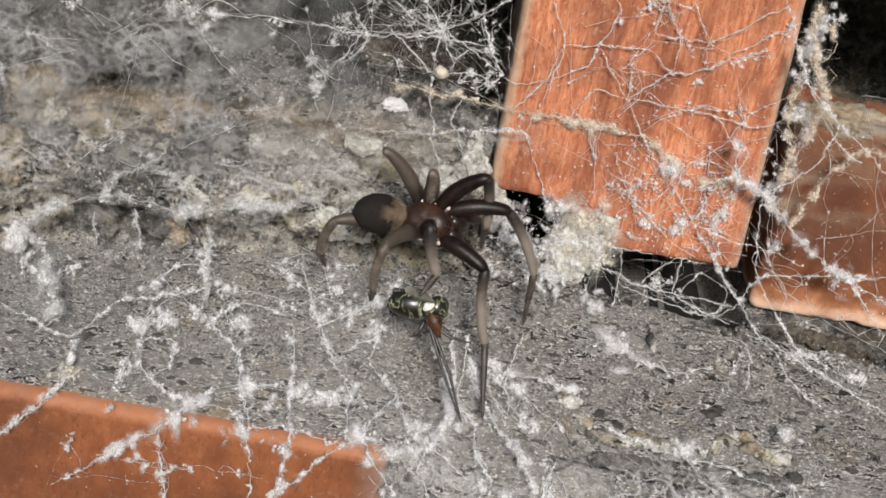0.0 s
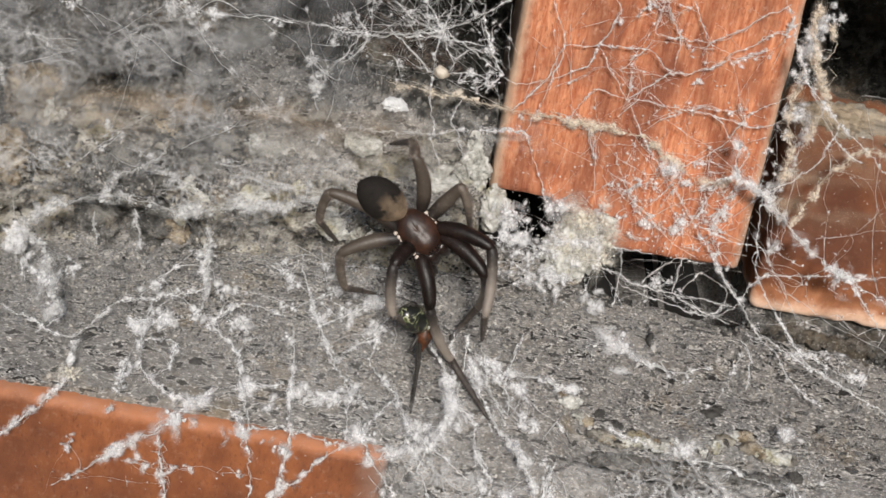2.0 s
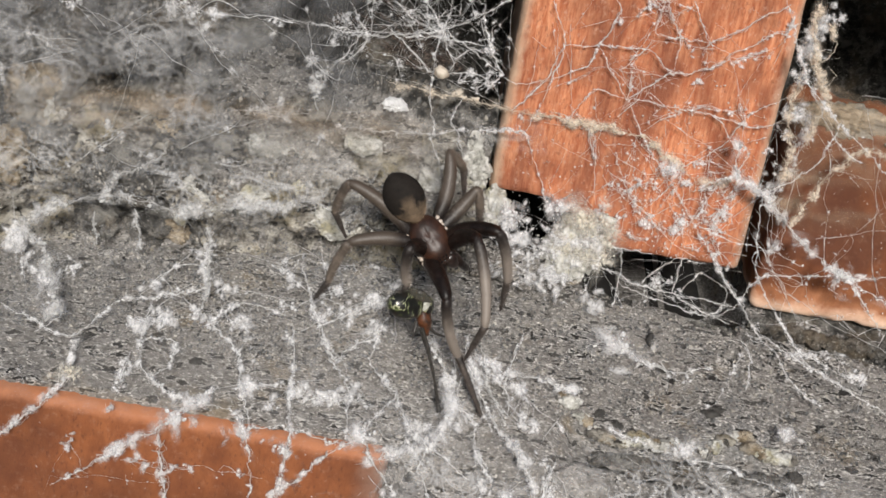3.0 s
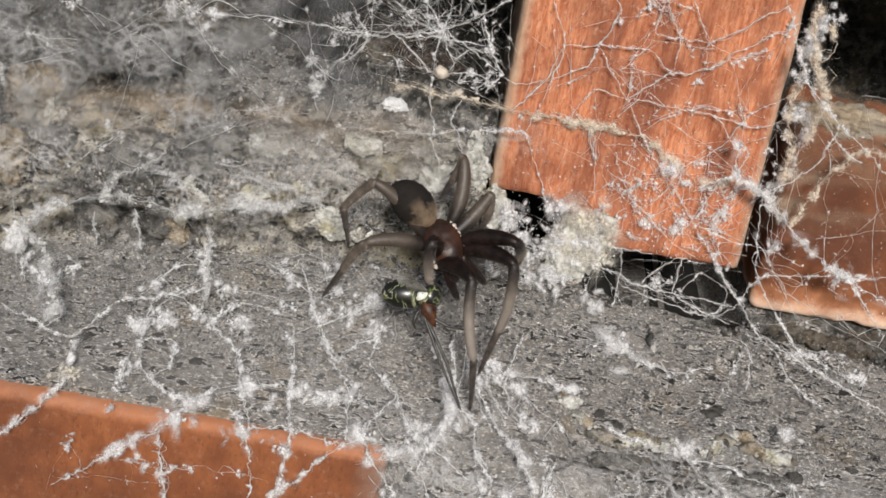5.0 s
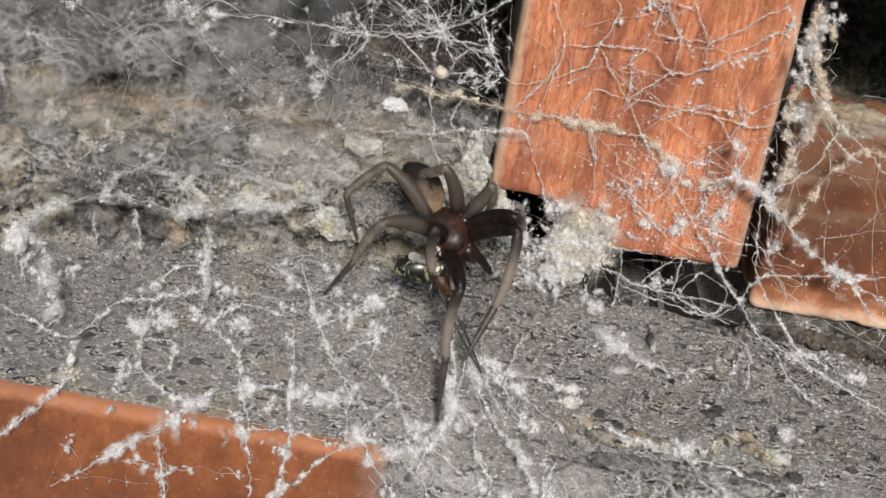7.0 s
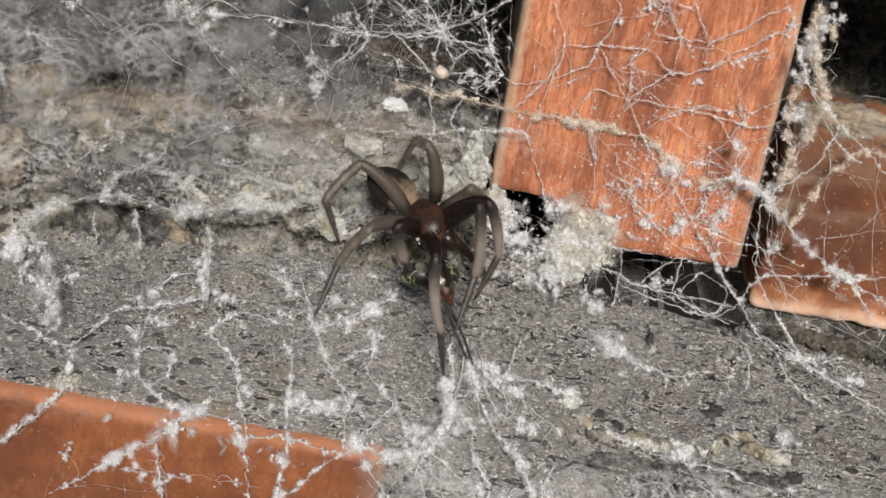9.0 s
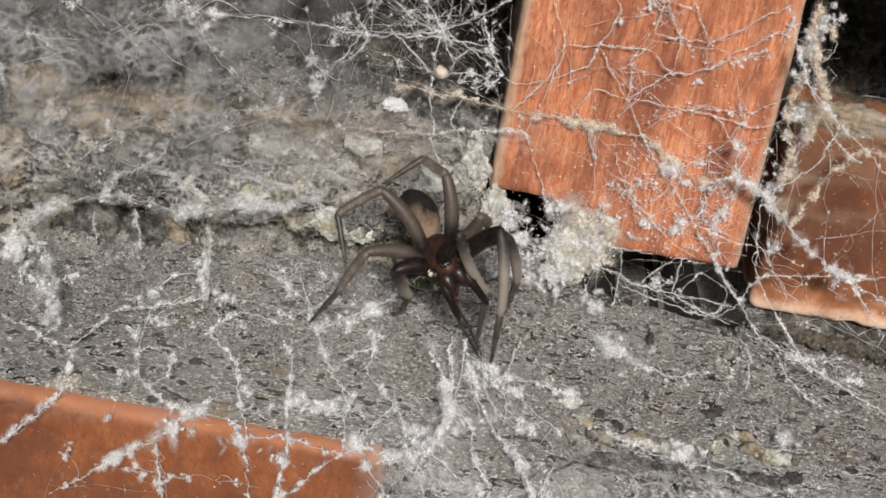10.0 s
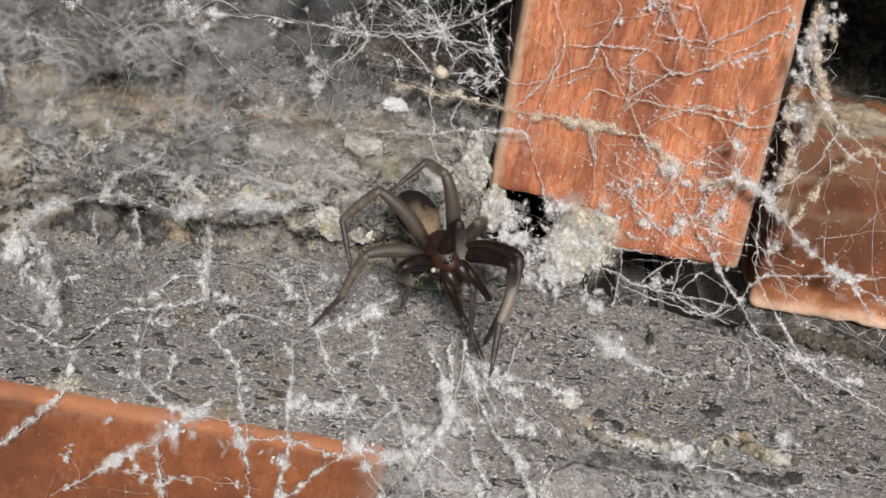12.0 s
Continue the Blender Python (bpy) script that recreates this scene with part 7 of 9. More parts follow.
    walk(LEGS["L3"]["femur"], [
        (0.00, mm(-0.80, -2.50, -0.60, 61.6, -63.2, -132.9)), (0.25, mm(-0.80, -2.50, -0.60, 68.1, -59.2, -140.3)), (0.50, mm(-0.80, -2.50, -0.60, 74.5, -49.7, -148.1)),
        (0.80, mm(-0.80, -2.50, -0.60, 64.4, -28.6, -132.4)), (1.00, mm(-0.80, -2.50, -0.60, 63.1, -25.9, -129.6)), (1.25, mm(-0.80, -2.50, -0.60, 61.1, -18.7, -124.4)),
        (1.50, mm(-0.80, -2.50, -0.60, 60.2, -6.1, -120.4)), (1.75, mm(-0.80, -2.50, -0.60, 60.2, 2.5, -119.3)), (2.00, mm(-0.80, -2.50, -0.60, 60.2, 2.2, -118.5)),
        (2.25, mm(-0.80, -2.50, -0.60, 60.4, -5.4, -123.8)), (2.50, mm(-0.80, -2.50, -0.60, 60.5, 2.5, -128.4)), (2.75, mm(-0.80, -2.50, -0.60, 60.4, -5.5, -125.0)),
        (3.00, mm(-0.80, -2.50, -0.60, 60.1, -11.0, -122.6)), (3.50, mm(-0.80, -2.50, -0.60, 60.0, -17.6, -122.4)), (4.00, mm(-0.80, -2.50, -0.60, 59.7, -22.8, -121.6)),
        (4.50, mm(-0.80, -2.50, -0.60, 59.2, -26.7, -120.3)), (5.00, mm(-0.80, -2.50, -0.60, 58.5, -29.0, -118.8)), (5.50, mm(-0.80, -2.50, -0.60, 57.0, -30.1, -115.8)),
        (5.75, mm(-0.80, -2.50, -0.60, 59.3, -22.5, -120.9)), (6.00, mm(-0.80, -2.50, -0.60, 61.0, -12.6, -126.4)), (6.25, mm(-0.80, -2.50, -0.60, 53.1, -40.7, -109.5)),
        (6.50, mm(-0.80, -2.50, -0.60, 37.1, -53.4, -87.9)), (6.75, mm(-0.80, -2.50, -0.60, 49.2, -54.4, -102.8)), (7.00, mm(-0.80, -2.50, -0.60, 62.0, -49.8, -119.0)),
        (7.45, mm(-0.80, -2.50, -0.60, 58.3, -55.3, -114.3)), (7.90, mm(-0.80, -2.50, -0.60, 48.9, -64.0, -103.5)), (8.35, mm(-0.80, -2.50, -0.60, 33.7, -69.4, -87.0)),
        (8.80, mm(-0.80, -2.50, -0.60, 26.4, -69.3, -79.1)), (9.00, mm(-0.80, -2.50, -0.60, 29.2, -56.3, -82.3)), (9.25, mm(-0.80, -2.50, -0.60, 37.8, -47.4, -93.2)),
        (9.50, mm(-0.80, -2.50, -0.60, 42.5, -41.6, -99.9)), (9.75, mm(-0.80, -2.50, -0.60, 43.3, -42.5, -101.0)), (10.00, mm(-0.80, -2.50, -0.60, 43.1, -42.9, -100.8)),
        (10.25, mm(-0.80, -2.50, -0.60, 44.1, -40.0, -102.3)), (10.50, mm(-0.80, -2.50, -0.60, 45.4, -36.9, -104.4)), (11.60, mm(-0.80, -2.50, -0.60, 45.4, -36.9, -104.4)),
        (11.80, mm(-0.80, -2.50, -0.60, 44.3, -36.0, -102.6)), (12.00, mm(-0.80, -2.50, -0.60, 43.3, -35.0, -100.8)),
    ])
    walk(LEGS["L3"]["tibia"], [
        (0.00, mm(-4.62, -6.62, 10.53, 75.0, 29.2, -96.0)), (0.25, mm(-5.71, -6.58, 10.11, 78.9, 30.8, -88.2)), (0.50, mm(-7.65, -6.76, 8.90, 84.3, 36.1, -78.4)),
        (0.80, mm(-8.18, -10.58, 5.37, 91.3, 72.5, -70.3)), (1.00, mm(-7.96, -11.14, 4.84, 106.4, 70.2, -54.3)), (1.25, mm(-7.46, -12.25, 3.41, 111.3, 66.0, -49.0)),
        (1.50, mm(-7.08, -13.19, 0.73, 115.6, 59.2, -44.2)), (1.75, mm(-6.90, -13.36, -1.13, 119.0, 49.8, -40.0)), (2.00, mm(-6.74, -13.45, -1.08, 122.2, 42.8, -35.6)),
        (2.25, mm(-7.71, -12.81, 0.58, 116.4, 49.1, -43.7)), (2.50, mm(-8.54, -12.26, -1.14, 106.6, 51.6, -56.4)), (2.75, mm(-7.91, -12.67, 0.59, 104.7, 41.4, -59.0)),
        (3.00, mm(-7.39, -12.81, 1.77, 102.8, 26.1, -62.4)), (3.50, mm(-7.16, -12.54, 3.16, 100.2, 26.5, -68.2)), (4.00, mm(-6.81, -12.29, 4.23, 97.3, 33.8, -74.0)),
        (4.50, mm(-6.42, -12.12, 5.00, 93.4, 41.0, -80.3)), (5.00, mm(-6.06, -12.05, 5.45, 89.9, 44.1, -85.5)), (5.50, mm(-5.49, -12.21, 5.66, 87.7, 44.3, -88.8)),
        (5.75, mm(-6.71, -12.39, 4.17, 89.9, 41.1, -85.5)), (6.00, mm(-8.01, -12.30, 2.12, 91.4, 34.5, -83.0)), (6.25, mm(-3.96, -11.41, 7.52, 96.9, 24.9, -71.9)),
        (6.50, mm(-0.52, -9.92, 9.41, 99.3, 11.0, -64.2)), (6.75, mm(-2.41, -9.57, 9.54, 99.0, 8.8, -66.1)), (7.00, mm(-4.70, -9.54, 8.92, 97.3, 20.3, -73.0)),
        (7.45, mm(-3.73, -8.97, 9.65, 96.6, 21.5, -74.9)), (7.90, mm(-2.07, -7.82, 10.60, 95.4, 22.4, -78.0)), (8.35, mm(-0.57, -6.88, 11.07, 94.3, 22.4, -81.0)),
        (8.80, mm(0.03, -6.83, 11.06, 93.7, 21.8, -82.6)), (9.00, mm(0.13, -9.36, 9.77, 91.2, 23.8, -89.0)), (9.25, mm(-1.27, -10.93, 8.57, 92.6, 27.6, -85.7)),
        (9.50, mm(-2.40, -11.69, 7.67, 93.5, 30.5, -83.9)), (9.75, mm(-2.56, -11.52, 7.83, 91.5, 32.1, -87.7)), (10.00, mm(-2.51, -11.47, 7.88, 90.6, 32.5, -89.3)),
        (10.25, mm(-2.83, -11.84, 7.41, 91.8, 32.7, -87.2)), (10.50, mm(-3.29, -12.16, 6.88, 92.7, 33.0, -85.6)), (11.60, mm(-3.29, -12.16, 6.88, 92.7, 33.0, -85.6)),
        (11.80, mm(-2.99, -12.34, 6.73, 93.7, 33.0, -83.7)), (12.00, mm(-2.72, -12.52, 6.56, 94.8, 32.8, -81.7)),
    ])
    walk(LEGS["L3"]["metatarsus"], [
        (0.00, mm(-5.46, -14.65, 6.02, 99.0, 74.4, -128.9)), (0.25, mm(-5.46, -14.52, 5.37, 136.9, 82.3, -90.4)), (0.50, mm(-6.15, -14.07, 3.45, -143.5, 71.3, -9.6)),
        (0.80, mm(-7.24, -13.20, -3.45, 159.6, 75.4, -68.4)), (1.00, mm(-6.13, -13.68, -3.86, -173.6, 72.6, -40.6)), (1.25, mm(-5.00, -15.08, -5.05, -161.9, 71.3, -28.4)),
        (1.50, mm(-3.67, -16.49, -7.22, -151.4, 70.0, -17.3)), (1.75, mm(-2.33, -17.20, -8.19, -121.1, 61.7, 15.7)), (2.00, mm(-1.22, -17.41, -7.37, -108.2, 50.7, 31.1)),
        (2.25, mm(-3.33, -16.99, -6.41, -135.1, 60.0, -1.2)), (2.50, mm(-5.36, -17.05, -8.39, -170.4, 53.2, -42.8)), (2.75, mm(-4.34, -18.62, -5.52, 174.4, 57.8, -61.2)),
        (3.00, mm(-3.54, -20.18, -2.29, 161.9, 61.4, -75.7)), (3.50, mm(-4.09, -20.23, -0.97, 157.8, 60.5, -80.4)), (4.00, mm(-4.69, -19.68, -0.92, 155.6, 57.2, -83.0)),
        (4.50, mm(-5.24, -19.00, -1.06, 154.1, 53.9, -84.8)), (5.00, mm(-5.54, -18.67, -0.99, 151.6, 52.4, -87.8)), (5.50, mm(-5.34, -18.83, -0.80, 148.2, 52.4, -92.2)),
        (5.75, mm(-6.16, -19.34, -1.91, 144.5, 55.1, -96.7)), (6.00, mm(-7.08, -19.86, -3.11, 141.9, 57.2, -99.8)), (6.25, mm(-1.35, -19.39, 3.64, 156.7, 46.7, -81.2)),
        (6.50, mm(3.43, -18.10, 7.65, 167.4, 12.4, -60.5)), (6.75, mm(1.30, -17.92, 8.12, 162.2, 28.0, -75.4)), (7.00, mm(-2.16, -17.83, 5.70, 157.0, 34.9, -85.4)),
        (7.45, mm(-1.48, -17.28, 6.26, 158.1, 32.8, -83.4)), (7.90, mm(-0.29, -16.19, 7.08, 162.2, 24.4, -74.8)), (8.35, mm(0.78, -15.33, 7.54, 165.8, 11.9, -63.7)),
        (8.80, mm(1.13, -15.34, 7.63, 166.5, 14.7, -60.5)), (9.00, mm(0.28, -17.82, 6.03, 165.9, 14.8, -62.8)), (9.25, mm(-0.65, -19.10, 4.28, 162.7, 18.9, -73.7)),
        (9.50, mm(-1.55, -19.61, 2.98, 154.3, 31.1, -93.4)), (9.75, mm(-2.24, -19.35, 2.92, 151.6, 32.8, -98.5)), (10.00, mm(-2.42, -19.27, 2.91, 149.0, 34.0, -103.2)),
        (10.25, mm(-2.45, -19.61, 2.41, 146.7, 34.4, -107.3)), (10.50, mm(-2.69, -19.89, 1.85, 145.4, 34.4, -109.6)), (11.60, mm(-2.69, -19.89, 1.85, 145.4, 34.4, -109.6)),
        (11.80, mm(-2.14, -20.05, 1.70, 146.8, 33.8, -107.1)), (12.00, mm(-1.60, -20.22, 1.55, 148.2, 33.0, -104.5)),
    ])
    walk(LEGS["L4"]["femur"], [
        (0.00, mm(-2.40, -2.50, -0.60, 68.8, -29.2, -171.8)), (0.25, mm(-2.40, -2.50, -0.60, 68.4, -5.9, -170.7)), (0.50, mm(-2.40, -2.50, -0.60, 68.3, -3.9, -169.5)),
        (0.80, mm(-2.40, -2.50, -0.60, 69.0, -58.6, -170.6)), (1.00, mm(-2.40, -2.50, -0.60, 63.2, -54.5, -163.7)), (1.25, mm(-2.40, -2.50, -0.60, 61.2, -37.9, -160.9)),
        (1.50, mm(-2.40, -2.50, -0.60, 60.4, 5.0, -158.6)), (1.75, mm(-2.40, -2.50, -0.60, 60.4, 4.7, -158.9)), (2.00, mm(-2.40, -2.50, -0.60, 60.5, -9.5, -161.4)),
        (2.25, mm(-2.40, -2.50, -0.60, 60.5, -8.6, -161.0)), (2.50, mm(-2.40, -2.50, -0.60, 60.2, -9.8, -159.5)), (2.75, mm(-2.40, -2.50, -0.60, 60.4, -11.3, -160.5)),
        (3.00, mm(-2.40, -2.50, -0.60, 60.7, -8.5, -162.5)), (3.50, mm(-2.40, -2.50, -0.60, 61.1, -18.6, -164.2)), (4.00, mm(-2.40, -2.50, -0.60, 61.7, -26.4, -165.8)),
        (4.50, mm(-2.40, -2.50, -0.60, 62.3, -32.4, -166.9)), (5.00, mm(-2.40, -2.50, -0.60, 62.4, -36.3, -167.1)), (5.50, mm(-2.40, -2.50, -0.60, 61.3, -41.1, -165.4)),
        (5.75, mm(-2.40, -2.50, -0.60, 63.6, -37.9, -169.0)), (6.00, mm(-2.40, -2.50, -0.60, 66.1, -25.6, -173.6)), (6.25, mm(-2.40, -2.50, -0.60, 64.4, -42.9, -170.7)),
        (6.50, mm(-2.40, -2.50, -0.60, 60.2, -54.9, -165.1)), (6.75, mm(-2.40, -2.50, -0.60, 63.7, -47.7, -169.6)), (7.00, mm(-2.40, -2.50, -0.60, 66.0, -39.4, -172.9)),
        (7.45, mm(-2.40, -2.50, -0.60, 67.7, -42.9, -175.5)), (7.90, mm(-2.40, -2.50, -0.60, 71.9, -47.3, 178.6)), (8.35, mm(-2.40, -2.50, -0.60, 75.8, -49.7, 173.3)),
        (8.80, mm(-2.40, -2.50, -0.60, 75.1, -48.2, 174.3)), (9.00, mm(-2.40, -2.50, -0.60, 63.2, -53.6, -170.5)), (9.25, mm(-2.40, -2.50, -0.60, 61.4, -34.4, -167.9)),
        (9.50, mm(-2.40, -2.50, -0.60, 60.7, -39.2, -166.7)), (9.75, mm(-2.40, -2.50, -0.60, 63.0, -49.3, -170.0)), (10.00, mm(-2.40, -2.50, -0.60, 65.1, -59.1, -172.6)),
        (10.25, mm(-2.40, -2.50, -0.60, 63.9, -54.7, -171.1)), (10.50, mm(-2.40, -2.50, -0.60, 63.2, -47.9, -170.3)), (11.60, mm(-2.40, -2.50, -0.60, 63.2, -47.9, -170.3)),
        (11.80, mm(-2.40, -2.50, -0.60, 60.3, -56.4, -166.5)), (12.00, mm(-2.40, -2.50, -0.60, 56.6, -61.4, -162.3)),
    ])
    walk(LEGS["L4"]["tibia"], [
        (0.00, mm(-15.48, -4.40, 6.77, 85.9, 43.1, -112.3)), (0.25, mm(-17.25, -4.94, 0.96, 94.7, 43.2, -99.4)), (0.50, mm(-17.24, -5.25, 0.44, 105.8, 41.2, -82.9)),
        (0.80, mm(-10.18, -3.79, 12.31, 110.3, 68.6, -77.6)), (1.00, mm(-10.83, -4.97, 11.72, 114.6, 69.3, -73.0)), (1.25, mm(-13.68, -6.41, 8.70, 133.9, 63.9, -52.0)),
        (1.50, mm(-16.43, -8.01, -1.91, 143.7, 56.3, -40.8)), (1.75, mm(-16.47, -7.92, -1.83, 131.3, 54.7, -55.8)), (2.00, mm(-16.55, -7.25, 1.89, 126.7, 50.2, -61.6)),
        (2.25, mm(-16.55, -7.36, 1.66, 129.8, 50.7, -57.5)), (2.50, mm(-16.37, -7.71, 1.98, 133.0, 52.6, -53.5)), (2.75, mm(-16.39, -7.44, 2.37, 130.0, 51.7, -57.2)),
        (3.00, mm(-16.67, -7.01, 1.64, 124.5, 49.3, -64.4)), (3.50, mm(-16.20, -6.41, 4.22, 117.3, 46.1, -74.1)), (4.00, mm(-15.53, -5.83, 6.13, 111.4, 41.8, -82.6)),
        (4.50, mm(-14.84, -5.39, 7.51, 107.5, 37.6, -88.7)), (5.00, mm(-14.29, -5.22, 8.36, 105.4, 35.5, -92.3)), (5.50, mm(-13.44, -5.38, 9.34, 104.0, 35.4, -94.6)),
        (5.75, mm(-14.12, -4.77, 8.70, 101.7, 35.0, -98.6)), (6.00, mm(-15.96, -4.02, 5.93, 98.2, 33.9, -104.8)), (6.25, mm(-13.34, -4.28, 9.70, 103.3, 31.5, -95.4)),
        (6.50, mm(-10.81, -4.74, 11.77, 109.0, 24.2, -83.2)), (6.75, mm(-12.42, -4.34, 10.59, 108.0, 19.2, -85.9)), (7.00, mm(-14.00, -3.93, 9.01, 107.5, 11.3, -87.8)),
        (7.45, mm(-13.44, -3.37, 9.71, 108.3, 3.2, -81.5)), (7.90, mm(-12.66, -2.24, 10.52, 108.7, 5.7, -76.5)), (8.35, mm(-12.12, -1.36, 10.94, 109.2, 8.1, -72.6)),
        (8.80, mm(-12.44, -1.50, 10.67, 109.4, 9.6, -71.5)), (9.00, mm(-11.26, -3.99, 11.57, 108.2, 5.6, -80.1)), (9.25, mm(-14.61, -5.12, 7.95, 104.7, 17.3, -97.8)),
        (9.50, mm(-13.80, -5.20, 8.97, 102.8, 14.2, -104.5)), (9.75, mm(-12.12, -4.21, 10.87, 103.7, 12.0, -100.8)), (10.00, mm(-10.11, -3.50, 12.38, 104.4, 5.4, -96.0)),
        (10.25, mm(-11.04, -3.85, 11.75, 104.4, 6.9, -95.9)), (10.50, mm(-12.40, -4.21, 10.62, 104.5, 7.3, -95.2)), (11.60, mm(-12.40, -4.21, 10.62, 104.5, 7.3, -95.2)),
        (11.80, mm(-10.53, -4.45, 12.01, 103.9, 15.0, -98.4)), (12.00, mm(-9.29, -4.70, 12.69, 103.6, 20.0, -99.2)),
    ])
    walk(LEGS["L4"]["metatarsus"], [
        (0.00, mm(-18.02, -10.61, 0.48, 134.7, 74.9, -95.8)), (0.25, mm(-18.35, -11.56, -5.34, -168.8, 73.8, -37.5)), (0.50, mm(-16.39, -12.12, -5.62, -135.8, 60.6, -2.0)),
        (0.80, mm(-9.46, -7.06, 3.74, -152.7, 72.3, -20.4)), (1.00, mm(-9.87, -8.08, 3.11, -145.5, 68.4, -12.8)), (1.25, mm(-11.19, -9.60, 0.43, -141.0, 59.0, -7.8)),
        (1.50, mm(-12.56, -11.35, -9.56, -140.2, 49.4, -6.8)), (1.75, mm(-13.48, -12.32, -9.34, -138.7, 49.5, -4.8)), (2.00, mm(-13.74, -12.43, -5.18, -138.7, 52.5, -4.8)),
        (2.25, mm(-13.42, -12.28, -5.46, -140.4, 56.7, -6.8)), (2.50, mm(-13.04, -12.20, -5.34, -143.7, 59.9, -10.7)), (2.75, mm(-13.30, -12.24, -4.85, -145.2, 59.6, -12.5)),
        (3.00, mm(-14.07, -12.43, -5.34, -145.6, 57.2, -12.9)), (3.50, mm(-14.45, -12.54, -2.42, -151.5, 56.2, -20.0)), (4.00, mm(-14.66, -12.63, -0.01, -156.2, 54.6, -25.7)),
        (4.50, mm(-14.67, -12.68, 1.90, -159.6, 53.8, -29.9)), (5.00, mm(-14.58, -12.71, 3.01, -162.0, 55.1, -32.9)), (5.50, mm(-14.04, -12.86, 4.00, -164.4, 57.9, -35.7)),
        (5.75, mm(-15.25, -12.22, 3.41, -166.2, 55.5, -37.9)), (6.00, mm(-17.92, -11.41, 0.80, -165.2, 48.9, -36.7)), (6.25, mm(-14.07, -12.09, 4.89, -160.8, 50.3, -30.8)),
        (6.50, mm(-9.82, -13.08, 7.99, -156.4, 54.4, -25.3)), (6.75, mm(-11.80, -13.01, 7.57, -154.3, 48.1, -22.7)), (7.00, mm(-13.65, -12.95, 7.21, -153.6, 42.0, -21.6)),
        (7.45, mm(-12.08, -12.46, 9.20, -156.6, 49.7, -25.7)), (7.90, mm(-10.52, -11.15, 9.61, -166.2, 56.2, -37.7)), (8.35, mm(-9.40, -10.05, 9.64, -176.0, 58.9, -49.4)),
        (8.80, mm(-9.56, -10.11, 9.14, -179.1, 60.5, -52.9)), (9.00, mm(-9.69, -13.01, 10.67, -160.8, 57.5, -31.7)), (9.25, mm(-15.79, -13.82, 5.20, -158.9, 55.2, -29.4)),
        (9.50, mm(-16.04, -13.84, 6.71, -160.7, 57.6, -31.5)), (9.75, mm(-13.80, -13.06, 8.95, -159.5, 48.1, -30.0)), (10.00, mm(-11.07, -12.62, 11.50, -157.5, 38.7, -27.2)),
        (10.25, mm(-11.98, -12.94, 10.65, -156.2, 39.2, -25.2)), (10.50, mm(-13.23, -13.30, 9.45, -154.9, 39.6, -23.1)), (11.60, mm(-13.23, -13.30, 9.45, -154.9, 39.6, -23.1)),
        (11.80, mm(-11.83, -13.24, 9.62, -155.9, 39.3, -24.6)), (12.00, mm(-10.68, -13.24, 9.54, -156.7, 39.0, -25.9)),
    ])
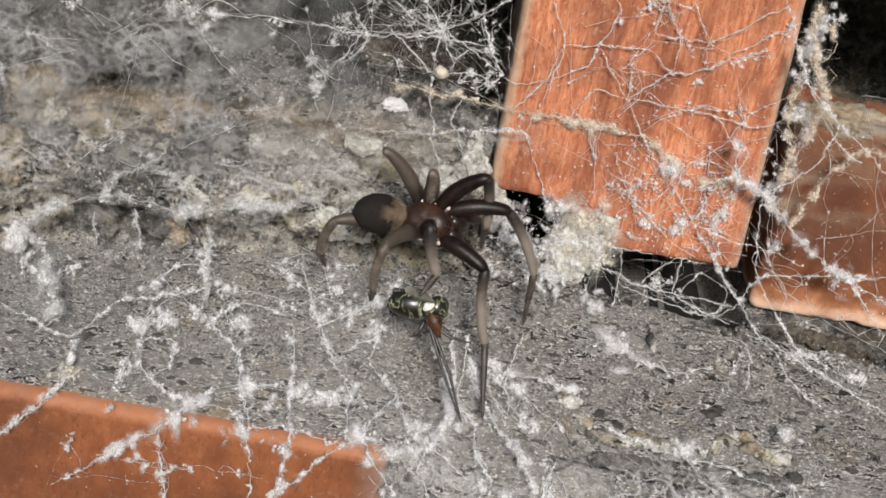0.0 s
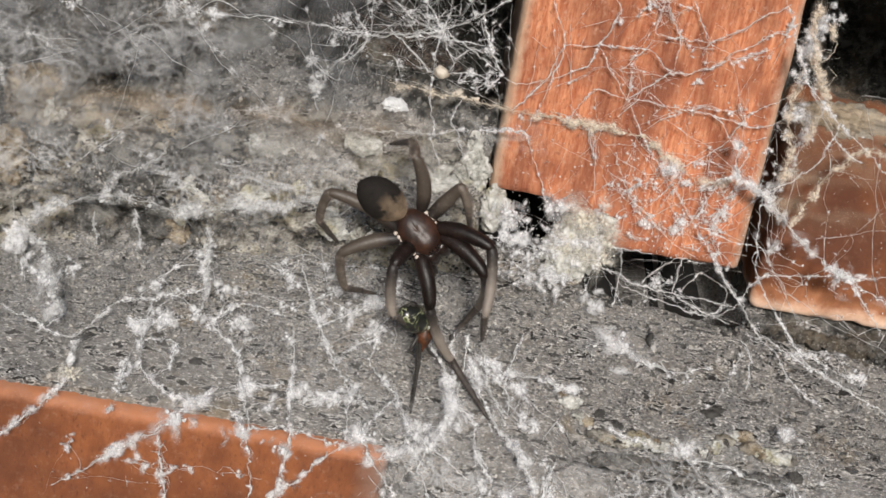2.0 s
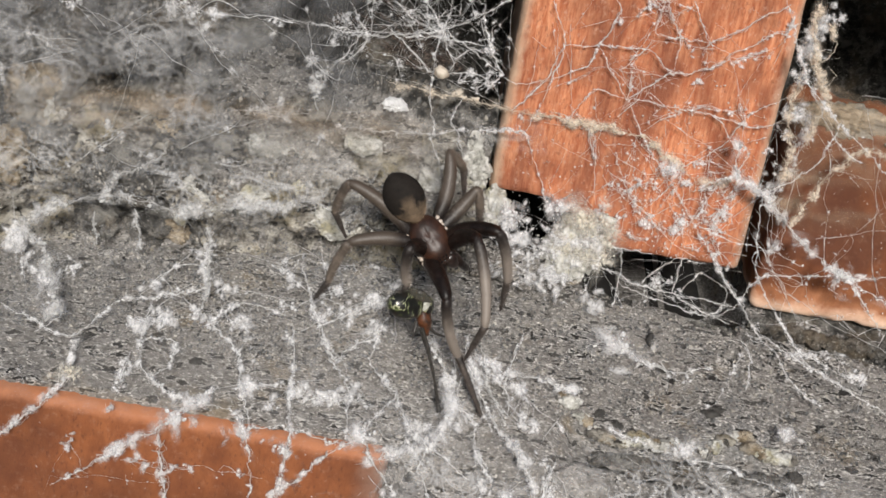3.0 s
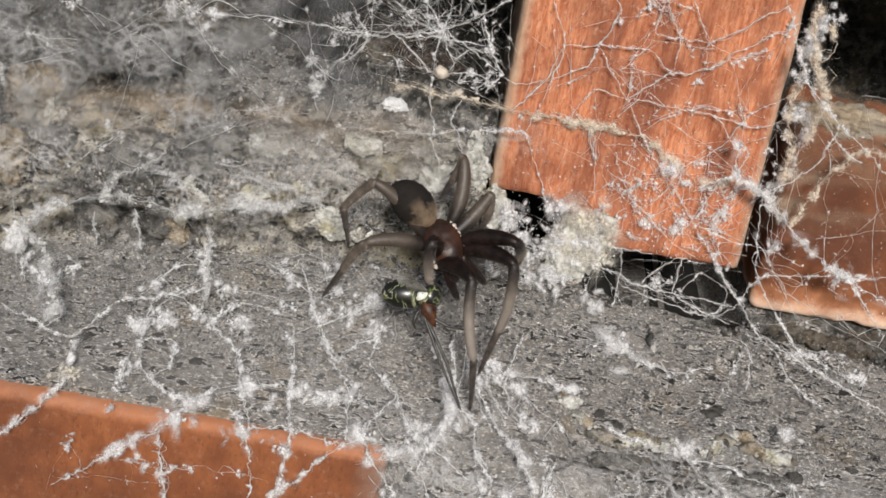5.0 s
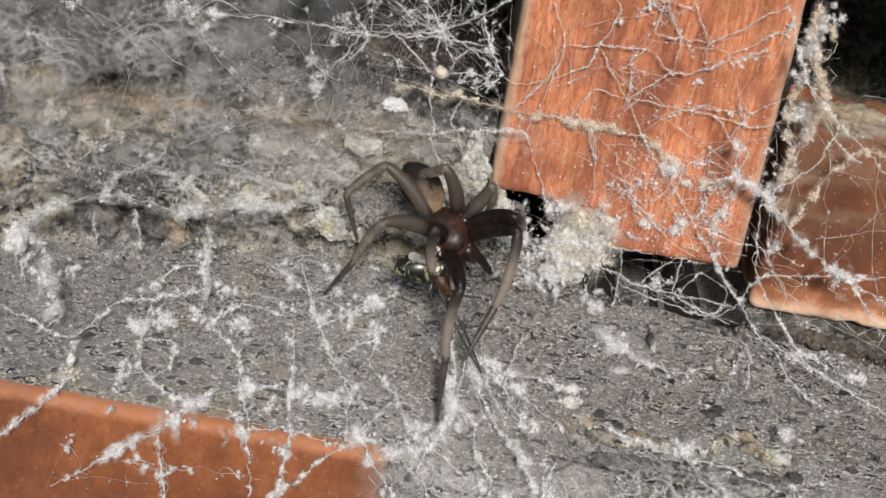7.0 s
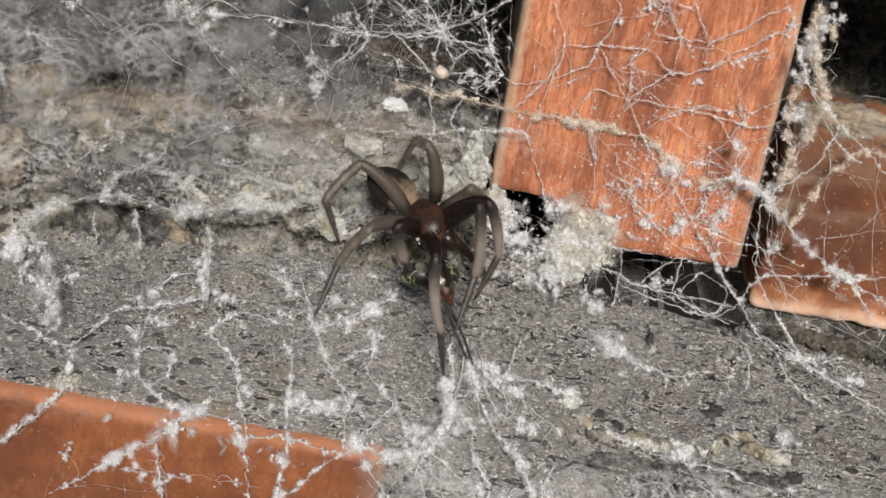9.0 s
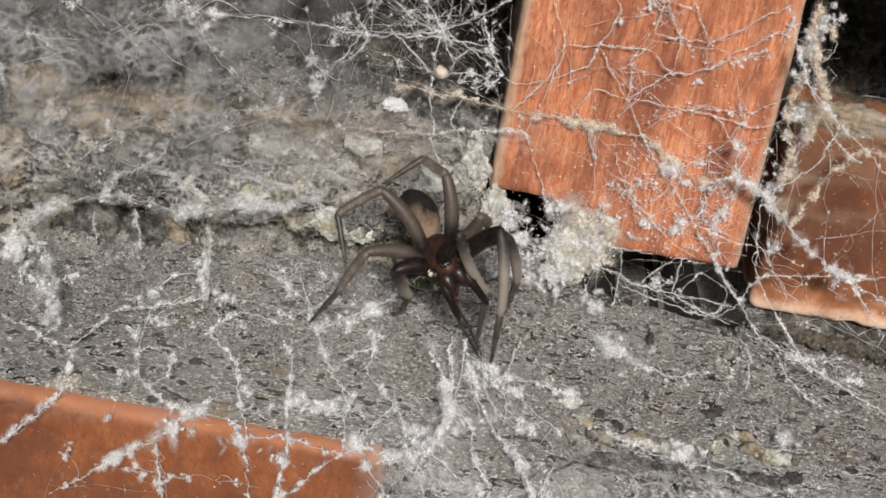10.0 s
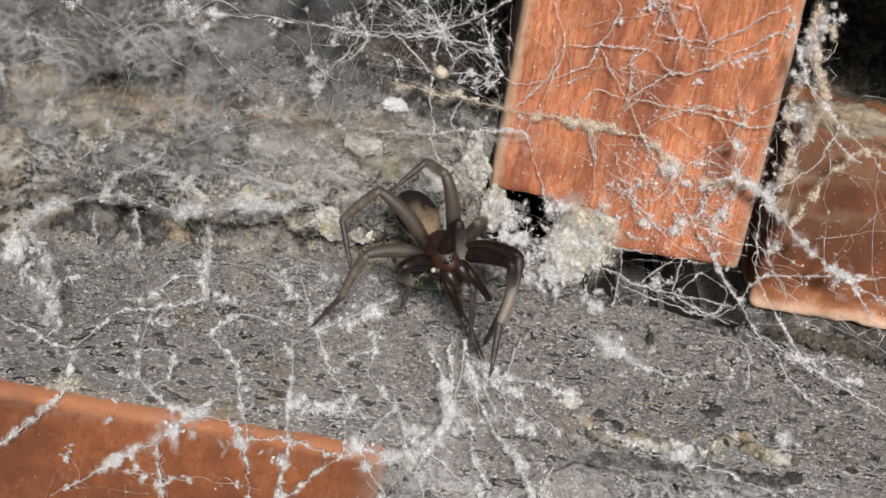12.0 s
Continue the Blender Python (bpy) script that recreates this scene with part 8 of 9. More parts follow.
    walk(LEGS["R1"]["femur"], [
        (0.00, mm(2.60, 2.50, -0.60, -58.5, 7.7, 15.3)), (0.25, mm(2.60, 2.50, -0.60, -59.3, 5.9, 8.9)), (0.50, mm(2.60, 2.50, -0.60, -60.1, 4.0, -1.0)),
        (0.80, mm(2.60, 2.50, -0.60, -62.9, -40.0, 7.5)), (1.00, mm(2.60, 2.50, -0.60, -75.3, -56.7, 23.7)), (1.25, mm(2.60, 2.50, -0.60, -69.1, -44.5, 15.8)),
        (1.50, mm(2.60, 2.50, -0.60, -66.1, -5.3, 9.0)), (1.75, mm(2.60, 2.50, -0.60, -65.8, -5.0, 6.6)), (2.00, mm(2.60, 2.50, -0.60, -65.7, -17.7, 6.0)),
        (2.25, mm(2.60, 2.50, -0.60, -66.5, -27.6, 8.1)), (2.50, mm(2.60, 2.50, -0.60, -69.6, -39.3, 13.7)), (2.75, mm(2.60, 2.50, -0.60, -87.7, -57.5, 37.3)),
        (3.00, mm(2.60, 2.50, -0.60, -114.3, -64.7, 67.5)), (3.50, mm(2.60, 2.50, -0.60, -106.3, -62.8, 58.7)), (4.00, mm(2.60, 2.50, -0.60, -95.8, -51.6, 46.2)),
        (4.50, mm(2.60, 2.50, -0.60, -91.6, -35.7, 40.2)), (5.00, mm(2.60, 2.50, -0.60, -90.7, -25.1, 38.3)), (5.50, mm(2.60, 2.50, -0.60, -89.8, -21.4, 36.0)),
        (5.75, mm(2.60, 2.50, -0.60, -89.2, -23.0, 34.6)), (6.00, mm(2.60, 2.50, -0.60, -88.4, -25.1, 32.7)), (6.25, mm(2.60, 2.50, -0.60, -91.4, -24.8, 39.8)),
        (6.50, mm(2.60, 2.50, -0.60, -94.6, -22.5, 47.6)), (6.75, mm(2.60, 2.50, -0.60, -95.9, -27.6, 50.8)), (7.00, mm(2.60, 2.50, -0.60, -97.9, -32.1, 54.7)),
        (7.45, mm(2.60, 2.50, -0.60, -97.9, -31.6, 54.8)), (7.90, mm(2.60, 2.50, -0.60, -98.9, -32.2, 56.7)), (8.35, mm(2.60, 2.50, -0.60, -99.9, -33.6, 58.4)),
        (8.80, mm(2.60, 2.50, -0.60, -99.3, -36.0, 57.4)), (9.00, mm(2.60, 2.50, -0.60, -94.9, -43.3, 50.5)), (9.25, mm(2.60, 2.50, -0.60, -99.4, -47.7, 56.8)),
        (9.50, mm(2.60, 2.50, -0.60, -104.0, -46.2, 63.1)), (9.75, mm(2.60, 2.50, -0.60, -105.2, -37.8, 64.9)), (10.00, mm(2.60, 2.50, -0.60, -104.2, -31.4, 63.2)),
        (10.25, mm(2.60, 2.50, -0.60, -98.0, -34.7, 51.8)), (10.50, mm(2.60, 2.50, -0.60, -93.4, -37.2, 44.1)), (11.60, mm(2.60, 2.50, -0.60, -93.4, -37.2, 44.1)),
        (11.80, mm(2.60, 2.50, -0.60, -90.5, -23.8, 38.3)), (12.00, mm(2.60, 2.50, -0.60, -89.9, -7.3, 36.1)),
    ])
    walk(LEGS["R1"]["tibia"], [
        (0.00, mm(13.85, 5.58, -2.18, -96.0, 38.8, -57.2)), (0.25, mm(14.17, 4.31, -1.82, -96.7, 34.1, -58.5)), (0.50, mm(14.35, 2.30, -1.42, -98.9, 34.7, -62.3)),
        (0.80, mm(11.54, 3.67, 6.97, -74.1, 71.4, -33.1)), (1.00, mm(8.53, 5.10, 9.24, -80.6, 58.5, -40.2)), (1.25, mm(10.69, 4.78, 7.65, -85.9, 59.5, -46.4)),
        (1.50, mm(14.18, 4.33, 0.48, -93.7, 62.6, -55.3)), (1.75, mm(14.25, 3.84, 0.42, -89.0, 62.5, -49.9)), (2.00, mm(13.76, 3.67, 2.98, -84.2, 62.8, -44.6)),
        (2.25, mm(12.93, 3.97, 4.86, -81.0, 66.3, -41.1)), (2.50, mm(11.46, 4.65, 6.85, -77.5, 66.7, -37.3)), (2.75, mm(7.63, 6.34, 9.33, -72.4, 41.3, -31.1)),
        (3.00, mm(4.52, 7.15, 10.05, -71.1, 0.0, -27.6)), (3.50, mm(5.40, 7.10, 9.87, -71.1, 3.1, -27.2)), (4.00, mm(7.67, 7.78, 8.62, -72.7, 27.6, -33.2)),
        (4.50, mm(9.90, 8.67, 6.27, -78.3, 39.6, -43.2)), (5.00, mm(10.96, 9.11, 4.40, -83.2, 44.4, -50.5)), (5.50, mm(11.47, 8.95, 3.70, -85.1, 46.5, -53.1)),
        (5.75, mm(11.52, 8.65, 4.01, -88.2, 45.8, -57.4)), (6.00, mm(11.58, 8.26, 4.39, -90.8, 45.1, -61.1)), (6.25, mm(10.81, 9.34, 4.34, -88.8, 43.5, -58.3)),
        (6.50, mm(9.93, 10.54, 3.91, -86.7, 41.0, -55.2)), (6.75, mm(9.20, 10.59, 4.85, -86.1, 38.0, -54.3)), (7.00, mm(8.37, 10.64, 5.66, -85.9, 34.6, -53.9)),
        (7.45, mm(8.38, 10.70, 5.56, -85.3, 31.3, -52.8)), (7.90, mm(8.07, 10.83, 5.68, -82.9, 16.2, -46.9)), (8.35, mm(7.74, 10.86, 5.91, -82.6, 18.4, -45.7)),
        (8.80, mm(7.73, 10.52, 6.33, -82.2, 20.8, -44.5)), (9.00, mm(8.04, 9.11, 7.48, -93.9, 55.4, -62.5)), (9.25, mm(6.93, 9.13, 8.12, -94.2, 62.8, -62.9)),
        (9.50, mm(6.29, 9.77, 7.90, -88.4, 63.6, -56.4)), (9.75, mm(6.54, 10.93, 6.62, -82.6, 55.3, -49.7)), (10.00, mm(7.13, 11.47, 5.54, -79.1, 46.5, -45.2)),
        (10.25, mm(8.58, 10.11, 6.10, -80.0, 53.9, -46.4)), (10.50, mm(9.34, 9.02, 6.52, -78.9, 58.5, -45.0)), (11.60, mm(9.34, 9.02, 6.52, -78.9, 58.5, -45.0)),
        (11.80, mm(11.05, 9.18, 4.15, -112.2, 67.4, -82.1)), (12.00, mm(12.04, 9.38, 0.89, -141.9, 64.0, -114.5)),
    ])
    walk(LEGS["R1"]["metatarsus"], [
        (0.00, mm(20.43, -4.62, -11.95, -126.9, 33.1, -90.6)), (0.25, mm(20.92, -6.69, -10.56, -123.9, 46.1, -85.9)), (0.50, mm(20.29, -9.05, -10.30, -115.8, 59.1, -75.8)),
        (0.80, mm(15.71, 0.95, -7.80, -126.7, 54.1, -88.8)), (1.00, mm(14.75, -0.15, -4.05, -112.6, 48.2, -70.8)), (1.25, mm(16.15, -0.95, -5.78, -112.9, 49.5, -71.3)),
        (1.50, mm(18.26, -1.55, -13.36, -118.2, 31.1, -79.3)), (1.75, mm(18.89, -1.67, -13.40, -119.6, 28.8, -82.0)), (2.00, mm(18.84, -1.34, -10.87, -116.4, 43.4, -76.8)),
        (2.25, mm(17.65, -0.15, -9.40, -104.6, 54.8, -61.3)), (2.50, mm(16.37, 0.91, -7.46, -95.1, 55.6, -49.6)), (2.75, mm(17.65, 0.29, -0.95, -100.5, 55.3, -56.3)),
        (3.00, mm(18.33, -0.08, 10.05, -103.9, 49.5, -60.5)), (3.50, mm(19.24, -0.02, 9.02, -105.8, 48.6, -63.0)), (4.00, mm(19.23, 0.23, 1.40, -105.2, 45.7, -62.1)),
        (4.50, mm(18.66, 0.45, -3.66, -104.6, 44.2, -61.4)), (5.00, mm(18.05, 0.52, -6.49, -105.7, 44.9, -62.9)), (5.50, mm(17.91, 0.36, -7.60, -107.9, 46.4, -66.0)),
        (5.75, mm(17.37, -0.51, -7.17, -107.0, 43.8, -64.7)), (6.00, mm(16.88, -1.37, -6.65, -106.0, 41.0, -63.2)), (6.25, mm(16.75, -0.29, -6.38, -101.2, 32.8, -55.3)),
        (6.50, mm(16.65, 0.88, -6.31, -97.6, 16.9, -46.9)), (6.75, mm(16.37, 0.62, -4.75, -99.4, 12.9, -53.5)), (7.00, mm(15.92, 0.26, -3.18, -100.8, 8.9, -61.2)),
        (7.45, mm(16.43, 0.09, -2.54, -101.7, 14.4, -65.5)), (7.90, mm(18.29, -0.11, 1.34, -103.8, 29.0, -71.2)), (8.35, mm(18.05, 0.27, 0.99, -102.0, 27.1, -67.3)),
        (8.80, mm(18.12, 0.31, 0.80, -101.4, 28.4, -66.1)), (9.00, mm(12.13, 1.27, -5.35, -98.2, 17.1, -57.9)), (9.25, mm(10.18, 2.77, -5.74, -98.7, 19.7, -59.3)),
        (9.50, mm(10.13, 4.00, -6.06, -108.3, 41.1, -78.0)), (9.75, mm(12.27, 4.17, -6.20, -111.8, 52.6, -82.8)), (10.00, mm(14.69, 3.85, -5.76, -112.3, 59.3, -83.4)),
        (10.25, mm(14.92, 3.47, -6.50, -117.3, 59.3, -89.2)), (10.50, mm(15.09, 3.27, -6.78, -119.7, 58.6, -91.9)), (11.60, mm(15.09, 3.27, -6.78, -119.7, 58.6, -91.9)),
        (11.80, mm(11.88, 3.24, -10.23, -132.7, 58.0, -107.1)), (12.00, mm(9.21, 3.16, -13.12, -144.5, 55.4, -121.3)),
    ])
    walk(LEGS["R2"]["femur"], [
        (0.00, mm(1.00, 2.50, -0.60, -72.6, -20.7, 43.5)), (0.25, mm(1.00, 2.50, -0.60, -68.3, -19.3, 30.9)), (0.50, mm(1.00, 2.50, -0.60, -66.0, 3.9, 14.3)),
        (0.80, mm(1.00, 2.50, -0.60, -68.8, -21.3, 31.9)), (1.00, mm(1.00, 2.50, -0.60, -75.9, -31.6, 47.6)), (1.25, mm(1.00, 2.50, -0.60, -69.8, -29.9, 35.8)),
        (1.50, mm(1.00, 2.50, -0.60, -66.1, -4.9, 23.9)), (1.75, mm(1.00, 2.50, -0.60, -66.6, -14.1, 26.4)), (2.00, mm(1.00, 2.50, -0.60, -67.3, -21.7, 28.9)),
        (2.25, mm(1.00, 2.50, -0.60, -72.3, -45.6, 37.7)), (2.50, mm(1.00, 2.50, -0.60, -82.2, -59.9, 50.0)), (2.75, mm(1.00, 2.50, -0.60, -88.9, -49.4, 58.2)),
        (3.00, mm(1.00, 2.50, -0.60, -92.1, -35.6, 62.8)), (3.50, mm(1.00, 2.50, -0.60, -90.4, -31.2, 59.7)), (4.00, mm(1.00, 2.50, -0.60, -89.1, -27.6, 57.2)),
        (4.50, mm(1.00, 2.50, -0.60, -88.2, -24.6, 55.1)), (5.00, mm(1.00, 2.50, -0.60, -87.6, -22.4, 53.7)), (5.50, mm(1.00, 2.50, -0.60, -86.7, -20.1, 51.1)),
        (5.75, mm(1.00, 2.50, -0.60, -87.4, -23.0, 53.2)), (6.00, mm(1.00, 2.50, -0.60, -88.8, -26.4, 56.4)), (6.25, mm(1.00, 2.50, -0.60, -90.6, -30.2, 60.1)),
        (6.50, mm(1.00, 2.50, -0.60, -92.1, -32.6, 63.1)), (6.75, mm(1.00, 2.50, -0.60, -91.8, -32.4, 62.5)), (7.00, mm(1.00, 2.50, -0.60, -91.5, -32.0, 61.9)),
        (7.45, mm(1.00, 2.50, -0.60, -89.7, -25.1, 58.1)), (7.90, mm(1.00, 2.50, -0.60, -88.5, -8.3, 54.1)), (8.35, mm(1.00, 2.50, -0.60, -88.5, 15.5, 54.4)),
        (8.80, mm(1.00, 2.50, -0.60, -89.3, 18.3, 51.5)), (9.00, mm(1.00, 2.50, -0.60, -89.4, -28.6, 52.9)), (9.25, mm(1.00, 2.50, -0.60, -90.1, -30.5, 54.3)),
        (9.50, mm(1.00, 2.50, -0.60, -89.3, -25.6, 52.6)), (9.75, mm(1.00, 2.50, -0.60, -90.4, -22.9, 55.2)), (10.00, mm(1.00, 2.50, -0.60, -90.8, -20.1, 56.3)),
        (10.25, mm(1.00, 2.50, -0.60, -91.0, -15.2, 57.0)), (10.50, mm(1.00, 2.50, -0.60, -91.2, -11.6, 57.8)), (11.60, mm(1.00, 2.50, -0.60, -91.2, -11.6, 57.8)),
        (11.80, mm(1.00, 2.50, -0.60, -90.4, -4.8, 51.8)), (12.00, mm(1.00, 2.50, -0.60, -90.4, 4.7, 47.9)),
    ])
    walk(LEGS["R2"]["tibia"], [
        (0.00, mm(9.18, 10.26, 3.67, -146.4, 48.5, -84.6)), (0.25, mm(10.76, 8.35, 3.38, -127.0, 51.8, -59.6)), (0.50, mm(12.65, 5.47, -1.41, -105.0, 43.0, -30.0)),
        (0.80, mm(10.53, 8.43, 3.78, -126.2, 56.5, -57.4)), (1.00, mm(7.93, 10.08, 5.71, -121.0, -1.5, -47.5)), (1.25, mm(9.48, 8.61, 5.40, -119.6, 23.8, -40.8)),
        (1.50, mm(11.98, 7.36, 0.43, -119.3, 36.4, -40.2)), (1.75, mm(11.47, 7.70, 2.34, -122.3, 22.8, -46.2)), (2.00, mm(10.81, 7.91, 3.85, -122.6, 5.5, -47.4)),
        (2.25, mm(7.68, 7.66, 8.01, -117.8, 24.8, -29.5)), (2.50, mm(4.89, 7.13, 9.83, -109.0, 29.2, -10.1)), (2.75, mm(5.13, 9.17, 8.55, -110.5, 35.7, -13.0)),
        (3.00, mm(5.47, 11.22, 6.42, -115.5, 42.8, -20.8)), (3.50, mm(6.19, 11.40, 5.65, -116.8, 54.4, -22.5)), (4.00, mm(6.79, 11.48, 4.98, -118.7, 68.5, -24.8)),
        (4.50, mm(7.27, 11.49, 4.43, -126.7, 80.8, -33.0)), (5.00, mm(7.60, 11.48, 3.99, -170.7, 86.6, -77.1)), (5.50, mm(8.11, 11.31, 3.54, 138.4, 85.8, -128.1)),
        (5.75, mm(7.65, 11.38, 4.11, 157.9, 84.2, -108.6)), (6.00, mm(6.98, 11.49, 4.76, 174.6, 81.2, -91.7)), (6.25, mm(6.19, 11.53, 5.47, 174.9, 81.9, -91.5)),
        (6.50, mm(5.60, 11.55, 5.90, 168.7, 83.6, -97.7)), (6.75, mm(5.71, 11.53, 5.85, 117.6, 84.5, -149.1)), (7.00, mm(5.82, 11.51, 5.79, 97.2, 84.4, -169.5)),
        (7.45, mm(6.76, 11.77, 4.52, -164.2, 81.4, -70.5)), (7.90, mm(7.99, 12.16, 1.14, -147.8, 68.9, -53.7)), (8.35, mm(7.76, 11.94, -3.83, -141.0, 56.4, -46.0)),
        (8.80, mm(8.12, 11.46, -4.39, -141.7, 50.7, -46.9)), (9.00, mm(7.39, 10.93, 5.17, -141.2, 63.6, -46.4)), (9.25, mm(7.06, 10.93, 5.52, -150.8, 67.0, -56.9)),
        (9.50, mm(7.61, 11.14, 4.60, -168.1, 71.4, -75.3)), (9.75, mm(7.34, 11.62, 4.09, -175.8, 76.4, -83.4)), (10.00, mm(7.28, 11.91, 3.55, 177.2, 80.0, -90.5)),
        (10.25, mm(7.34, 12.25, 2.56, -160.8, 76.2, -68.1)), (10.50, mm(7.30, 12.49, 1.83, -146.7, 69.5, -53.4)), (11.60, mm(7.30, 12.49, 1.83, -146.7, 69.5, -53.4)),
        (11.80, mm(8.42, 11.94, 0.40, -152.5, 52.6, -59.9)), (12.00, mm(9.06, 11.41, -1.58, -149.4, 27.2, -55.1)),
    ])
    walk(LEGS["R2"]["metatarsus"], [
        (0.00, mm(9.96, 1.99, -5.72, 175.6, 62.9, -102.6)), (0.25, mm(14.68, 1.67, -6.46, -151.4, 69.4, -66.7)), (0.50, mm(20.59, 0.89, -9.96, -106.0, 67.2, -18.2)),
        (0.80, mm(14.26, 2.60, -6.66, -155.4, 43.3, -75.6)), (1.00, mm(16.39, 0.85, 6.05, -145.8, -3.9, -50.1)), (1.25, mm(18.16, 1.13, 0.34, -146.1, -3.9, -46.6)),
        (1.50, mm(19.69, 0.85, -7.01, -145.8, 16.7, -44.6)), (1.75, mm(19.47, -0.63, -2.53, -145.1, 41.1, -43.2)), (2.00, mm(19.24, -1.27, 2.65, -144.2, 54.4, -41.9)),
        (2.25, mm(17.58, 2.07, 2.75, -137.1, 34.7, -31.9)), (2.50, mm(15.66, 5.21, 3.71, -135.6, 3.4, -27.4)), (2.75, mm(15.05, 6.87, 1.25, -137.2, 37.5, -32.0)),
        (3.00, mm(14.06, 7.95, -2.09, -145.0, 53.6, -42.8)), (3.50, mm(12.93, 8.61, -4.54, -156.1, 65.4, -55.5)), (4.00, mm(10.95, 9.56, -6.68, -167.3, 71.0, -67.6)),
        (4.50, mm(8.95, 10.39, -7.94, -175.8, 73.5, -76.5)), (5.00, mm(7.77, 10.75, -8.51, 174.9, 74.5, -86.2)), (5.50, mm(7.54, 10.59, -8.96, 163.4, 74.4, -98.1)),
        (5.75, mm(7.25, 10.19, -8.36, 140.8, 74.2, -121.6)), (6.00, mm(6.92, 9.58, -7.62, 113.5, 71.8, -150.1)), (6.25, mm(6.14, 9.77, -6.94, 96.3, 76.0, -167.9)),
        (6.50, mm(5.41, 10.17, -6.56, 75.1, 80.4, 170.4)), (6.75, mm(4.67, 10.91, -6.62, 87.2, 80.2, -177.3)), (7.00, mm(4.62, 11.29, -6.68, 107.3, 79.5, -156.9)),
        (7.45, mm(7.39, 10.01, -7.87, 159.9, 77.7, -103.4)), (7.90, mm(10.66, 8.53, -10.55, -166.2, 59.2, -67.6)), (8.35, mm(12.58, 6.96, -14.26, -156.1, 16.3, -52.2)),
        (8.80, mm(13.54, 5.66, -14.08, -157.5, 16.0, -57.4)), (9.00, mm(11.24, 6.90, -6.05, -165.4, 30.4, -77.0)), (9.25, mm(9.74, 6.82, -6.01, -163.6, 27.3, -73.4)),
        (9.50, mm(8.62, 7.28, -7.28, -160.4, 19.3, -65.3)), (9.75, mm(7.68, 8.70, -8.10, -171.7, 45.8, -85.6)), (10.00, mm(7.26, 9.74, -8.79, 176.7, 55.6, -100.5)),
        (10.25, mm(8.46, 9.48, -9.61, -179.7, 48.0, -95.9)), (10.50, mm(9.92, 8.96, -9.91, -176.6, 41.5, -91.6)), (11.60, mm(9.92, 8.96, -9.91, -176.6, 41.5, -91.6)),
        (11.80, mm(12.23, 5.36, -9.55, -167.9, 47.2, -79.1)), (12.00, mm(15.43, 2.27, -7.31, -148.1, 30.8, -48.4)),
    ])
    walk(LEGS["R3"]["femur"], [
        (0.00, mm(-0.80, 2.50, -0.60, 171.4, -52.6, 84.6)), (0.25, mm(-0.80, 2.50, -0.60, -177.7, -57.0, 71.2)), (0.50, mm(-0.80, 2.50, -0.60, -158.6, -56.0, 48.5)),
        (0.80, mm(-0.80, 2.50, -0.60, -177.1, -49.3, 71.6)), (1.00, mm(-0.80, 2.50, -0.60, 173.4, -28.3, 86.4)), (1.25, mm(-0.80, 2.50, -0.60, 172.8, -17.4, 87.8)),
        (1.50, mm(-0.80, 2.50, -0.60, 172.4, -15.7, 89.5)), (1.75, mm(-0.80, 2.50, -0.60, 171.3, -25.0, 92.7)), (2.00, mm(-0.80, 2.50, -0.60, 170.8, -28.8, 93.7)),
        (2.25, mm(-0.80, 2.50, -0.60, 171.3, -26.2, 92.7)), (2.50, mm(-0.80, 2.50, -0.60, 171.5, -23.3, 92.2)), (2.75, mm(-0.80, 2.50, -0.60, 169.7, -11.0, 98.2)),
        (3.00, mm(-0.80, 2.50, -0.60, 169.1, 0.0, 104.7)), (3.50, mm(-0.80, 2.50, -0.60, 169.1, -0.9, 105.6)), (4.00, mm(-0.80, 2.50, -0.60, 169.0, -1.9, 106.1)),
        (4.50, mm(-0.80, 2.50, -0.60, 169.0, -3.0, 106.4)), (5.00, mm(-0.80, 2.50, -0.60, 169.0, -4.0, 106.4)), (5.50, mm(-0.80, 2.50, -0.60, 169.8, -15.4, 101.9)),
        (5.75, mm(-0.80, 2.50, -0.60, 168.6, -6.2, 108.4)), (6.00, mm(-0.80, 2.50, -0.60, 168.2, -7.8, 111.4)), (6.25, mm(-0.80, 2.50, -0.60, 172.3, -27.8, 98.2)),
        (6.50, mm(-0.80, 2.50, -0.60, 179.5, -37.4, 84.9)), (6.75, mm(-0.80, 2.50, -0.60, 175.5, -34.9, 91.7)), (7.00, mm(-0.80, 2.50, -0.60, 172.1, -31.2, 98.0)),
        (7.45, mm(-0.80, 2.50, -0.60, 175.5, -30.7, 91.4)), (7.90, mm(-0.80, 2.50, -0.60, -178.8, -27.2, 79.6)), (8.35, mm(-0.80, 2.50, -0.60, -174.5, -22.8, 69.5)),
        (8.80, mm(-0.80, 2.50, -0.60, -172.1, -24.3, 63.4)), (9.00, mm(-0.80, 2.50, -0.60, -172.4, -36.1, 63.9)), (9.25, mm(-0.80, 2.50, -0.60, -174.9, -42.4, 68.0)),
        (9.50, mm(-0.80, 2.50, -0.60, -176.5, -43.2, 70.3)), (9.75, mm(-0.80, 2.50, -0.60, -176.4, -40.9, 70.1)), (10.00, mm(-0.80, 2.50, -0.60, -176.1, -39.1, 69.7)),
        (10.25, mm(-0.80, 2.50, -0.60, -176.4, -37.2, 70.2)), (10.50, mm(-0.80, 2.50, -0.60, -176.5, -36.1, 70.3)), (11.60, mm(-0.80, 2.50, -0.60, -176.5, -36.1, 70.3)),
        (11.80, mm(-0.80, 2.50, -0.60, -169.8, -41.0, 59.6)), (12.00, mm(-0.80, 2.50, -0.60, -162.7, -44.3, 49.1)),
    ])
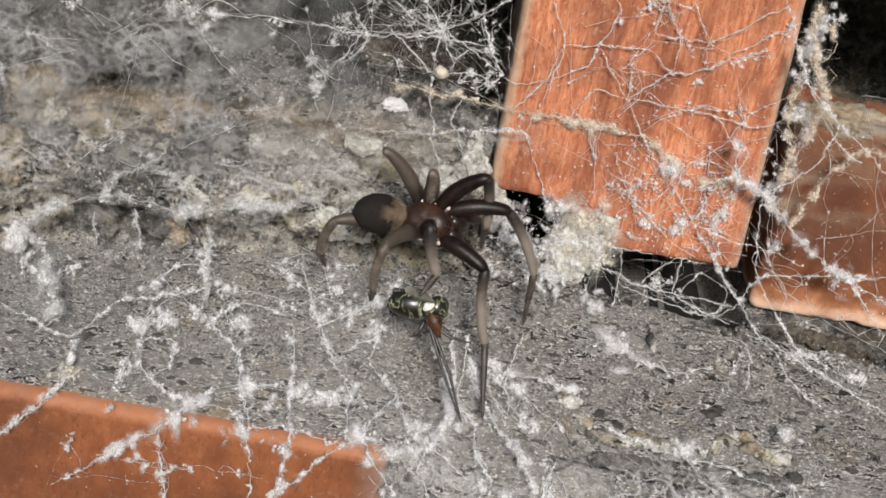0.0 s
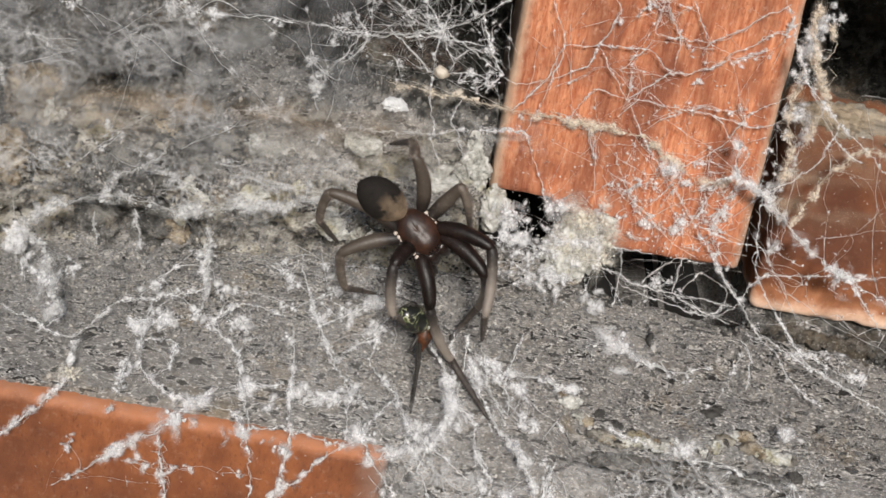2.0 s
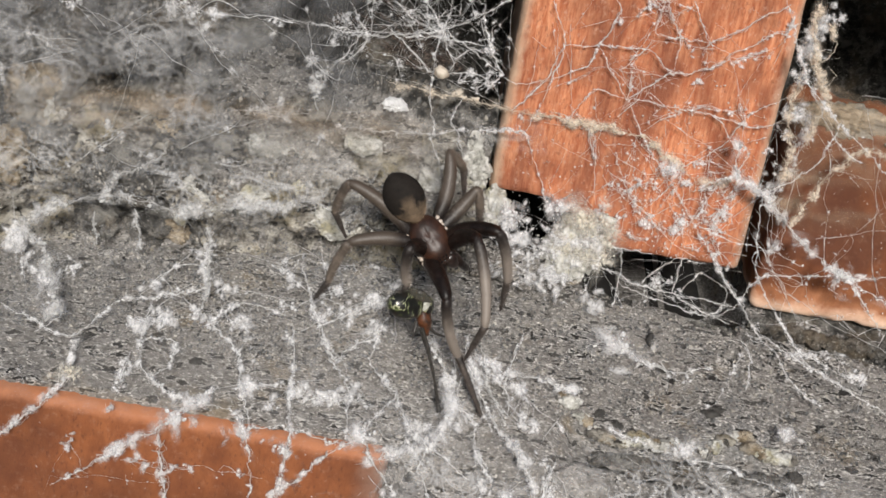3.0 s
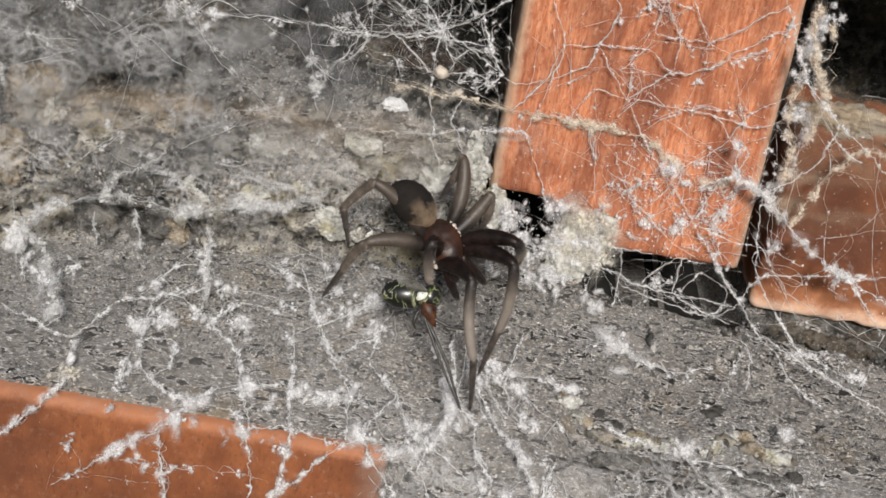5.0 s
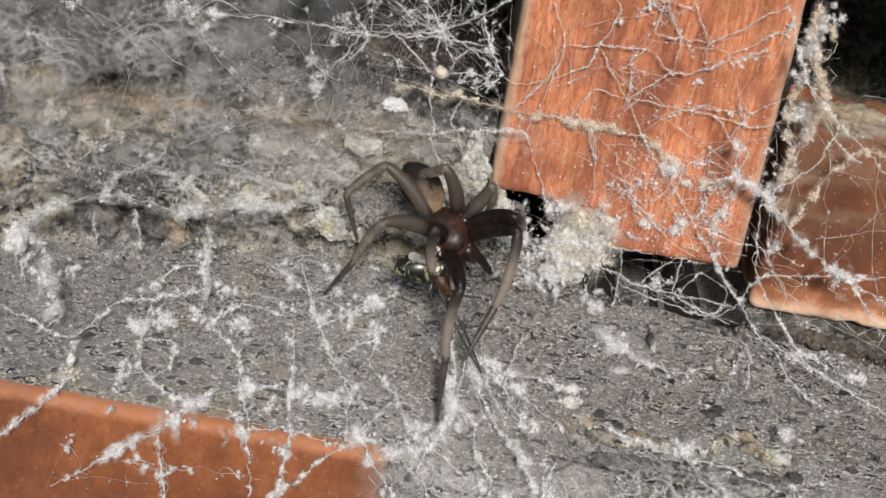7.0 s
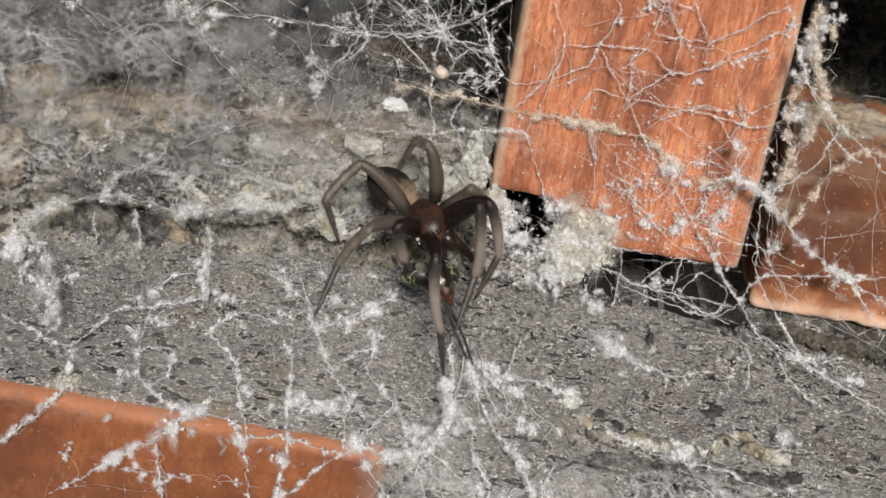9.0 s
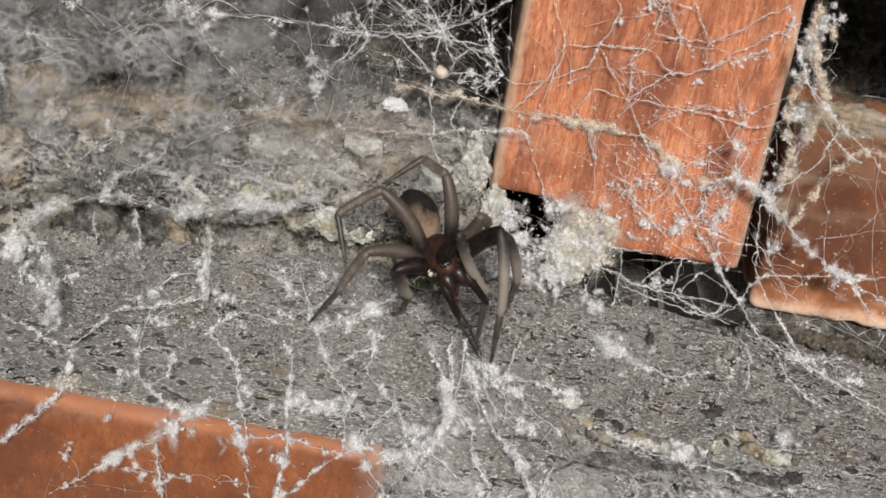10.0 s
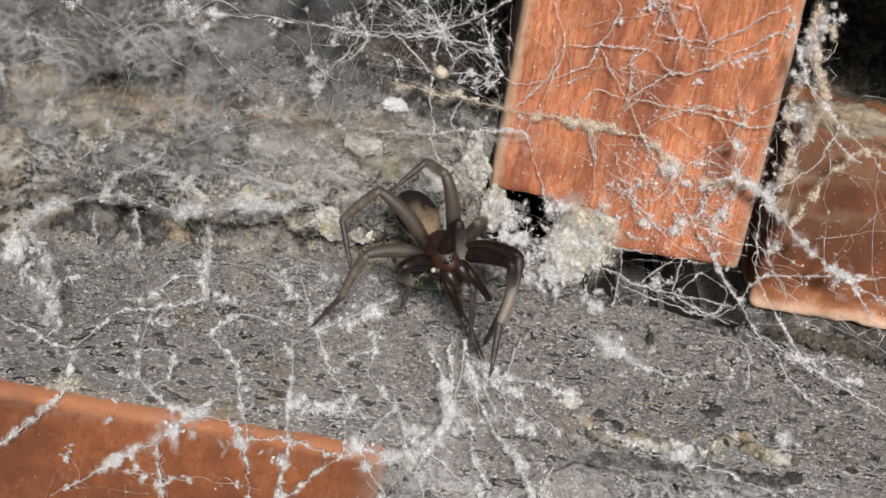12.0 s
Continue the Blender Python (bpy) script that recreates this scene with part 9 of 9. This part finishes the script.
    walk(LEGS["R3"]["tibia"], [
        (0.00, mm(-0.23, 8.50, 7.28, -163.6, 48.1, -92.8)), (0.25, mm(0.94, 7.62, 7.72, 158.6, 67.2, -136.4)), (0.50, mm(2.88, 6.65, 7.63, 99.1, 61.1, 158.8)),
        (0.80, mm(1.24, 8.65, 6.92, -63.6, 51.2, -6.7)), (1.00, mm(-0.25, 11.22, 4.11, -74.8, 22.5, -24.7)), (1.25, mm(-0.44, 11.96, 2.37, -74.4, 8.5, -23.5)),
        (1.50, mm(-0.72, 12.06, 2.08, -74.4, -4.9, -22.4)), (1.75, mm(-1.22, 11.48, 3.60, -74.4, 21.3, -22.6)), (2.00, mm(-1.36, 11.18, 4.18, -74.9, 32.8, -23.6)),
        (2.25, mm(-1.22, 11.39, 3.78, -74.8, 32.7, -23.4)), (2.50, mm(-1.15, 11.61, 3.33, -74.5, 32.2, -22.9)), (2.75, mm(-2.19, 12.14, 1.29, -75.4, 38.4, -24.5)),
        (3.00, mm(-3.32, 12.10, -0.60, -75.8, 45.9, -25.0)), (3.50, mm(-3.46, 12.06, -0.44, -81.0, 48.7, -32.0)), (4.00, mm(-3.55, 12.03, -0.26, -86.4, 50.5, -39.2)),
        (4.50, mm(-3.59, 12.01, -0.08, -91.2, 52.0, -45.4)), (5.00, mm(-3.60, 12.00, 0.10, -94.9, 53.9, -49.9)), (5.50, mm(-2.77, 11.86, 2.04, -98.3, 55.0, -54.1)),
        (5.75, mm(-3.92, 11.86, 0.47, -100.9, 59.0, -57.3)), (6.00, mm(-4.39, 11.66, 0.75, -109.0, 66.9, -66.3)), (6.25, mm(-2.06, 11.19, 4.03, -104.4, 71.1, -61.4)),
        (6.50, mm(-0.09, 10.36, 5.42, -90.2, 76.9, -46.6)), (6.75, mm(-1.04, 10.63, 5.08, -96.8, 73.1, -53.5)), (7.00, mm(-1.98, 10.90, 4.55, -100.8, 69.1, -57.7)),
        (7.45, mm(-1.00, 11.04, 4.46, -106.3, 74.9, -63.5)), (7.90, mm(0.79, 11.19, 3.93, -118.8, 85.5, -76.1)), (8.35, mm(2.40, 11.07, 3.24, 72.9, 83.9, 115.5)),
        (8.80, mm(3.25, 10.59, 3.48, 64.5, 77.6, 107.1)), (9.00, mm(2.73, 9.70, 5.25, 80.6, 77.9, 123.5)), (9.25, mm(1.94, 9.29, 6.10, 104.4, 60.1, 148.7)),
        (9.50, mm(1.64, 9.32, 6.19, 110.8, 43.7, 156.8)), (9.75, mm(1.75, 9.55, 5.90, 113.8, 51.1, 160.8)), (10.00, mm(1.87, 9.73, 5.66, 120.0, 61.1, 168.3)),
        (10.25, mm(1.88, 9.94, 5.40, 127.0, 63.7, 176.1)), (10.50, mm(1.91, 10.04, 5.25, 131.2, 64.6, -179.2)), (11.60, mm(1.91, 10.04, 5.25, 131.2, 64.6, -179.2)),
        (11.80, mm(2.99, 8.95, 5.92, 122.6, 57.0, 170.9)), (12.00, mm(3.85, 7.87, 6.33, 117.3, 49.1, 164.4)),
    ])
    walk(LEGS["R3"]["metatarsus"], [
        (0.00, mm(-0.45, 4.16, 2.45, 166.6, 65.2, -109.0)), (0.25, mm(-0.89, 5.88, 1.73, -154.3, 49.3, -63.6)), (0.50, mm(-0.05, 7.79, 1.94, -145.9, 2.8, -46.2)),
        (0.80, mm(5.29, 8.17, 1.86, -146.4, 50.6, -47.2)), (1.00, mm(5.21, 8.71, 1.62, -124.4, 58.0, -20.4)), (1.25, mm(5.46, 9.40, 1.41, -122.2, 40.5, -17.5)),
        (1.50, mm(5.26, 9.59, 2.64, -125.1, 22.3, -22.9)), (1.75, mm(4.37, 9.16, 1.24, -128.3, 36.0, -29.5)), (2.00, mm(3.64, 8.99, 0.65, -131.2, 48.5, -33.8)),
        (2.25, mm(3.80, 9.22, 0.27, -130.5, 54.9, -32.9)), (2.50, mm(3.91, 9.47, -0.14, -128.1, 56.6, -30.0)), (2.75, mm(2.45, 10.03, -2.74, -124.0, 61.4, -25.3)),
        (3.00, mm(0.78, 10.19, -5.27, -122.2, 65.9, -23.2)), (3.50, mm(0.17, 9.79, -5.32, -141.5, 65.5, -44.4)), (4.00, mm(-0.35, 9.42, -5.28, -157.8, 58.9, -62.7)),
        (4.50, mm(-0.78, 9.16, -5.20, -165.3, 50.4, -71.9)), (5.00, mm(-1.13, 9.06, -5.15, -168.5, 46.5, -76.2)), (5.50, mm(-0.59, 8.84, -3.29, -171.3, 47.6, -79.9)),
        (5.75, mm(-2.11, 9.05, -5.10, -178.3, 58.9, -88.6)), (6.00, mm(-3.36, 9.32, -5.23, 153.9, 68.8, -119.4)), (6.25, mm(-1.05, 9.34, -2.12, 166.2, 68.8, -106.2)),
        (6.50, mm(0.92, 9.29, -0.91, -168.6, 63.8, -78.7)), (6.75, mm(0.08, 9.11, -1.13, -164.3, 54.6, -73.8)), (7.00, mm(-0.74, 8.94, -1.52, -161.9, 44.1, -70.6)),
        (7.45, mm(-0.25, 9.52, -1.81, -162.5, 50.2, -71.5)), (7.90, mm(0.91, 10.69, -2.55, -159.5, 61.2, -67.9)), (8.35, mm(2.10, 11.70, -3.22, -147.7, 70.5, -55.0)),
        (8.80, mm(2.84, 11.92, -2.87, -131.3, 74.9, -37.9)), (9.00, mm(1.97, 10.84, -1.11, -159.3, 74.3, -66.8)), (9.25, mm(-0.83, 10.98, 0.46, 153.7, 81.2, -114.7)),
        (9.50, mm(-2.68, 11.17, 1.70, 100.2, 75.3, -169.1)), (9.75, mm(-2.10, 10.89, 0.84, 106.7, 72.2, -162.4)), (10.00, mm(-1.20, 10.36, -0.03, 129.7, 74.0, -138.4)),
        (10.25, mm(-1.00, 10.13, -0.42, 147.9, 73.4, -119.5)), (10.50, mm(-0.88, 10.01, -0.62, 155.7, 71.6, -111.2)), (11.60, mm(-0.88, 10.01, -0.62, 155.7, 71.6, -111.2)),
        (11.80, mm(-0.51, 9.51, 0.47, 150.3, 73.4, -116.9)), (12.00, mm(-0.25, 9.02, 1.42, 143.8, 75.0, -123.7)),
    ])
    walk(LEGS["R4"]["femur"], [
        (0.00, mm(-2.40, 2.50, -0.60, 85.9, -35.4, 132.8)), (0.25, mm(-2.40, 2.50, -0.60, 88.4, -39.4, 128.8)), (0.50, mm(-2.40, 2.50, -0.60, 95.9, -44.8, 117.6)),
        (0.80, mm(-2.40, 2.50, -0.60, 90.6, -30.3, 126.1)), (1.00, mm(-2.40, 2.50, -0.60, 89.3, -23.9, 128.9)), (1.25, mm(-2.40, 2.50, -0.60, 86.3, -28.9, 135.9)),
        (1.50, mm(-2.40, 2.50, -0.60, 82.3, -33.8, 143.5)), (1.75, mm(-2.40, 2.50, -0.60, 80.4, -34.4, 146.8)), (2.00, mm(-2.40, 2.50, -0.60, 81.5, -35.2, 144.9)),
        (2.25, mm(-2.40, 2.50, -0.60, 83.4, -30.8, 141.5)), (2.50, mm(-2.40, 2.50, -0.60, 84.6, -24.2, 138.8)), (2.75, mm(-2.40, 2.50, -0.60, 85.5, -16.4, 136.2)),
        (3.00, mm(-2.40, 2.50, -0.60, 85.5, 0.0, 136.6)), (3.50, mm(-2.40, 2.50, -0.60, 85.4, -6.0, 136.8)), (4.00, mm(-2.40, 2.50, -0.60, 85.4, -10.7, 137.0)),
        (4.50, mm(-2.40, 2.50, -0.60, 85.4, -13.8, 136.9)), (5.00, mm(-2.40, 2.50, -0.60, 85.4, -14.8, 136.9)), (5.50, mm(-2.40, 2.50, -0.60, 86.3, -24.7, 134.5)),
        (5.75, mm(-2.40, 2.50, -0.60, 86.8, -20.2, 133.1)), (6.00, mm(-2.40, 2.50, -0.60, 87.0, -14.3, 132.4)), (6.25, mm(-2.40, 2.50, -0.60, 94.2, -48.8, 119.3)),
        (6.50, mm(-2.40, 2.50, -0.60, 105.9, -65.7, 105.5)), (6.75, mm(-2.40, 2.50, -0.60, 85.4, -68.5, 127.8)), (7.00, mm(-2.40, 2.50, -0.60, 65.3, -66.8, 149.5)),
        (7.45, mm(-2.40, 2.50, -0.60, 72.3, -66.5, 141.9)), (7.90, mm(-2.40, 2.50, -0.60, 87.8, -61.2, 124.7)), (8.35, mm(-2.40, 2.50, -0.60, 96.3, -53.3, 114.5)),
        (8.80, mm(-2.40, 2.50, -0.60, 97.8, -50.9, 112.6)), (9.00, mm(-2.40, 2.50, -0.60, 86.5, -58.3, 126.5)), (9.25, mm(-2.40, 2.50, -0.60, 74.3, -50.4, 141.4)),
        (9.50, mm(-2.40, 2.50, -0.60, 68.3, -36.0, 150.1)), (9.75, mm(-2.40, 2.50, -0.60, 74.1, -46.6, 141.4)), (10.00, mm(-2.40, 2.50, -0.60, 79.1, -52.5, 134.7)),
        (10.25, mm(-2.40, 2.50, -0.60, 77.7, -52.9, 136.6)), (10.50, mm(-2.40, 2.50, -0.60, 76.1, -53.1, 138.5)), (11.60, mm(-2.40, 2.50, -0.60, 76.1, -53.1, 138.5)),
        (11.80, mm(-2.40, 2.50, -0.60, 79.4, -57.5, 134.5)), (12.00, mm(-2.40, 2.50, -0.60, 82.9, -61.1, 130.5)),
    ])
    walk(LEGS["R4"]["tibia"], [
        (0.00, mm(-9.61, 10.27, 6.94, -80.8, 39.6, -31.6)), (0.25, mm(-8.70, 10.34, 7.66, -86.3, 37.7, -40.3)), (0.50, mm(-6.67, 10.68, 8.57, -91.4, 34.8, -48.9)),
        (0.80, mm(-9.02, 11.57, 5.97, -81.1, 41.7, -32.3)), (1.00, mm(-9.88, 11.76, 4.67, -88.6, 30.5, -44.9)), (1.25, mm(-10.57, 10.43, 5.69, -58.6, 69.9, -8.6)),
        (1.50, mm(-11.10, 8.92, 6.64, 33.6, 60.9, 88.9)), (1.75, mm(-11.38, 8.38, 6.75, 56.4, 65.4, 114.4)), (2.00, mm(-11.10, 8.62, 6.90, 86.8, 65.1, 147.6)),
        (2.25, mm(-11.14, 9.46, 6.06, -64.2, 74.5, -5.0)), (2.50, mm(-11.33, 10.31, 4.74, -66.4, 11.2, -7.8)), (2.75, mm(-11.42, 11.14, 3.06, -62.8, 32.9, 1.6)),
        (3.00, mm(-11.85, 11.44, -0.60, -56.3, 52.5, 11.1)), (3.50, mm(-11.84, 11.35, 0.76, -71.8, 64.6, -6.9)), (4.00, mm(-11.74, 11.23, 1.82, -105.0, 64.9, -43.5)),
        (4.50, mm(-11.63, 11.13, 2.50, -123.2, 55.8, -64.2)), (5.00, mm(-11.59, 11.09, 2.72, -128.8, 50.9, -71.2)), (5.50, mm(-10.68, 10.93, 4.84, -131.2, 51.2, -74.3)),
        (5.75, mm(-10.75, 11.42, 3.89, 135.7, 70.9, -174.1)), (6.00, mm(-10.90, 11.81, 2.61, 97.0, 36.3, 140.6)), (6.25, mm(-6.60, 9.97, 9.19, 99.8, 67.3, 144.0)),
        (6.50, mm(-3.83, 7.66, 11.26, -110.6, 78.3, -65.2)), (6.75, mm(-5.32, 6.27, 11.50, -157.9, 59.3, -114.9)), (7.00, mm(-6.82, 5.11, 11.36, -169.5, 41.6, -129.7)),
        (7.45, mm(-6.49, 5.71, 11.33, -167.6, 41.8, -126.8)), (7.90, mm(-5.97, 7.66, 10.80, -162.4, 41.4, -119.0)), (8.35, mm(-5.63, 9.58, 9.83, -160.6, 40.9, -116.3)),
        (8.80, mm(-5.55, 10.08, 9.50, -169.8, 42.1, -130.1)), (9.00, mm(-6.47, 8.00, 10.47, 166.9, 33.7, -167.1)), (9.25, mm(-8.89, 7.67, 9.42, 166.2, 19.5, -168.8)),
        (9.50, mm(-11.52, 7.74, 7.06, 166.9, 4.5, -165.3)), (9.75, mm(-9.39, 8.08, 8.85, 167.0, 1.6, -162.9)), (10.00, mm(-7.97, 8.12, 9.73, 167.0, -1.7, -162.2)),
        (10.25, mm(-8.11, 7.90, 9.77, 167.0, -0.3, -162.8)), (10.50, mm(-8.25, 7.67, 9.81, 167.0, 1.0, -163.4)), (11.60, mm(-8.25, 7.67, 9.81, 167.0, 1.0, -163.4)),
        (11.80, mm(-7.30, 7.48, 10.38, 167.0, 5.4, -164.4)), (12.00, mm(-6.48, 7.28, 10.79, 166.9, 9.3, -165.4)),
    ])
    walk(LEGS["R4"]["metatarsus"], [
        (0.00, mm(-5.34, 7.65, 2.80, -108.5, 60.7, -45.9)), (0.25, mm(-4.78, 7.02, 3.68, -101.6, 62.8, -38.1)), (0.50, mm(-3.16, 6.66, 4.86, -102.9, 68.2, -39.5)),
        (0.80, mm(-4.92, 8.98, 1.64, -102.4, 68.8, -39.0)), (1.00, mm(-5.91, 7.80, 1.37, -49.3, 67.3, 17.6)), (1.25, mm(-8.36, 10.10, -0.41, -61.3, 57.0, 4.1)),
        (1.50, mm(-11.03, 12.09, 0.96, -72.5, 51.8, -9.7)), (1.75, mm(-12.50, 10.84, 0.84, -110.5, 77.4, -50.4)), (2.00, mm(-13.41, 10.08, 1.00, 177.4, 65.3, -125.2)),
        (2.25, mm(-9.41, 9.31, -0.20, -157.8, 80.5, -99.4)), (2.50, mm(-5.01, 9.45, 3.48, -62.0, 72.6, -2.2)), (2.75, mm(-5.96, 11.29, -0.47, -82.0, 55.2, -24.2)),
        (3.00, mm(-7.96, 12.21, -5.75, -86.2, 42.5, -29.7)), (3.50, mm(-9.07, 11.01, -5.11, -89.7, 50.5, -34.5)), (4.00, mm(-9.74, 9.33, -4.07, -103.0, 61.7, -50.5)),
        (4.50, mm(-10.05, 7.84, -2.88, -128.5, 67.4, -78.6)), (5.00, mm(-10.27, 7.21, -2.33, -146.6, 67.2, -98.1)), (5.50, mm(-9.58, 7.01, -0.22, -153.9, 66.6, -106.1)),
        (5.75, mm(-12.86, 11.20, -2.25, 143.1, 70.7, -172.7)), (6.00, mm(-14.95, 15.13, -1.24, 107.8, 54.1, 148.2)), (6.25, mm(-8.63, 11.45, 3.19, 122.5, 68.5, 164.7)),
        (6.50, mm(-3.28, 6.46, 4.89, -171.7, 74.8, -126.8)), (6.75, mm(-6.72, 3.26, 5.92, -144.1, 60.6, -97.3)), (7.00, mm(-9.92, 1.37, 7.04, -138.3, 49.6, -90.2)),
        (7.45, mm(-9.39, 1.83, 6.99, -144.4, 54.0, -97.9)), (7.90, mm(-8.33, 3.40, 6.50, -156.4, 57.1, -112.5)), (8.35, mm(-7.80, 5.17, 5.58, -164.4, 58.1, -121.9)),
        (8.80, mm(-8.66, 6.39, 5.14, -156.9, 58.7, -113.2)), (9.00, mm(-11.74, 6.79, 6.87, -135.3, 36.1, -84.6)), (9.25, mm(-14.90, 6.48, 7.26, -133.3, 12.5, -79.8)),
        (9.50, mm(-17.79, 6.10, 6.55, -133.8, 5.5, -83.5)), (9.75, mm(-15.60, 6.18, 8.67, -134.0, 3.2, -86.3)), (10.00, mm(-14.16, 6.13, 9.92, -134.1, 1.9, -87.9)),
        (10.25, mm(-14.31, 5.98, 9.81, -134.1, 2.2, -87.5)), (10.50, mm(-14.48, 5.82, 9.69, -134.1, 2.6, -87.2)), (11.60, mm(-14.48, 5.82, 9.69, -134.1, 2.6, -87.2)),
        (11.80, mm(-13.53, 5.74, 9.77, -133.9, 4.6, -84.9)), (12.00, mm(-12.69, 5.67, 9.74, -133.7, 6.5, -82.7)),
    ])
    # the front webs give way as the spider tugs at them
    walk(web_front, [(0.0, mm(0, 0, 0.4)), (0.5, mm(0, 0, 0.4)), (1.0, mm(0, 0, -0.6)), (1.5, mm(0, 0, -0.2)), (2.5, mm(0, 0, 0.4)), (7.0, mm(0, 0, 0.1)), (8.8, mm(-0.2, 0, -1.7)), (11.6, mm(-0.2, 0, -1.7)), (12.0, mm(0, 0, -2.1))])
    walk(web_foot, [(0.0, mm(0, 0, 0)), (7.0, mm(0, 0, 0)), (8.8, mm(-0.2, 0, -0.8)), (12.0, mm(-0.3, 0, -1.0))])


motions()
